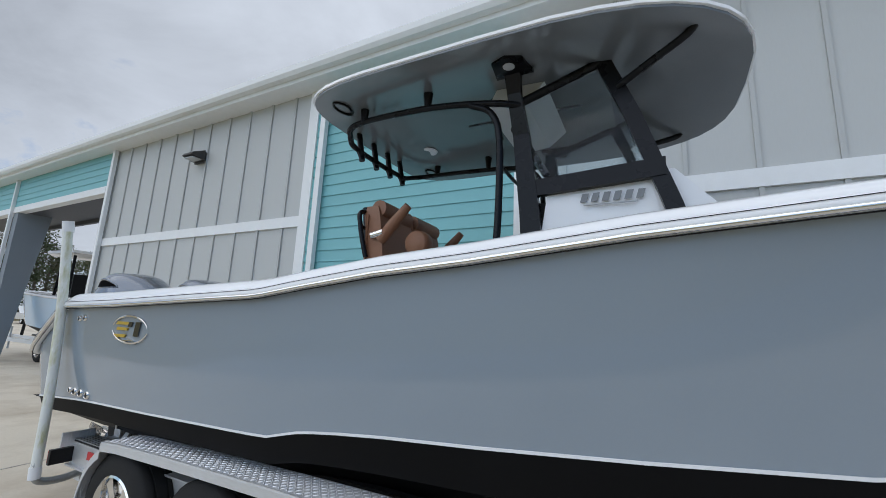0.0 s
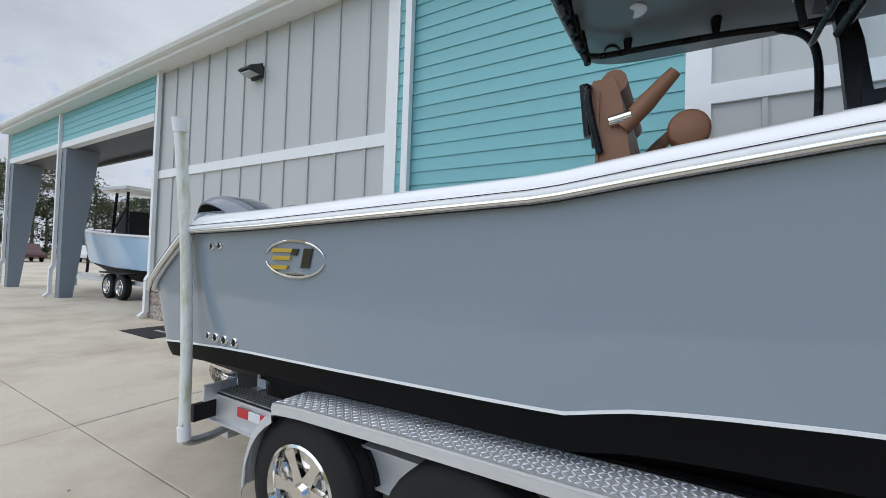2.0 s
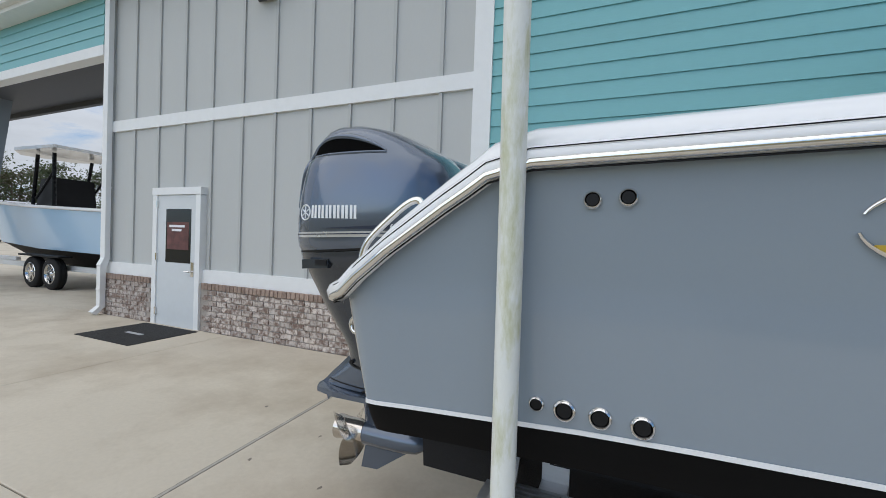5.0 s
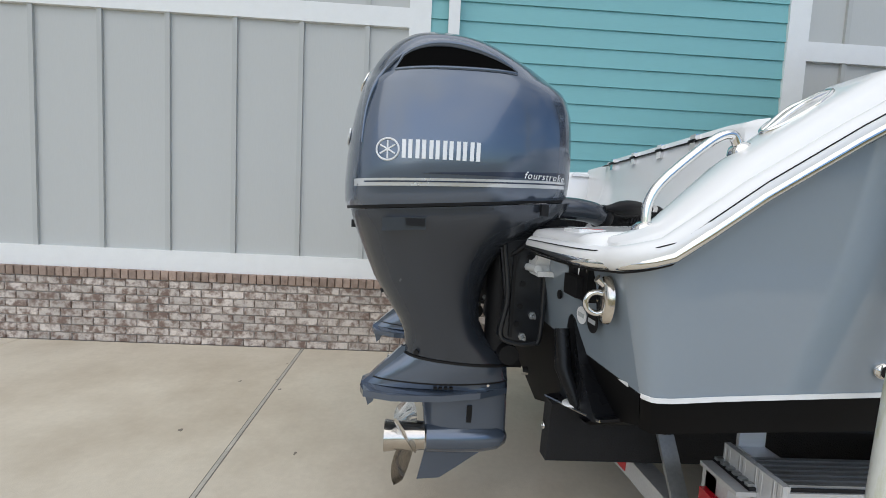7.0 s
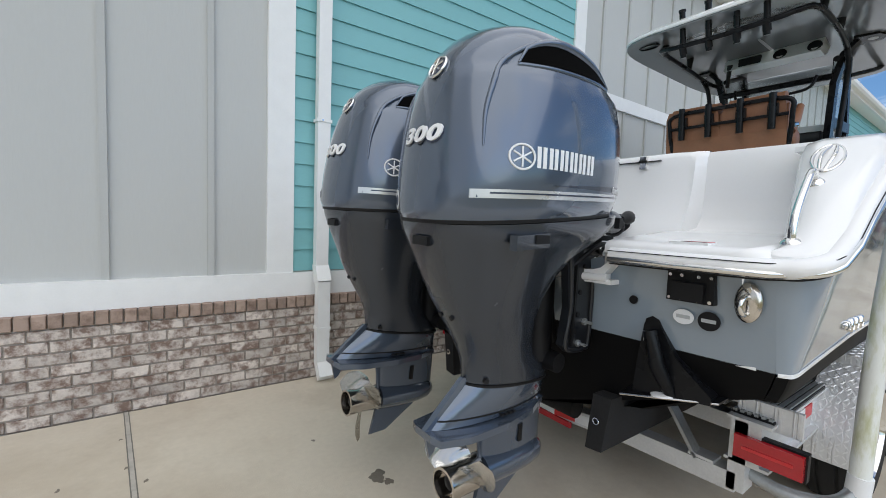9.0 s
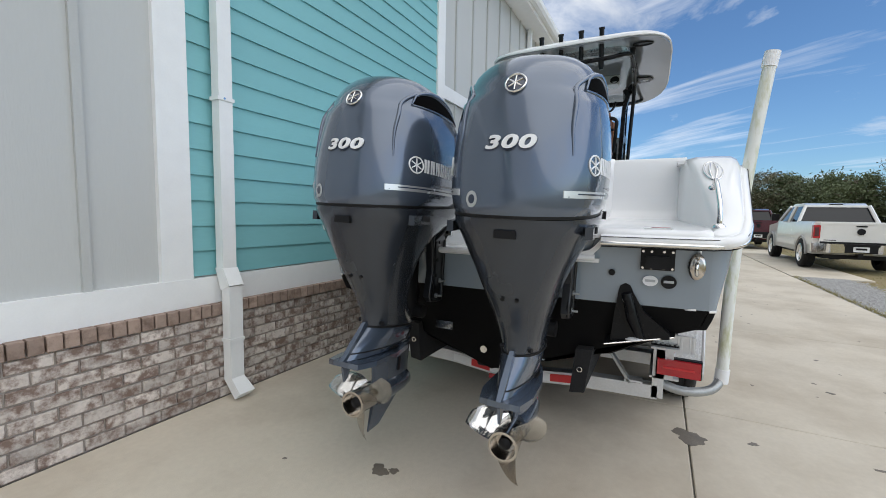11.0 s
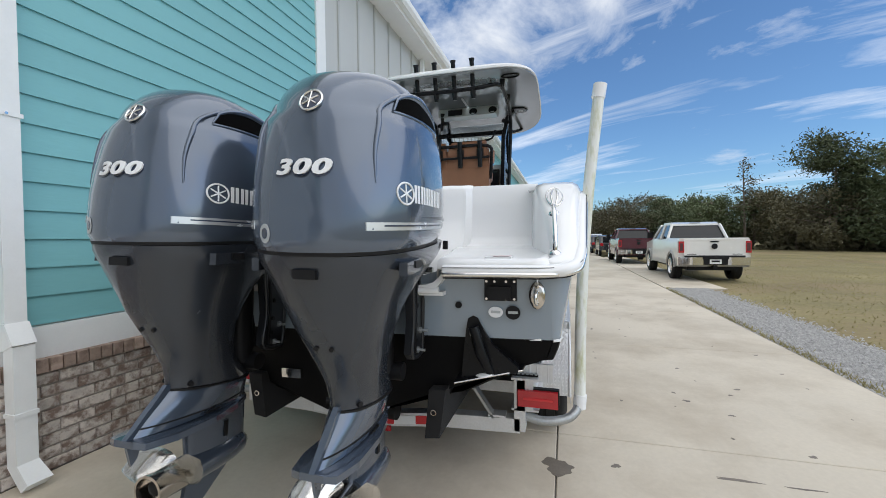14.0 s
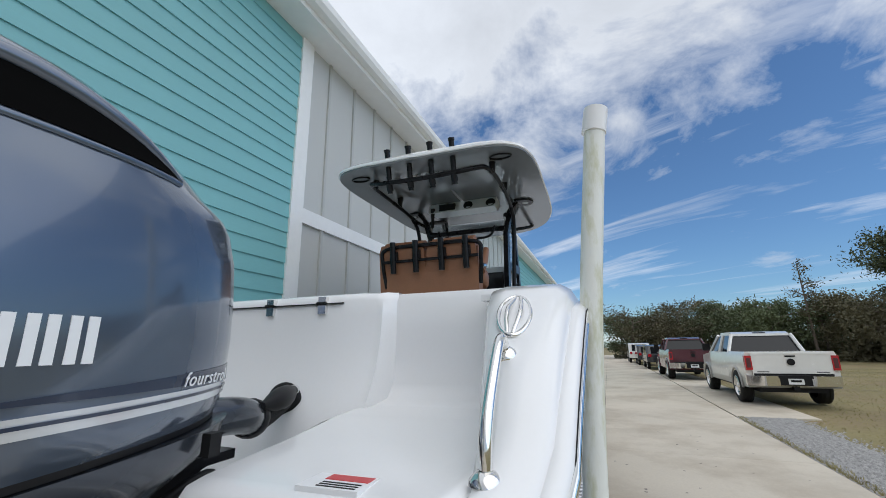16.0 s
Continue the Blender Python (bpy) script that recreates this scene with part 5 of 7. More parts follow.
for ry in (-0.34, -0.12, 0.12, 0.34):
    part("rack_tube", tube([(2.945, ry, 2.20), (2.915, ry, 2.48)], 0.026, 10), BLACKGL, rack, smooth=60)
    part("rack_clip", box(2.935, ry - 0.035, 2.32, 2.975, ry + 0.035, 2.40), BLACKPL, rack, bevel=0.006)
part("seat_back_panel", box(2.995, -0.43, 2.0, 3.01, 0.43, 2.40), VINYL, seat, bevel=0.01)


# ---------- outboard motors ----------
MY = -0.363
COWL = [  # height, aft x, forward x, half width
    (1.375, -0.392, 0.462, 0.295), (1.40, -0.402, 0.468, 0.308), (1.45, -0.404, 0.470, 0.316), (1.55, -0.398, 0.470, 0.322), (1.65, -0.386, 0.466, 0.318), (1.74, -0.368, 0.458, 0.311), (1.80, -0.352, 0.440, 0.302),
    (1.85, -0.336, 0.405, 0.291), (1.90, -0.312, 0.325, 0.277), (1.94, -0.284, 0.250, 0.259), (1.975, -0.25, 0.175, 0.231), (2.0, -0.215, 0.09, 0.190), (2.013, -0.18, 0.02, 0.135), (2.018, -0.14, -0.05, 0.05)]


def cowl_dims(z):
    return [lerp([(r[0], r[i]) for r in COWL], z) for i in (1, 2, 3)]


def tilt_z(x, z):
    """The lower edge of the cowling rises forward; the slope fades out upwards."""
    return z + 0.075 * (x + 0.4) * max(0, (1.75 - z) / 0.38)


def cowl_ring(z, n=56, ex=2.9):
    xa, xf, hw = cowl_dims(z)
    cx, hx = (xa + xf) / 2, (xf - xa) / 2
    out = []
    for i in range(n):
        a = (i + 0.5) * math.tau / n
        c, s = math.cos(a), math.sin(a)
        e = ex if z < 1.85 else ex - 0.5
        x = cx + hx * math.copysign(abs(c) ** (2 / e), c)
        # the nose is narrower than the back
        y = hw * math.copysign(abs(s) ** (2 / e), s) * (1 - 0.10 * max(0, (x - 0.1) / 0.4))
        x -= 0.020 * max(0, 1 - abs(y) / 0.17) if x < cx else 0
        out.append((x, MY + y, tilt_z(x, z)))
    return out


def flat_z(x, z):
    k = 0.075 * (x + 0.4) / 0.38
    return (z - 1.75 * k) / (1 - k) if z < 1.75 else z


def cowl_side(x, z, s=-1, out=0.002):
    """The place on the cowling's flank at x, z."""
    zz = flat_z(x, z)
    xa, xf, hw = cowl_dims(zz)
    cx, hx = (xa + xf) / 2, (xf - xa) / 2
    e = 2.9 if zz < 1.85 else 2.4
    q = max(0, 1 - abs((x - cx) / hx) ** e) ** (1 / e)
    return Vector((x, MY + s * (hw * q * (1 - 0.10 * max(0, (x - 0.1) / 0.4)) + out), z))


def cowl_back(y, z, out=0.002):
    """The place on the cowling's after face at y (from its middle), z."""
    zz = flat_z(-0.39, z)
    xa, xf, hw = cowl_dims(zz)
    cx, hx = (xa + xf) / 2, (xf - xa) / 2
    e = 2.9 if zz < 1.85 else 2.4
    q = max(0, 1 - abs(y / hw) ** e) ** (1 / e)
    return Vector((cx - hx * q - 0.020 * max(0, 1 - abs(y) / 0.17) - out, MY + y, z))


motor = thing("outboard_motor", (0.0, MY, 0.0), "large blue-grey metallic four-stroke outboard motor on the stern", "outboard motor", "twin outboard motors")
zs_c = sorted(set([1.375, 1.385, 1.40, 1.42, 1.45, 1.50, 1.55, 1.60, 1.65, 1.70, 1.74, 1.77, 1.80, 1.825, 1.85, 1.875, 1.90, 1.92, 1.94, 1.96, 1.975, 1.99, 2.0, 2.008, 2.013, 2.018]))
cowling = part("cowling", loft([cowl_ring(z) for z in zs_c]), MOTOR, motor, "glossy blue-grey upper cowling", smooth=60)
part("cowling_seam", loft([cowl_ring(1.366), cowl_ring(1.378)]), BLACKPL, motor, smooth=60)


def strip(points, f, width, m, name, parent, thick=0.004, label=""):
    """A raised band along (a, z) points on a surface f(a, z, out=)."""
    rows = []
    for (a, z), w in zip(points, width if isinstance(width, (list, tuple)) else [width] * len(points)):
        rows.append([f(a, z - w / 2, out=-0.004), f(a, z - w / 2, out=thick), f(a, z + w / 2, out=thick), f(a, z + w / 2, out=-0.004)])
    return part(name, loft(rows), m, parent, label, smooth=40)


SILVER = mat("silver_decal", (0.70, 0.72, 0.74), 0.25, metal=0.6, vary=0.04)
NAVY = mat("navy_decal", (0.02, 0.03, 0.06), 0.25, vary=0.05, coat=0.6)
for s in (-1, 1):
    def fs(x, z, out=0.002, s=s):
        return cowl_side(x, z, s, out)
    # air scoop: lens-shaped black sheet painting the opening's shade, with a raised brow
    N = 16
    lo, hi = [], []
    for k in range(N + 1):
        f = k / N
        x = -0.225 + 0.415 * f
        zl = 1.855 + 0.004 * f
        zh = zl + 0.080 * math.sin(math.pi * min(1, f * 0.5 + 0.5 * f ** 0.5)) ** 0.8
        lo.append((x, zl))
        hi.append((x, zh))
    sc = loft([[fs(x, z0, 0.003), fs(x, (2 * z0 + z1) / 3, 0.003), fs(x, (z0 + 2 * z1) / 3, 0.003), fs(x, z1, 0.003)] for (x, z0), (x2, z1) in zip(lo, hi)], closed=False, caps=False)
    part("air_scoop", warp(sc, lambda v: v + Vector((0, s * 0.004, 0.002))), SCOOPDARK, motor, "black sheet painting the dark inside of the air intake", smooth=60)
    part("scoop_brow", tube([fs(x, z, 0.006) for x, z in hi], [0.004 + 0.012 * math.sin(math.pi * k / N) for k in range(N + 1)], 8), MOTOR, motor, smooth=60)
    ridge = spline([fs(-0.335, 1.60, 0.0), fs(-0.325, 1.70, 0.001), fs(-0.30, 1.79, 0.002), fs(-0.262, 1.855, 0.003), fs(-0.20, 1.905, 0.004), fs(-0.12, 1.945, 0.005)], 5)
    part("shoulder_ridge", tube(ridge, [0.001 + 0.009 * math.sin(math.pi * (0.08 + 0.84 * k / (len(ridge) - 1))) for k in range(len(ridge))], 10), MOTOR, motor, "moulded shoulder ridge", smooth=80)
    part("scoop_sill", tube([fs(x, z - 0.004, 0.001) for x, z in lo], 0.006, 6), MOTOR, motor, smooth=60)
    # bright waist stripe and dark band over it
    xs = [-0.36 + 0.80 * k / 20 for k in range(21)]
    strip([(x, 1.462 + 0.035 * (x + 0.36)) for x in xs], fs, 0.026, SILVER, "waist_stripe", motor, 0.003, "silver waist stripe")
    strip([(x, 1.464 + 0.035 * (x + 0.36)) for x in xs[1:]], fs, 0.005, NAVY, "stripe_line", motor, 0.0045)
    strip([(x, 1.492 + 0.035 * (x + 0.36)) for x in xs[6:]], fs, [0.001 + 0.030 * k / 14 for k in range(15)], NAVY, "dark_band", motor, 0.0025)
    # maker's mark: ring with three bars, and plain blocks in place of a name
    mk = thing_part("maker_mark", motor)
    cx0 = -0.24
    part("mark_ring", tube([fs(cx0 + 0.038 * math.cos(a * math.tau / 28), 1.575 + 0.036 * math.sin(a * math.tau / 28), 0.0015) for a in range(29)], 0.0035, 6), DECALWHITE, mk, "white ring mark")
    bmk = bmesh.new()
    for k in range(3):
        a = math.pi / 2 + k * math.pi / 3
        tube([fs(cx0 + r * math.cos(a), 1.575 + r * math.sin(a), 0.001) for r in (-0.03, 0.0, 0.03)], 0.003, 6, bmk)
    part("mark_bars", bmk, DECALWHITE, mk)
    for k in range(6):
        for x0 in (-0.192 + k * 0.0455, -0.171 + k * 0.0455):
            strip([(x0 + 0.0135 * j / 2, 1.578) for j in range(3)], fs, 0.062, DECALWHITE, "lettering_block", mk, 0.0015)
    wf = text_bm("fourstroke", 0.034, 0.001, 0.25, 1.15)
    warp(wf, lambda v: fs(0.315 - s * v.x * 1.0 * (-1) * (-1) if s > 0 else 0.315 + v.x, 1.512 + v.y, 0.005 + v.z))
    part("lettering", wf, DECALWHITE, motor, "white cursive lettering")
# after face: maker's badge and the power figure
def fb(y, z, out=0.002):
    return cowl_back(y, z, out)


mk = thing_part("rear_badge", motor)
part("badge_disc", loft([[fb(0.036 * k * math.cos(a * math.tau / 24), 1.865 + 0.033 * k * math.sin(a * math.tau / 24), o) for a in range(24)] for k, o in ((1.05, -0.002), (1.0, 0.005), (0.3, 0.007))]), NAVY, mk, smooth=60)
part("badge_ring", tube([fb(0.038 * math.cos(a * math.tau / 28), 1.865 + 0.035 * math.sin(a * math.tau / 28), 0.005) for a in range(29)], 0.005, 6), CHROME, mk, "chrome badge ring", smooth=60)
bmk = bmesh.new()
for k in range(3):
    a = math.pi / 2 + k * math.pi / 3
    tube([fb(r * math.cos(a), 1.865 + r * math.sin(a), 0.008) for r in (-0.028, 0.0, 0.028)], 0.003, 6, bmk)
part("badge_bars", bmk, CHROME, mk)
num = text_bm("300", 0.098, 0.003, 0.2, 1.1, 0.0035)
warp(num, lambda v: fb(-v.x * 1.17, 1.642 + v.y * 0.68, 0.0045 + v.z))
part("power_figure", num, DECALWHITE, motor, "raised white figures")
num = text_bm("300", 0.098, 0.002, 0.2, 1.1, 0.006)
warp(num, lambda v: fb(-v.x * 1.18 + 0.002, 1.638 + v.y * 0.72, 0.0005 + v.z))
part("figure_shadow_plate", num, NAVY, motor, "dark figure outline")
sb = thing_part("seal_badge", motor)
part("seal", loft([[fb(0.135 + 0.026 * k * math.cos(a * math.tau / 24), 1.435 + 0.032 * k * math.sin(a * math.tau / 24), o) for a in range(24)] for k, o in ((1.0, 0.001), (0.96, 0.003))]), PANELGREY, sb)
part("seal_core", loft([[fb(0.135 + 0.015 * k * math.cos(a * math.tau / 20), 1.435 + 0.018 * k * math.sin(a * math.tau / 20), o) for a in range(20)] for k, o in ((1.0, 0.002), (0.9, 0.0045))]), NAVY, sb)

# lower pan and midsection
LEG = [  # height, aft x, forward x, half width, exponent, slope of the ring
    (1.364, -0.39, 0.484, 0.300, 2.9, 0.075), (1.34, -0.385, 0.47, 0.299, 2.9, 0.068), (1.315, -0.378, 0.44, 0.291, 2.8, 0.06), (1.28, -0.367, 0.37, 0.270, 2.6, 0.046), (1.24, -0.352, 0.27, 0.246, 2.5, 0.032), (1.18, -0.327, 0.20, 0.214, 2.4, 0.01),
    (1.10, -0.295, 0.165, 0.180, 2.3, 0), (1.01, -0.243, 0.15, 0.150, 2.2, 0), (0.93, -0.190, 0.155, 0.123, 2.2, -0.02), (0.875, -0.163, 0.19, 0.106, 2.1, -0.05), (0.835, -0.156, 0.26, 0.097, 2.1, -0.08), (0.800, -0.156, 0.298, 0.091, 2.1, -0.09)]


def oval_ring(z, xa, xf, hw, e=2.2, n=36, tz=0.0):
    cx, hx = (xa + xf) / 2, (xf - xa) / 2
    out = []
    for i in range(n):
        a = (i + 0.5) * math.tau / n
        c, s = math.cos(a), math.sin(a)
        x = cx + hx * math.copysign(abs(c) ** (2 / e), c)
        out.append((x, MY + hw * math.copysign(abs(s) ** (2 / e), s), z + tz * (x + 0.4)))
    return out


part("midsection", loft([oval_ring(z, a, f, h, e, tz=k) for z, a, f, h, e, k in LEG]), MOTORLEG, motor, "dark grey metallic leg", smooth=60)
part("lower_seam", loft([oval_ring(0.788, -0.159, 0.30, 0.093, tz=-0.09), oval_ring(0.798, -0.159, 0.30, 0.093, tz=-0.09)]), BLACKPL, motor)
# gearcase: shoulder falling aft to the anti-ventilation plate, strut, torpedo and skeg
PROP_Z = 0.388
gear = part("gearcase", loft([oval_ring(z, a, f, h, e, tz=k) for z, a, f, h, e, k in ((0.790, -0.163, 0.288, 0.090, 2.1, -0.09), (0.755, -0.198, 0.292, 0.088, 2.0, -0.08), (0.705, -0.252, 0.295, 0.082, 1.8, -0.05), (0.665, -0.292, 0.298, 0.076, 1.7, -0.02), (0.632, -0.318, 0.30, 0.070, 1.7, 0), (0.622, -0.10, 0.30, 0.060, 2.0, 0), (0.60, -0.085, 0.30, 0.048, 2.0, 0), (0.52, -0.068, 0.302, 0.043, 2.0, 0), (0.40, -0.055, 0.305, 0.040, 2.0, 0))]), MOTOR, motor, "blue-grey gearcase", smooth=45)
part("ventilation_plate", loft([[(x, MY + y, z + dz) for x, y, dz in ((-0.335, -0.045, 0.012), (-0.318, -0.085, 0.006), (-0.20, -0.112, 0), (0.0, -0.108, -0.004), (0.17, -0.075, -0.004), (0.295, -0.02, -0.004), (0.295, 0.02, -0.004), (0.17, 0.075, -0.004), (0.0, 0.108, -0.004), (-0.20, 0.112, 0), (-0.318, 0.085, 0.006), (-0.335, 0.045, 0.012))] for z in (0.598, 0.624)]), MOTOR, motor, "anti-ventilation plate", bevel=0.005)
part("shoulder_groove", loft([oval_ring(0.660, -0.296, 0.300, 0.0775, 1.7, tz=-0.02), oval_ring(0.666, -0.293, 0.300, 0.0775, 1.7, tz=-0.02)]), BLACKPL, motor)
part("rear_rib", loft([[(x, MY - w, z), (x, MY + w, z), (x + 0.09, MY + w * 1.6, z - 0.01), (x + 0.09, MY - w * 1.6, z - 0.01)] for x, z, w in ((-0.170, 0.795, 0.010), (-0.212, 0.752, 0.012), (-0.268, 0.700, 0.013), (-0.308, 0.658, 0.012), (-0.336, 0.634, 0.010))]), MOTOR, motor, "raised rib down the back of the gearcase", smooth=50)
part("torpedo", lathe([(0, 0.012), (0.012, 0.034), (0.05, 0.056), (0.12, 0.066), (0.24, 0.069), (0.36, 0.066)], (0.312, MY, PROP_Z), (-1, 0, 0), 24), MOTOR, motor, smooth=60)
part("skeg", loft([[(0.300, MY - 0.012, 0.39), (0.300, MY + 0.012, 0.39), (-0.045, MY + 0.012, 0.36), (-0.045, MY - 0.012, 0.36)], [(0.19, MY - 0.009, 0.315), (0.19, MY + 0.009, 0.315), (-0.058, MY + 0.009, 0.29), (-0.058, MY - 0.009, 0.29)], [(0.02, MY - 0.004, 0.192), (0.02, MY + 0.004, 0.192), (-0.08, MY + 0.004, 0.186), (-0.08, MY - 0.004, 0.186)]]), MOTOR, motor, "pointed skeg", smooth=30)
part("trim_anode", prism([(-0.325, 0.603), (-0.305, 0.528), (-0.285, 0.545), (-0.262, 0.603)], 1, MY - 0.006, MY + 0.006), MOTOR, motor, "small trim fin", bevel=0.002)
for s in (-1, 1):
    for k in range(4):
        part("water_slot", box(-0.03 + 0.022 * k, MY + s * 0.080 - 0.006, 0.634 + 0.004, -0.016 + 0.022 * k, MY + s * 0.080 + 0.006, 0.646), BLACKPL, motor)
    part("water_inlet", box(0.12, MY + s * 0.043 - 0.006, 0.475, 0.142, MY + s * 0.043 + 0.006, 0.55), BLACKPL, motor, bevel=0.003)
    part("bolt", disc((0.20, MY + s * 0.062, 0.652), (0, s, 0), 0.006, 0.012, 10), CHROME, motor)
    part("bolt", disc((-0.105, MY + s * 0.060, 0.79), (-0.3, s, 0), 0.011, 0.014, 10), BLACKPL, motor)
    part("latch_plate", loft([cp for cp in [[(x, MY + s * (0.29 - 0.02 + 0.028 * 0), z) for x, z in ((-0.25, 1.30), (-0.10, 1.31), (-0.10, 1.355), (-0.25, 1.345))], [(x, MY + s * 0.2995, z) for x, z in ((-0.25, 1.30), (-0.10, 1.31), (-0.10, 1.355), (-0.25, 1.345))]]]), MOTORLEG, motor, bevel=0.004)
    part("latch_hole", box(-0.17, MY + s * 0.296 - 0.008, 1.322, -0.105, MY + s * 0.296 + 0.008, 1.348), BLACKPL, motor)
    part("cowl_clip", box(0.30, MY + s * 0.292 - 0.01, 1.375, 0.325, MY + s * 0.292 + 0.01, 1.415), BLACKPL, motor, bevel=0.004)
    part("leg_bolt", disc((-0.252, MY + s * 0.030, 1.04), (-1, 0, -0.5), 0.009, 0.012, 10), BLACKPL, motor)
part("rear_handle", box(-0.388, MY - 0.042, 1.292, -0.34, MY + 0.042, 1.322), BLACKPL, motor, "black tilt handle", bevel=0.012)
# propeller
prop = thing_part("propeller", motor)
part("hub", lathe([(0, 0.058), (0.03, 0.061), (0.12, 0.060), (0.168, 0.066), (0.174, 0.066), (0.175, 0.056), (0.11, 0.050)], (-0.055, MY, PROP_Z), (-1, 0, 0), 26), BRONZE, prop, "worn stainless hub", smooth=50)
part("hub_core", lathe([(0, 0.03), (0.05, 0.028), (0.06, 0.012)], (-0.15, MY, PROP_Z), (-1, 0, 0), 14), BLACKPL, prop, smooth=50)
for k in range(3):
    a0 = radians(52 + 120 * k)
    rows = []
    for i in range(9):
        f = i / 8
        r = 0.048 + 0.150 * f
        chord = 0.112 * (math.sin(math.pi * (0.24 + 0.70 * f)) ** 0.6) + 0.004
        skew = 0.35 * f * f
        row = []
        for side in (-1, -0.5, 0, 0.5, 1):
            ang = a0 + skew + side * chord / max(r, 0.07) * 0.55
            row.append((-0.130 - side * chord * 0.42 - 0.03 * f, MY + r * math.sin(ang), PROP_Z + r * math.cos(ang)))
        rows.append(row)
    bl = loft(rows, closed=False, caps=False)
    bmesh.ops.solidify(bl, geom=bl.faces[:], thickness=0.006)
    part("blade", bl, CHROME if k != 1 else BRONZE, prop, "polished propeller blade", smooth=60)
# clamp bracket, tilt tube and hoses between leg and stern
br = thing_part("bracket", motor)
for s in (-1, 1):
    plate = part("clamp_plate", prism([(0.19, 1.27), (0.34, 1.285), (0.385, 1.24), (0.385, 0.90), (0.345, 0.862), (0.25, 0.865), (0.205, 0.90), (0.225, 1.05)], 1, MY + s * 0.15 - 0.016, MY + s * 0.15 + 0.016), BRACKET, br, "dark clamp bracket", bevel=0.008)
    part("plate_rim", tube(spline([(0.21, MY + s * 0.168, 1.26), (0.235, MY + s * 0.168, 1.06), (0.215, MY + s * 0.168, 0.91), (0.26, MY + s * 0.168, 0.875), (0.34, MY + s * 0.168, 0.872), (0.374, MY + s * 0.168, 0.91), (0.374, MY + s * 0.168, 1.23)], 5), 0.010, 8), BRACKET, plate, smooth=60)
    for bx, bz in ((0.335, 0.985), (0.33, 1.165), (0.30, 0.90)):
        part("bracket_bolt", tube([(bx, MY + s * 0.16, bz), (bx, MY + s * 0.205, bz)], 0.0065, 8), GALV, plate, smooth=40)
        part("bolt_head", disc((bx, MY + s * 0.164, bz), (0, s, 0), 0.015, 0.012, 6), GALV, plate)
    for bx, bz in ((0.285, 1.02), (0.29, 1.11), (0.31, 1.215), (0.275, 0.95)):
        part("cap_screw", disc((bx, MY + s * 0.164, bz), (0, s, 0), 0.011, 0.008, 8), BLACKPL, plate)
    part("bracket_web", box(0.245, MY + s * 0.172 - 0.006, 0.90, 0.258, MY + s * 0.172 + 0.004, 1.22), BLACKPL, br)
part("swivel", tube([(0.25, MY, 0.80), (0.24, MY, 1.27)], 0.065, 14), BLACKPL, br, smooth=50)
part("tilt_ram", tube([(0.34, MY, 0.86), (0.26, MY, 1.15)], 0.035, 12), BLACKPL, br, smooth=50)
part("lower_mount", tube([(0.27, MY - 0.11, 0.80), (0.27, MY + 0.11, 0.80)], 0.042, 14), BLACKPL, br, "black rubber mount", smooth=50)
part("steering_tube", tube([(0.36, MY - 0.22, 1.27), (0.36, MY + 0.22, 1.27)], 0.018, 10), CHROME, br, smooth=50)
part("steering_cylinder", tube([(0.43, MY - 0.15, 1.335), (0.43, MY + 0.17, 1.335)], 0.028, 12), BLACKGL, br, "black hydraulic steering cylinder", smooth=50)
part("steering_arm", box(0.34, MY - 0.17, 1.318, 0.50, MY - 0.11, 1.338), BLACKGL, br, bevel=0.006)
part("hose_boot", tube(spline([(0.38, MY - 0.13, 1.408), (0.47, MY - 0.14, 1.408), (0.55, MY - 0.13, 1.398), (0.61, MY - 0.10, 1.380)], 5), 0.043, 16), MOTORLEG, br, "smooth grey rigging boot", smooth=60)
part("boot_collar", lathe([(0, 0.046), (0.01, 0.050), (0.03, 0.050), (0.04, 0.044)], (0.595, MY - 0.108, 1.385), (0.85, 0.42, -0.22), 18), BLACKPL, br, smooth=60)
conduit = spline([(0.62, MY - 0.094, 1.376), (0.70, MY - 0.05, 1.362), (0.80, MY - 0.005, 1.366), (0.93, MY + 0.05, 1.384)], 6)
part("conduit", tube(conduit, 0.028, 12), BLACKPL, br, "ribbed black conduit", smooth=60)
bh = bmesh.new()
for a, b in zip(conduit, conduit[1:]):
    for f in (0.0, 0.5):
        ring(a.lerp(b, f), b - a, 0.029, 0.004, 14, 6, 1.0, bh)
part("conduit_ribs", bh, BLACKPL, br, smooth=60)
part("deck_flange", lathe([(0, 0.046), (0.012, 0.056), (0.022, 0.056), (0.026, 0.040)], (0.915, MY + 0.045, 1.383), (0.93, 0.34, 0.1), 20), BLACKPL, br, "round black flange on the bench wall", smooth=60)
part("fuel_bulb", tube(spline([(0.60, MY - 0.145, 1.415), (0.68, MY - 0.125, 1.420), (0.74, MY - 0.10, 1.422), (0.81, MY - 0.065, 1.425), (0.89, MY - 0.02, 1.424)], 4), [0.010, 0.014, 0.020, 0.026, 0.029, 0.031, 0.032, 0.032, 0.031, 0.030, 0.027, 0.020, 0.014, 0.013, 0.012, 0.012, 0.012], 12), BLACKPL, br, "black primer bulb", smooth=60)
part("fuel_fitting", tube([(0.845, MY - 0.045, 1.4245), (0.875, MY - 0.028, 1.424)], 0.017, 10), CHROME, br, "bright hose fitting", smooth=50)
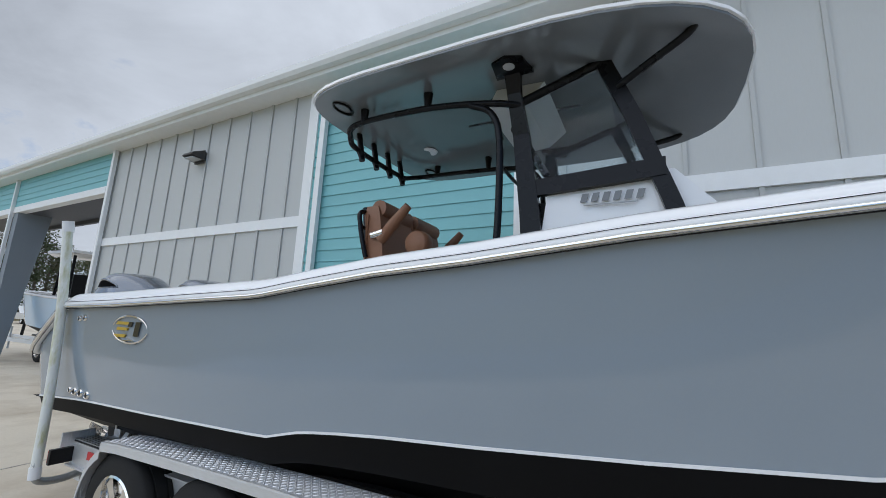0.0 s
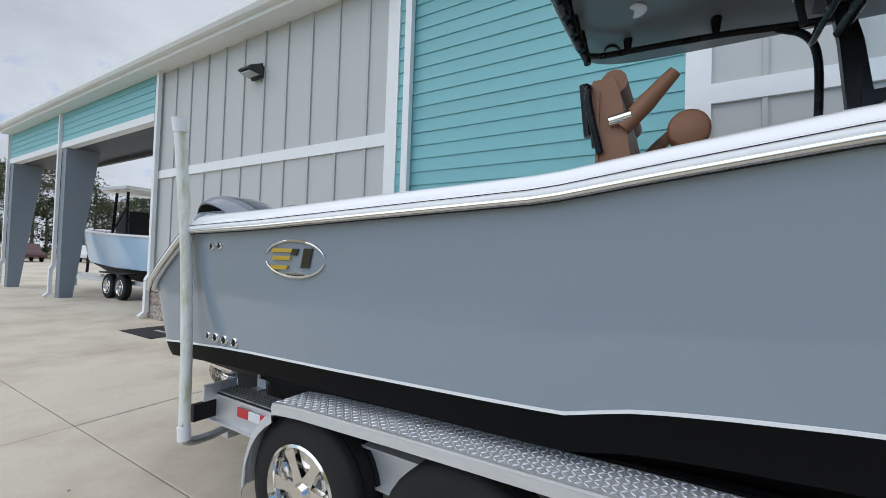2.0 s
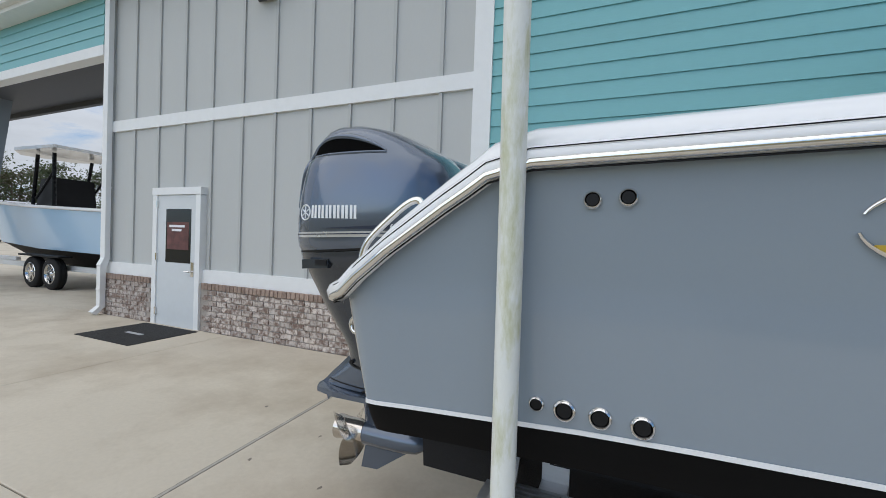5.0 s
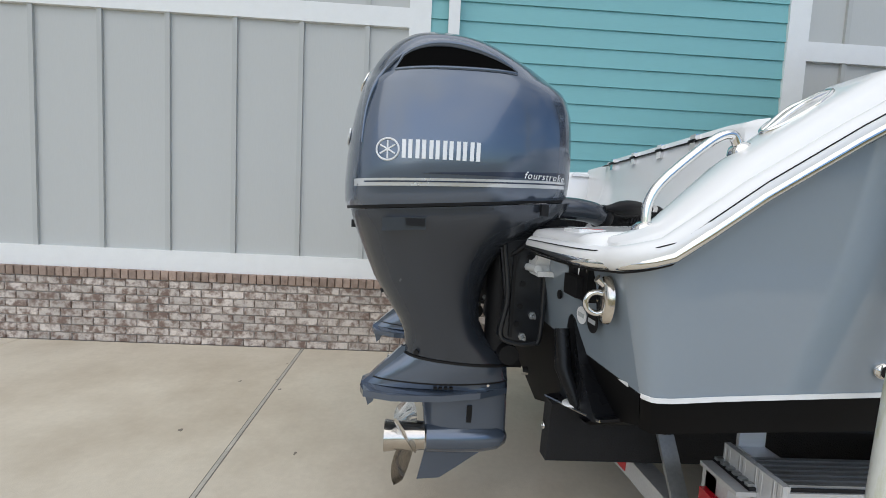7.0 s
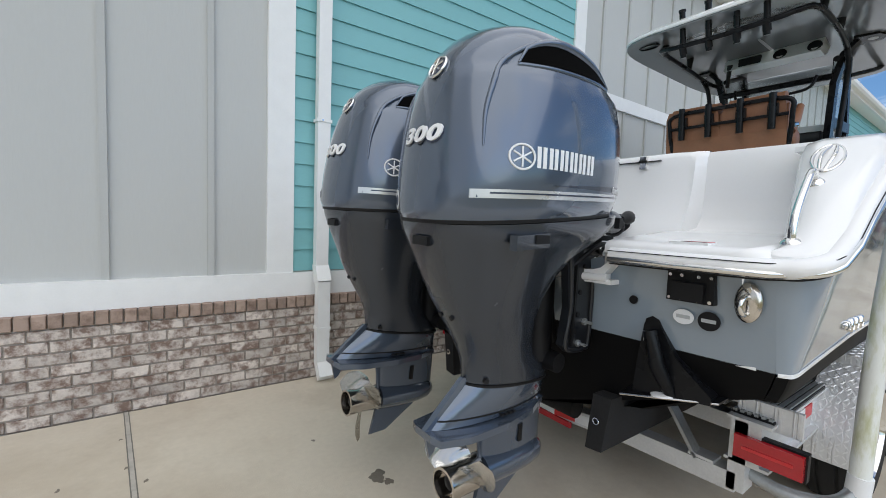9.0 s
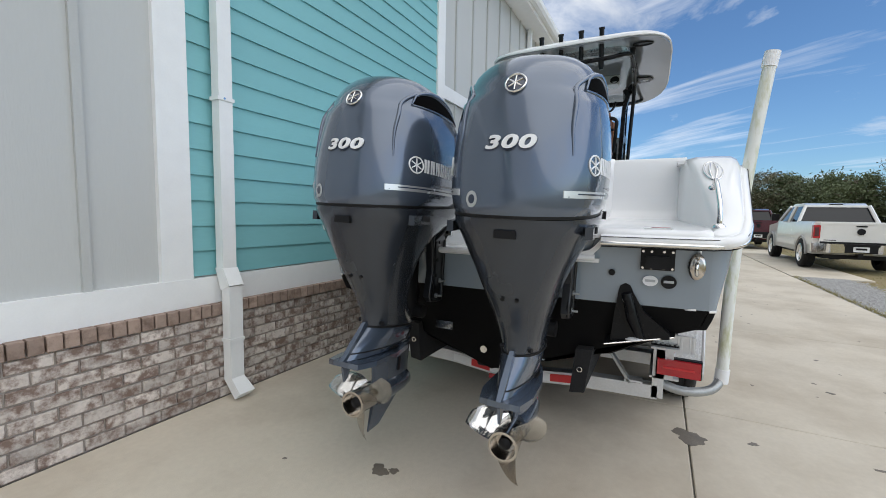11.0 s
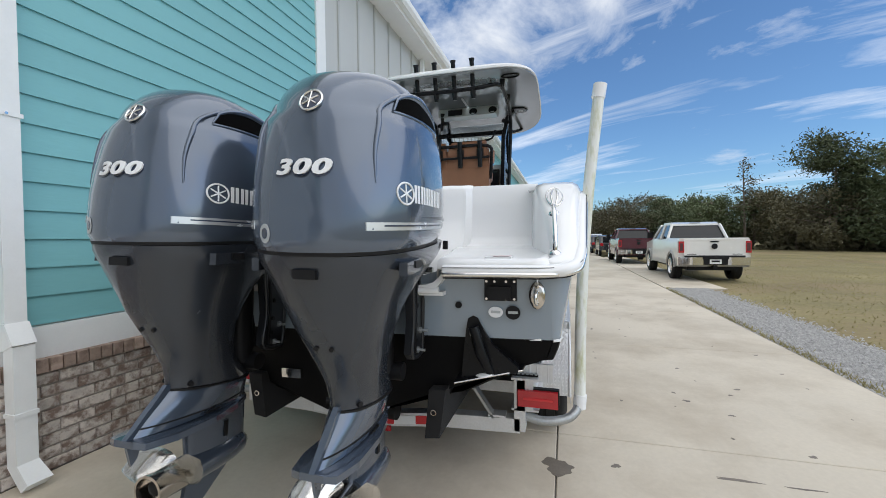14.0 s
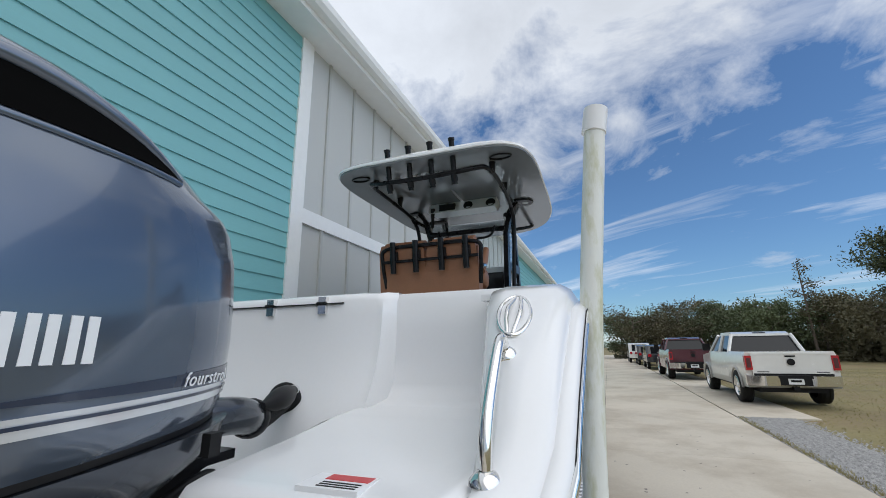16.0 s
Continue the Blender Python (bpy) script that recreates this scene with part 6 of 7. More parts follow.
for k, (dy, dz) in enumerate(((0.06, 0.0), (0.10, -0.03), (0.02, -0.04), (-0.05, -0.05))):
    part("hose", tube(spline([(0.33, MY + dy, 1.33 + dz), (0.42, MY + dy * 1.4, 1.30 + dz), (0.50, MY + dy * 1.2, 1.24 + dz), (0.58, MY + dy, 1.20)], 4), 0.013, 8), BLACKPL, br, smooth=60)
part("cable_loop", tube(spline([(0.22, MY - 0.15, 1.20), (0.33, MY - 0.19, 1.29), (0.44, MY - 0.17, 1.30), (0.50, MY - 0.1, 1.22)], 5), 0.010, 8), BLACKPL, br, smooth=60)
part("pan_block", box(0.25, MY - 0.16, 1.26, 0.42, MY + 0.16, 1.37), BLACKPL, br, "dark rigging block", bevel=0.02)
STEER = 2.5
lean = Matrix.Translation((0, 0, 1.45)) @ pose(0, 0, 0, 1.7, 0, 0) @ Matrix.Translation((0, 0, -1.45))
pivot = lean @ Matrix.Translation((0.27, 0, 0)) @ pose(0, 0, 0, 0, 0, STEER) @ Matrix.Translation((-0.27, 0, 0))
trim = Matrix.Translation((0.36, 0, 1.27)) @ pose(0, 0, 0, 0, 3.2, 0) @ Matrix.Translation((-0.36, 0, -1.27))
motor2 = copy_thing(motor, Matrix.Translation((-0.02, 0.442, 0.0)) @ pivot @ trim)
motor.matrix_basis = Matrix.Translation((0.0, -0.328, 0.0)) @ pivot


# ---------- trailer ----------
trailer = thing("boat_trailer", (0.9, 0, 0), "aluminium multi-axle boat trailer with tread plate fenders and white guide posts", "trailer")
for s in (-1, 1):
    beam = part("side_beam", box(0.80, s * 0.93 - 0.045, 0.46, 8.5, s * 0.93 + 0.045, 0.62), ALU, trailer, "aluminium side beam", bevel=0.006)
    part("beam_flange", box(0.80, s * 0.93 - 0.075, 0.62, 8.5, s * 0.93 + 0.075, 0.632), ALU, trailer)
    part("beam_flange", box(0.80, s * 0.93 - 0.075, 0.448, 8.5, s * 0.93 + 0.075, 0.46), ALU, trailer)
    for k, (x0, x1, m2) in enumerate(((1.08, 1.19, REDTAPE), (1.19, 1.30, WHITETAPE), (1.30, 1.41, REDTAPE))):
        part("reflector", box(x0, s * 0.985 - 0.003, 0.53, x1, s * 0.985 + 0.003, 0.585), m2, beam)
    stp = thing_part("step", trailer)
    for k in range(6):
        part("step_rib", box(0.84, s * 0.868 + s * 0.024 * k - 0.007, 0.640, 1.75, s * 0.868 + s * 0.024 * k + 0.007, 0.650), GALV, stp)
    part("step_plate", box(0.84, min(s * 0.855, s * 1.0), 0.632, 1.75, max(s * 0.855, s * 1.0), 0.642), BLACKPL, stp)
    # fender of tread plate with a rolled edge
    fen = thing_part("fender", trailer)
    prof = [(1.45, 0.32), (1.47, 0.47), (1.54, 0.63), (1.67, 0.745), (1.86, 0.805), (3.75, 0.845), (3.92, 0.81), (4.03, 0.70), (4.10, 0.56), (4.12, 0.38)]
    prof = [(p.x, p.z) for p in spline([(x, 0, z) for x, z in prof], 3)]
    rows = [[(x, s * 0.96, z), (x, s * 1.18, z), (x, s * 1.18, z - 0.006), (x, s * 0.96, z - 0.006)] for x, z in prof]
    part("fender_top", loft(rows), TREAD, fen, "diamond tread plate fender", smooth=40)
    run = [0.0]
    for (xa, za), (xb, zb) in zip(prof, prof[1:]):
        run.append(run[-1] + math.hypot(xb - xa, zb - za))
    lv, lf = [], []
    for i in range(int(run[-1] / 0.026)):
        for j in range(8):
            u, yy, turn = 0.013 + 0.026 * i, 0.975 + 0.026 * j, 0.79 if (i + j) % 2 else -0.79
            o = len(lv)
            for a, b, up in ((-0.014, 0, 0), (0, -0.0042, 0), (0.014, 0, 0), (0, 0.0042, 0), (-0.008, 0, 1), (0.008, 0, 1)):
                uu = u + a * math.cos(turn) - b * math.sin(turn)
                lv.append((np.interp(uu, run, [p[0] for p in prof]) - 0.9, s * (yy + a * math.sin(turn) + b * math.cos(turn)), np.interp(uu, run, [p[1] for p in prof]) + 0.0004 + 0.0034 * up))
            lf += [tuple(o + q for q in f) for f in ((0, 1, 4), (1, 2, 5), (2, 3, 5), (3, 0, 4), (1, 5, 4), (3, 4, 5))]
    me = bpy.data.meshes.new("tread_lozenges")
    me.from_pydata(lv, [], lf)
    me.materials.append(TREADBAR)
    lz = new("tread_lozenges", me)
    lz.parent = fen
    tagged(lz, "raised bright lozenges of the tread plate", "", "", "stuff")
    part("fender_edge", tube([(x, s * 1.177, z - 0.010) for x, z in prof], 0.0105, 8), ALU, fen, "bright rolled fender edge", smooth=60)
    lip = loft([[(x, s * 1.180, z), (x, s * 1.186, z), (x - 0.0, s * 1.186, z - 0.055), (x, s * 1.180, z - 0.055)] for x, z in prof])
    part("fender_lip", lip, ALU, fen, smooth=40)
    for wx in (1.84, 2.70, 3.56):
        wheel(trailer, wx, s * 1.15, 0.375, 0.372, 0.215, s, CHROME, spokes=6)
        part("axle_bracket", box(wx - 0.2, s * 0.93 - 0.05, 0.34, wx + 0.1, s * 0.93 + 0.05, 0.46), GALV, trailer, bevel=0.01)
    for bx in (1.02, 2.62, 4.2):
        sup = thing_part("bunk_bracket", trailer)
        part("upright", box(bx - 0.045, s * 0.78 - 0.006, 0.60, bx + 0.045, s * 0.78 + 0.006, 0.80), ALU, sup, "slotted aluminium bunk bracket", bevel=0.002)
        part("foot", box(bx - 0.045, min(s * 0.78, s * 0.87), 0.63, bx + 0.045, max(s * 0.78, s * 0.87), 0.642), ALU, sup)
        part("bolt", disc((bx, s * 0.787, 0.72), (0, s, 0), 0.012, 0.012, 8), CHROME, sup)
    bunk = part("bunk", prism([(s * 0.472, 0.422), (s * 0.548, 0.432), (s * 0.582, 0.672), (s * 0.497, 0.668)], 0, 0.412, 6.5), CARPET, trailer, "carpeted black bunk board", bevel=0.012)
    part("eye_bolt", ring((0.404, s * 0.522, 0.56), (-1, 0, 0), 0.013, 0.004, 16, 6), CHROME, bunk, smooth=60)
    part("outer_bunk", box(1.0, s * 0.76 - 0.03, 0.70, 6.0, s * 0.76 + 0.03, 0.78), CARPET, trailer, "carpeted black bunk board", bevel=0.01)
    part("bunk_post", loft([[(0.80, s * y, z), (0.86, s * y, z), (0.86, s * (y + 0.012), z + 0.008), (0.80, s * (y + 0.012), z + 0.008)] for y, z in ((0.745, 0.385), (0.60, 0.60))]), GALV, trailer, "slanting aluminium bunk bracket")
    part("bracket_foot", box(0.80, min(s * 0.72, s * 0.82), 0.398, 0.88, max(s * 0.72, s * 0.82), 0.41), ALU, trailer)
    part("rear_bracket", box(0.80, s * 0.90 - 0.03, 0.33, 0.90, s * 0.90 + 0.03, 0.62), ALU, trailer, "aluminium corner bracket", bevel=0.004)
    lamp2 = thing_part("tail_light", trailer)
    part("housing", box(0.802, min(s * 0.885, s * 1.115), 0.475, 0.835, max(s * 0.885, s * 1.115), 0.580), BLACKPL, lamp2, bevel=0.008)
    part("lens", box(0.778, min(s * 0.892, s * 1.108), 0.483, 0.804, max(s * 0.892, s * 1.108), 0.572), REDLENS, lamp2, "red tail light lens", bevel=0.01)
    part("lens_strip", box(0.774, min(s * 0.92, s * 1.08), 0.522, 0.780, max(s * 0.92, s * 1.08), 0.534), REDTAPE, lamp2)
    # guide post on a bent galvanised arm
    arm = part("guide_arm", tube(spline([(0.88, s * 0.90, 0.40), (0.87, s * 1.03, 0.375), (0.90, s * 1.17, 0.40), (0.95, s * 1.225, 0.48), (0.95, s * 1.23, 0.62)], 5), 0.026, 10), GALV, trailer, "bent galvanised guide arm", smooth=60)
    g = thing_part("guide_post", trailer)
    part("post_tube", tube(spline([(0.95, s * 1.225, 0.455), (0.95, s * 1.235, 1.0), (0.955, s * 1.27, 1.6), (0.965, s * 1.335, 2.215)], 4), 0.031, 16), PVC, g, "white plastic pipe stained with green algae", smooth=60)
    part("post_cap", tube([(0.9645, s * 1.330, 2.19), (0.966, s * 1.343, 2.268)], 0.0365, 16), DECALWHITE, g, "white pipe cap", smooth=50)
    part("post_collar", tube([(0.95, s * 1.223, 0.44), (0.95, s * 1.228, 0.52)], 0.036, 16), DECALWHITE, g, smooth=50)
    rf = part("rear_fender_plate", box(0.86, min(s * 0.87, s * 1.08), 0.60, 0.88, max(s * 0.87, s * 1.08), 0.70), TREAD, trailer, "tread plate end panel")
# rear cross member in a shallow V with striped tape
V = [(-0.90, 0.36), (-0.45, 0.345), (0.0, 0.30), (0.45, 0.345), (0.90, 0.36)]
part("rear_cross_member", loft([[(0.80, y, z - 0.04), (0.88, y, z - 0.04), (0.88, y, z + 0.04), (0.80, y, z + 0.04)] for y, z in V]), ALU, trailer, "aluminium rear cross member", bevel=0.004)
for k, y0 in enumerate(np.arange(-0.42, 0.42, 0.14)):
    zz = lambda y: lerp(V, y)
    part("tape", loft([[(0.796, y, zz(y) - 0.025), (0.7985, y, zz(y) - 0.025), (0.7985, y, zz(y) + 0.025), (0.796, y, zz(y) + 0.025)] for y in (y0, y0 + 0.139)]), REDTAPE if k % 2 == 0 else WHITETAPE, trailer)
part("centre_marker", box(0.785, -0.12, 0.245, 0.80, 0.14, 0.275), REDLENS, trailer, "red centre marker lamps")
for cx in (1.3, 2.3, 3.1, 4.2, 6.2):
    part("cross_member", box(cx, -0.92, 0.36, cx + 0.09, 0.92, 0.44), ALU, trailer, bevel=0.005)
for wx in (1.84, 2.70, 3.56):
    part("axle", tube([(wx, -1.05, 0.375), (wx, 1.05, 0.375)], 0.04, 10), GALV, trailer, smooth=50)
part("keel_roller", tube([(0.74, -0.19, 0.40), (0.74, 0.19, 0.40)], 0.055, 14), RUBBER, trailer, "black keel roller", smooth=50)
part("tongue", box(8.3, -0.06, 0.44, 10.4, 0.06, 0.56), ALU, trailer, bevel=0.005)
for s in (-1, 1):
    part("tongue_arm", loft([[(8.45, s * 0.93 - 0.04, 0.47), (8.45, s * 0.93 + 0.04, 0.47), (8.45, s * 0.93 + 0.04, 0.60), (8.45, s * 0.93 - 0.04, 0.60)], [(9.6, s * 0.08 - 0.04, 0.47), (9.6, s * 0.08 + 0.04, 0.47), (9.6, s * 0.08 + 0.04, 0.60), (9.6, s * 0.08 - 0.04, 0.60)]]), ALU, trailer)
part("jack", tube([(9.9, 0.1, 0.0), (9.9, 0.1, 0.9)], 0.035, 10), GALV, trailer, smooth=50)
part("winch_post", tube([(9.25, 0, 0.5), (9.15, 0, 1.55)], 0.05, 8), ALU, trailer)


# ---------- trucks, second boat, trees ----------
pickup(13.1, -5.62, CARWHITE, CARSILVER, "white crew-cab pickup truck with silver lower body parked on the pad", BLACKPL)
pickup(22.0, -4.9, CARMAROON, CARMAROON, "dark maroon pickup truck parked on the pad", BLACKPL)
small_car(31.5, -4.6, CARDARK, "dark parked car in the row by the drive")
small_car(37.5, -4.4, CARDARK, "dark parked car in the row by the drive")
small_car(43.0, -4.0, CARWHITE, "white parked car at the end of the drive", 1.8)

# trees behind the grass field to the east and south-east
rt = random.Random(4)
for k in range(40):
    f = k / 39
    ang = radians(-2 - 50 * f)
    dist = 62 - 16 * f + rt.uniform(-5, 8)
    tx, ty = dist * math.cos(ang), dist * math.sin(ang) - 1
    tree(tx, ty, rt.uniform(4.6, 7.4) * (1 - 0.25 * f), rt.uniform(2.6, 3.8), LEAF if rt.random() < 0.55 else LEAF2, 0.17, False, 100 + k, 1700, 0.33)
tree(43.7, -24.2, 10.8, 2.8, LEAF, 0.2, True, 7, 2600, 0.33)
tree(49.3, -19.6, 10.0, 1.3, LEAF2, 0.15, True, 8, 300, 0.26)
tree(41.0, -27.0, 9.5, 2.8, LEAF, 0.2, True, 9, 2200, 0.32)
tree(40.0, -28.5, 8.5, 3.0, LEAF, 0.2, False, 10, 2200, 0.32)
# brush along the foot of the tree line
uv, uf = [], []
for k in range(9000):
    ang = radians(-1 - 53 * rt.random())
    dist = 62 + 16 * (math.degrees(ang) + 1) / 53 + rt.uniform(-4, 5)
    c = Vector((dist * math.cos(ang), dist * math.sin(ang) - 1, 1.9 * rt.random() ** 1.5 * (0.55 + 0.45 * math.sin(ang * 55)) - 0.03))
    d1 = Vector((rt.gauss(0, 1), rt.gauss(0, 1), rt.gauss(0, 0.8))).normalized() * rt.uniform(0.15, 0.4)
    d2 = Vector((rt.gauss(0, 1), rt.gauss(0, 1), rt.gauss(0, 1))).normalized() * rt.uniform(0.1, 0.3)
    i = len(uv)
    uv += [c - d1, c + d2, c + d1, c - d2]
    uf.append((i, i + 1, i + 2, i + 3))
me = bpy.data.meshes.new("brush")
me.from_pydata(uv, [], uf)
me.materials.append(LEAF2)
tagged(new("brush", me), "low olive brush along the foot of the trees", "brush", "", "stuff")
# trees seen through the open bays to the west
for k in range(34):
    f = k / 33
    tx, ty = -64 - 6 * rt.random(), 4 + 56 * f
    tree(tx, ty, rt.uniform(7, 13), rt.uniform(2.2, 3.4), LEAF if rt.random() < 0.7 else LEAF2, 0.2, k % 3 == 0, 300 + k, 900, 0.38)

# rows of far vehicles to the west
for k in range(5):
    small_car(-52 + 0.5 * k, 10 + 4.2 * k, (CARMAROON, CARWHITE, CARDARK, CARSILVER, CARWHITE)[k], "parked car far off beyond the open bays", 1.7)

# second boat on its trailer inside the bay
b2 = thing("moored_boat", (-11, 4.0, 0), "light blue and white boat with black hardtop frame on a trailer", "boat")
YB, HB = 4.05, 1.15
def half(x):
    return lerp([(-16.4, 0.04), (-16.0, 0.35), (-15.2, 0.75), (-14, 1.05), (-11.5, HB), (-7.6, HB)], x)
xs_b = [-16.4, -16.2, -16.0, -15.6, -15.2, -14.6, -14, -13, -12, -11, -10, -9, -7.6]
for s in (-1, 1):
    part("hull_side", loft_open([[(x + (0.5 * (1 - f) * max(0, (-14 - x) / 2.4)), YB + s * half(x) * (0.80 + 0.20 * f), lerp([(-16.4, 1.35), (-15, 1.08), (-12, 0.92), (-7, 0.86)], x) * (1 - f) + lerp([(-16.4, 2.2), (-12, 1.95), (-7, 1.78)], x) * f) for f in (0, 0.3, 0.6, 1)] for x in xs_b]), BOATBLUE, b2, "light blue topsides", smooth=40)
    part("rub_rail", tube([(x, YB + s * half(x), lerp([(-16.4, 2.2), (-12, 1.95), (-7, 1.78)], x)) for x in xs_b], 0.04, 8), GELWHITE, b2, "white rub rail", smooth=60)
    part("hull_bottom", loft_open([[(x + 0.5 * max(0, (-14 - x) / 2.4), YB + s * half(x) * 0.80, lerp([(-16.4, 1.35), (-15, 1.08), (-12, 0.92), (-7, 0.86)], x)), (x + 0.9 * max(0, (-14 - x) / 2.4), YB, lerp([(-16.4, 1.0), (-15, 0.55), (-12, 0.4), (-7, 0.4)], x))] for x in xs_b]), BOTTOM, b2, "dark bottom paint", smooth=40)
    for x0, x1 in ((-13.30, -12.90), (-12.20, -12.10)):
        part("hardtop_leg", tube([(x0, YB + s * 0.55, 1.6), (x1, YB + s * 0.6, 3.35)], 0.045, 8), BLACKGL, b2, smooth=50)
    part("brace", tube([(-13.00, YB + s * 0.58, 2.2), (-12.15, YB + s * 0.58, 2.9)], 0.03, 8), BLACKGL, b2, smooth=50)
part("deck", loft_open([[(x, YB - half(x), lerp([(-16.4, 2.22), (-12, 1.97), (-7, 1.80)], x)), (x, YB + half(x), lerp([(-16.4, 2.22), (-12, 1.97), (-7, 1.80)], x))] for x in xs_b]), GELWHITE, b2)
part("console", loft([[(-13.40, YB - 0.45, 1.8), (-12.30, YB - 0.45, 1.8), (-12.30, YB + 0.45, 1.8), (-13.40, YB + 0.45, 1.8)], [(-13.15, YB - 0.42, 2.75), (-12.40, YB - 0.42, 2.75), (-12.40, YB + 0.42, 2.75), (-13.15, YB + 0.42, 2.75)]]), BLACKPL, b2, "dark console and seats", bevel=0.04)
part("hardtop", loft([[(-13.80, YB - 0.6, 3.42), (-13.80, YB + 0.6, 3.42), (-13.80, YB + 0.6, 3.38), (-13.80, YB - 0.6, 3.38)], [(-13.20, YB - 0.95, 3.48), (-13.20, YB + 0.95, 3.48), (-13.20, YB + 0.95, 3.40), (-13.20, YB - 0.95, 3.40)], [(-11.30, YB - 0.95, 3.44), (-11.30, YB + 0.95, 3.44), (-11.30, YB + 0.95, 3.36), (-11.30, YB - 0.95, 3.36)]]), GELWHITE, b2, "pale hardtop", bevel=0.03)
t2 = thing("boat_trailer", (-11, 4.0, 0), "dark tandem-axle boat trailer under the light blue boat", "trailer")
for s in (-1, 1):
    part("side_beam", box(-15.6, YB + s * 0.85 - 0.05, 0.44, -7.6, YB + s * 0.85 + 0.05, 0.56), ALU, t2)
    part("fender", box(-12.25, YB + s * 1.07 - 0.13, 0.76, -10.45, YB + s * 1.07 + 0.13, 0.80), BLACKPL, t2, bevel=0.015)
    for wx in (-11.78, -10.92):
        wheel(t2, wx, YB + s * 1.16, 0.37, 0.37, 0.2, s, CHROME, spokes=6)
part("tongue", box(-18.2, YB - 0.05, 0.44, -15.4, YB + 0.05, 0.54), ALU, t2)
part("jack", tube([(-17.6, YB - 0.1, 0), (-17.6, YB - 0.1, 0.85)], 0.035, 8), GALV, t2)
part("winch_post", tube([(-16.9, YB, 0.5), (-16.75, YB, 1.5)], 0.05, 8), BLACKPL, t2)

# grass tufts beside the drive
gv, gf = [], []
rg = random.Random(11)
for k in range(26000):
    gx, gy = (rg.uniform(2, 34), -rg.uniform(4.8, 20)) if k > 1800 else (rg.uniform(2, 11.2), -3.83 - abs(rg.gauss(0, 0.06)))
    if 11.2 < gx < 30 and gy > -5.4:
        continue
    hgt = rg.uniform(0.015, 0.045) + (0.02 if gy > -4.2 else 0)
    a = rg.uniform(0, math.tau)
    dx, dy = 0.009 * math.cos(a), 0.012 * math.sin(a)
    i = len(gv)
    gv += [(gx - dx, gy - dy, -0.03), (gx + dx, gy + dy, -0.03), (gx + rg.uniform(-.04, .04), gy + rg.uniform(-.04, .04), -0.03 + hgt)]
    gf.append((i, i + 1, i + 2))
me = bpy.data.meshes.new("grass")
me.from_pydata(gv, [], gf)
me.materials.append(BLADES)
tagged(new("grass", me), "short dry grass blades in the field", "grass", "", "stuff")
# loose stones on the gravel strip
gv, gf = [], []
for k in range(14000):
    gx, gy, r = rg.uniform(2.0, 11.2), -rg.uniform(3.86, 4.8) - max(0, rg.gauss(0, 0.16)), rg.uniform(0.010, 0.030)
    i = len(gv)
    gv += [(gx + r * rg.uniform(0.6, 1.2), gy, -0.012), (gx - r * 0.5, gy + r * 0.9, -0.012), (gx - r * 0.5, gy - r * 0.9, -0.012), (gx + rg.uniform(-.3, .3) * r, gy + rg.uniform(-.3, .3) * r, -0.012 + r * rg.uniform(0.5, 1.1))]
    gf += [(i, i + 1, i + 3), (i + 1, i + 2, i + 3), (i + 2, i, i + 3)]
me = bpy.data.meshes.new("gravel_stones")
me.from_pydata(gv, [], gf)
me.materials.append(STONE)
tagged(new("gravel_stones", me), "loose grey crushed stones of the gravel strip", "gravel", "", "stuff")

# wet stains and specks on the concrete
STAIN = mat("damp_stain", (0.17, 0.145, 0.115), 0.55, vary=0.3)
def stain(x, y, r, sx, sy, seed, name="stain"):
    rs = random.Random(seed)
    ph = [rs.uniform(0, math.tau) for _ in range(4)]
    pts = []
    for k in range(26):
        a = k * math.tau / 26
        q = r * (1 + 0.22 * math.sin(2 * a + ph[0]) + 0.16 * math.sin(3 * a + ph[1]) + 0.12 * math.sin(7 * a + ph[2]))
        pts.append((x + q * sx * math.cos(a), y + q * sy * math.sin(a)))
    bm = loft([[(px, py, 0.0) for px, py in pts], [(px, py, 0.0012) for px, py in pts]])
    return part(name, bm, STAIN, pav, "small dark damp stain")


stain(1.10, -1.10, 0.075, 1.1, 1.3, 1)
stain(-0.13, 0.40, 0.045, 1.0, 1.1, 2)
stain(-0.10, 0.33, 0.02, 1.0, 1.6, 3)
stain(1.22, -2.10, 0.022, 0.5, 6.0, 4)
stain(1.215, -2.42, 0.016, 0.5, 5.0, 5)
for sx, sy, sr in ((1.20, -1.444, 0.022), (2.44, -2.147, 0.022), (2.85, -2.665, 0.02), (1.63, -2.657, 0.018), (2.2, -2.4, 0.016), (3.4, -2.3, 0.018)):
    stain(sx, sy, sr, 1.0, 1.2, int(sx * 100), "speck")
for k in range(40):
    stain(rg.uniform(0.0, 9), rg.uniform(-3.6, -1.2), rg.uniform(0.006, 0.02), 1, 1, 20 + k, "speck")
for k in range(10):
    stain(rg.uniform(-1.8, 0.6), rg.uniform(-0.6, 1.6), rg.uniform(0.004, 0.012), 1, 1.5, 70 + k, "speck")

# filled expansion joint running out from the wall
FILLER = mat("joint_sealant", (0.44, 0.41, 0.36), 0.8, vary=0.25, scale=6, fine=40)
for nm, hw, z, m in (("joint_edge", 0.016, 0.0010, JOINT), ("joint_seal", 0.010, 0.0022, FILLER)):
    part(nm, loft([[(-1.050 - hw, -1.085, zz), (-1.050 + hw, -1.085, zz), (-1.250 + hw, 1.93, zz), (-1.250 - hw, 1.93, zz)] for zz in (-0.01, z)]), m, pav, "pale sealed expansion joint")

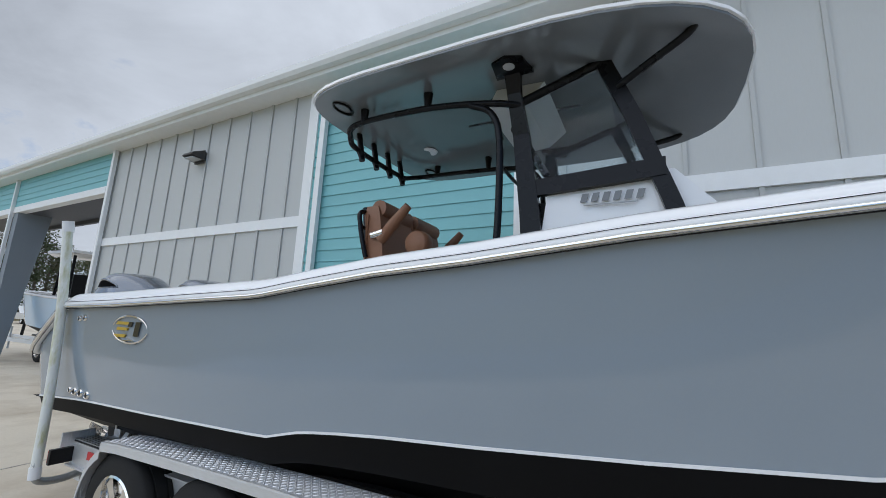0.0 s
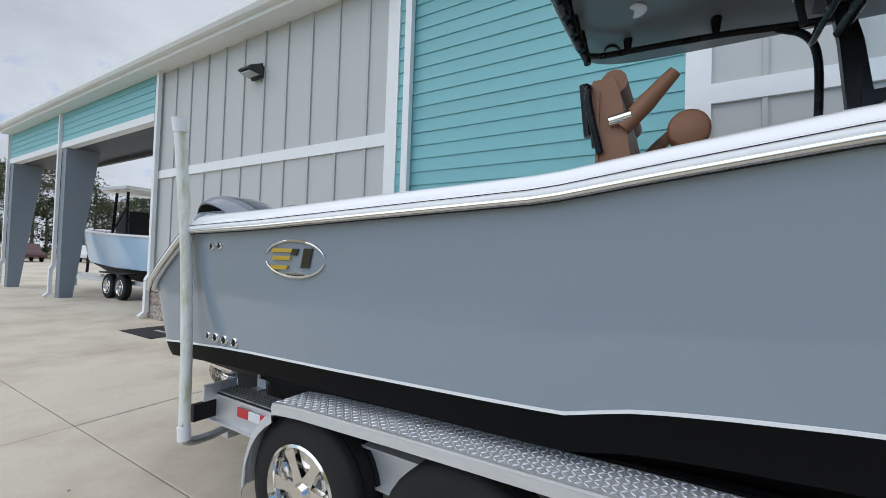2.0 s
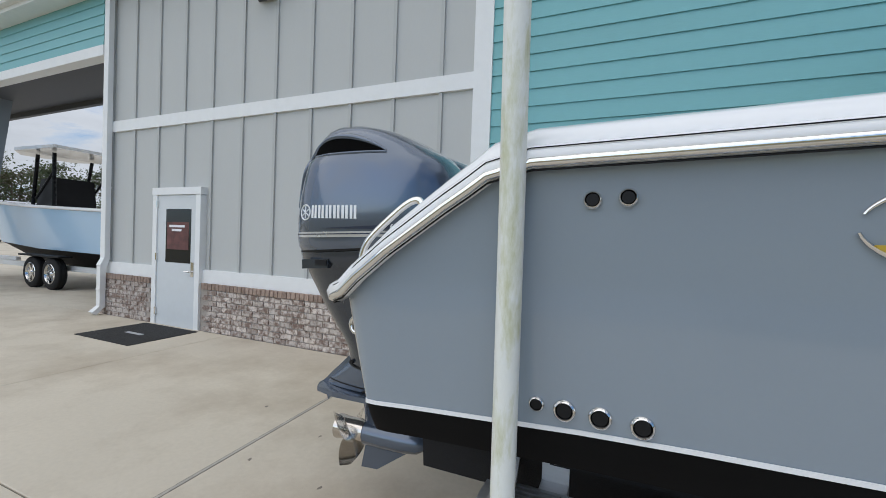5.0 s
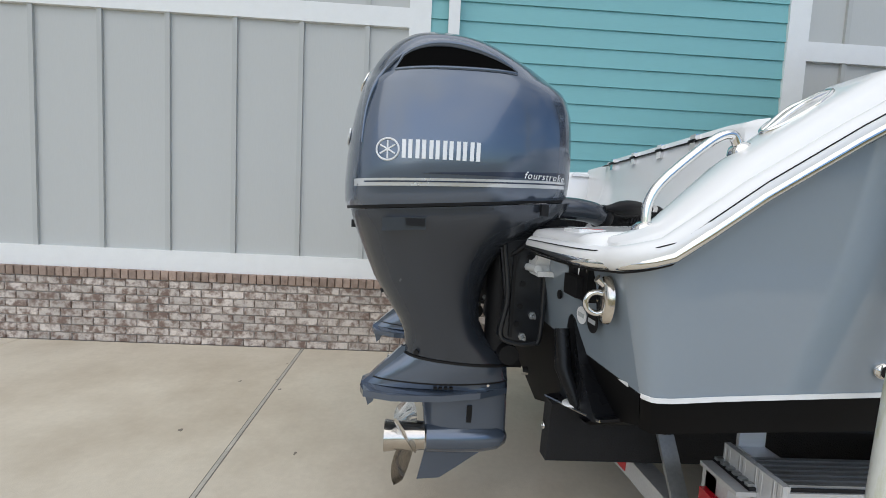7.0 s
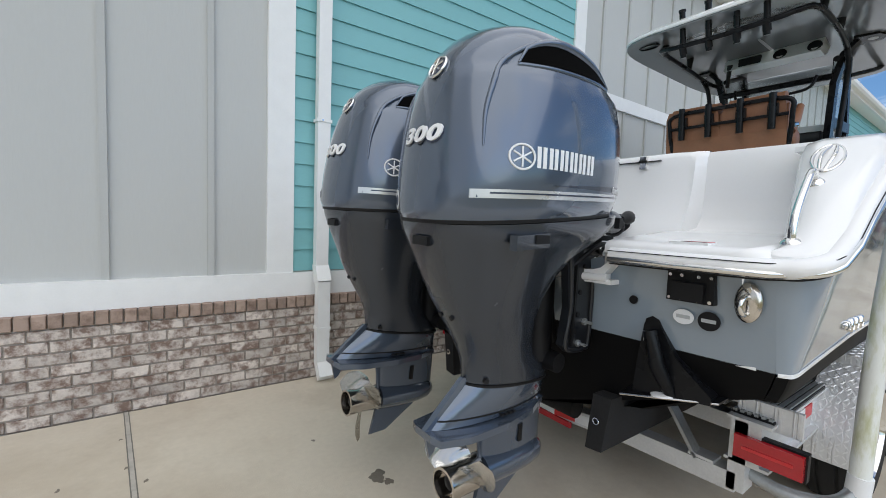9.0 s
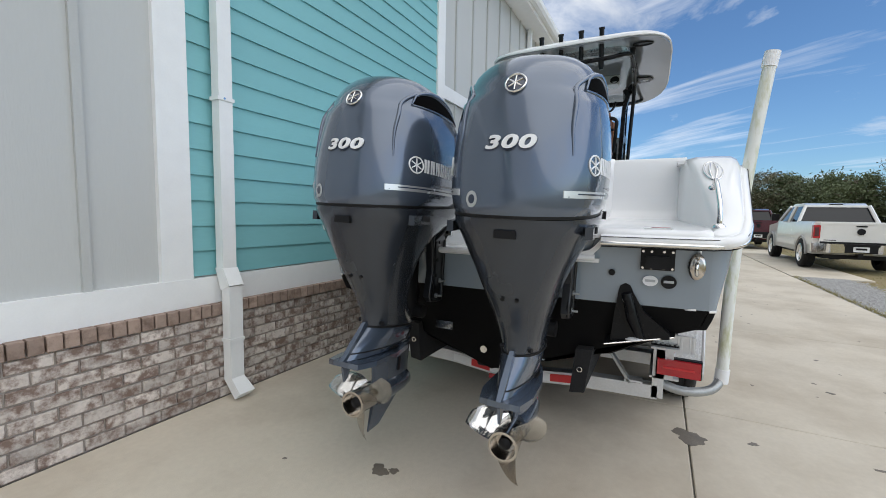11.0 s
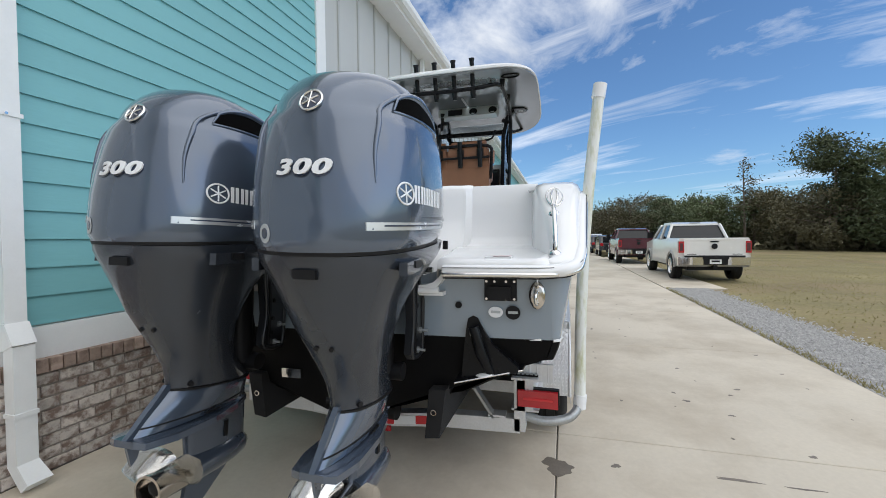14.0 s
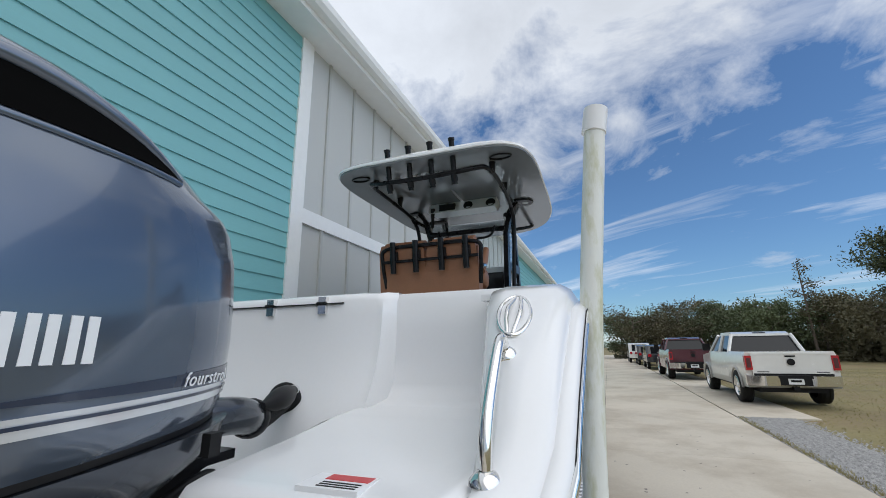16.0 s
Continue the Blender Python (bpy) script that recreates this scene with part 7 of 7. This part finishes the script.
# ---------- repeated pieces: battens, lap boards, slabs, bricks ----------
def share(name, mesh, place, parent, label=""):
    ob = new(name, mesh)
    ob.parent, ob.location = parent, place
    if label:
        ob["label"] = label
    return ob


def mesh_of(bm, name, m):
    bmesh.ops.recalc_face_normals(bm, faces=bm.faces)
    me = bpy.data.meshes.new(name)
    bm.to_mesh(me)
    bm.free()
    me.materials.append(m)
    return me


bat_low = mesh_of(box(-0.022, -0.026, 0, 0.022, 0.004, 3.115 - 0.885), "batten", GREYDARK)
bat_up = mesh_of(box(-0.022, -0.026, 0, 0.022, 0.004, EAVE_Z - 3.295), "batten", GREYDARK)
bat_low2 = mesh_of(box(-0.022, -0.026, 0, 0.022, 0.004, 3.05 - 0.885), "batten", GREYDARK)
bat_up2 = mesh_of(box(-0.022, -0.026, 0, 0.022, 0.004, EAVE_Z - 3.235), "batten", GREYDARK)
for k in range(11):
    bx = -0.735 - 0.616 * k
    if bx < -6.95:
        break
    if not DX0 < bx < DX1:
        share("batten", bat_low, (bx, WALL_Y, 0.885), wall_front)
    else:
        share("batten", mesh_of(box(-0.022, -0.026, 0, 0.022, 0.004, 3.115 - 2.12), "batten", GREYDARK), (bx, WALL_Y, 2.12), wall_front)
    share("batten", bat_up, (bx, WALL_Y, 3.295), wall_front)
for k in range(22):
    bx = 3.95 + 0.61 * k
    if bx < X_GREY1:
        share("batten", bat_low2, (bx, WALL_Y, 0.885), wall_front)
        share("batten", bat_up2, (bx, WALL_Y, 3.235), wall_front)


def lap(length, h=0.1778):
    """A lap board: thin at the top, its lower edge standing proud."""
    return prism([(0.0, h + 0.015), (-0.006, h + 0.015), (-0.022, 0.0), (0.0, 0.0)], 0, 0, length)


def boards(x0, x1, z0, z1, y, parent):
    me = mesh_of(lap(x1 - x0), "lap_board", TEAL)
    k = 0
    while z0 + 0.1778 * k < z1 - 0.05:
        share("lap_board", me, (x0, y, z0 + 0.1778 * k), parent)
        k += 1


boards(-0.14, 3.34, 0.912, EAVE_Z, WALL_Y + 0.001, wall_front)
boards(X_GREY1 + 0.2, 34.0, 0.885, EAVE_Z, WALL_Y + 0.001, wall_front)
hd = bpy.data.objects["bay_header"]
boards(-17.9, -7.16, 4.64, 5.5, 2.001, hd)

# concrete slabs between sawn joints
def slab(x0, x1, y0, y1):
    g = 0.0045
    lean = lambda x, y: 0.08 - 0.066 * (y + 1.1) if x == -1.13 and y < 3 else 0.0
    a0, a1, b0, b1 = x0 + lean(x0, y0), x1 + lean(x1, y0), x0 + lean(x0, y1), x1 + lean(x1, y1)
    return mesh_of(loft([[(a0 + d, y0 + d, z), (a1 - d, y0 + d, z), (b1 - d, y1 - d, z), (b0 + d, y1 - d, z)] for d, z in ((g, -0.1), (g, -0.004), (g + 0.005, 0))]), "slab", CONCRETE)


XJ = [-59, -50, -41, -32, -26, -20, -15.0, -10.5, -6.9, -3.9, -1.13, 1.555, 4.3, 7.1, 10, 13, 16, 19, 22, 26, 30, 36, 44, 54, 66, 79]
YJ = [-3.8, -1.09, 1.94, 6, 12, 19.9, 30, 39.9]
for x0, x1 in zip(XJ, XJ[1:]):
    for y0, y1 in zip(YJ, YJ[1:]):
        if x0 >= -6.95 and y0 > 1.9:
            continue
        share("slab", slab(x0, x1, y0, y1), (0, 0, 0), pav)

# bricks: the stretch by the stern one by one, the rest joined
rb2 = random.Random(21)
COURSE, BL = 0.0775, 0.203
def brick_mesh(length, height, m, name, proud=0.0):
    c = 0.004
    return mesh_of(loft([[(c, -0.012 - proud, c), (length - c, -0.012 - proud, c), (length - c, -0.012 - proud, height - c), (c, -0.012 - proud, height - c)], [(0, -0.007 - proud, 0), (length, -0.007 - proud, 0), (length, -0.007 - proud, height), (0, -0.007 - proud, height)], [(0, 0.03, 0), (length, 0.03, 0), (length, 0.03, height), (0, 0.03, height)]]), name, m)


base = bpy.data.objects["brick_base"]
BRICKS = [brick_mesh(BL - 0.010, COURSE - 0.011, BRICK, "brick", p) for p in (0.0, 0.002, 0.004)]
CAPS = [brick_mesh(0.066, 0.085, BRICKCAP, "cap_brick", p) for p in (0.018, 0.021)]
rest_v, rest_f, cap_v, cap_f = [], [], [], []


def add_box(vs, fs, x0, y0, z0, x1, y1, z1):
    i = len(vs)
    vs += [(x, y, z) for x in (x0, x1) for y in (y0, y1) for z in (z0, z1)]
    fs += [tuple(i + k for k in f) for f in ((0, 1, 3, 2), (4, 6, 7, 5), (0, 4, 5, 1), (0, 2, 6, 4), (1, 5, 7, 3))]


for row in range(8):
    z = 0.0 + row * COURSE
    x = -7.1 + (BL / 2 if row % 2 else 0)
    while x < 14.5:
        if not (DX0 - BL < x < DX1):
            if -4.3 < x < 1.3:
                share("brick", BRICKS[rb2.randrange(3)], (x, BRICK_Y + 0.012, z), base)
            else:
                add_box(rest_v, rest_f, x, BRICK_Y - rb2.uniform(0, 0.004), z, x + BL - 0.010, BRICK_Y + 0.03, z + COURSE - 0.011)
        x += BL
x = -7.1
while x < 14.5:
    if not (DX0 - 0.07 < x < DX1):
        if -4.3 < x < 1.3:
            share("cap_brick", CAPS[rb2.randrange(2)], (x, BRICK_Y + 0.012, 8 * COURSE), base)
        else:
            add_box(cap_v, cap_f, x, BRICK_Y - 0.02, 8 * COURSE, x + 0.066, BRICK_Y + 0.03, 8 * COURSE + 0.085)
    x += 0.075
for nm, vs, fs, m in (("brickwork", rest_v, rest_f, BRICK), ("cap_brickwork", cap_v, cap_f, BRICKCAP)):
    me = bpy.data.meshes.new(nm)
    me.from_pydata(vs, [], fs)
    me.materials.append(m)
    o2 = new(nm, me)
    o2.parent = base
    tagged(o2, "", "", "", "stuff")
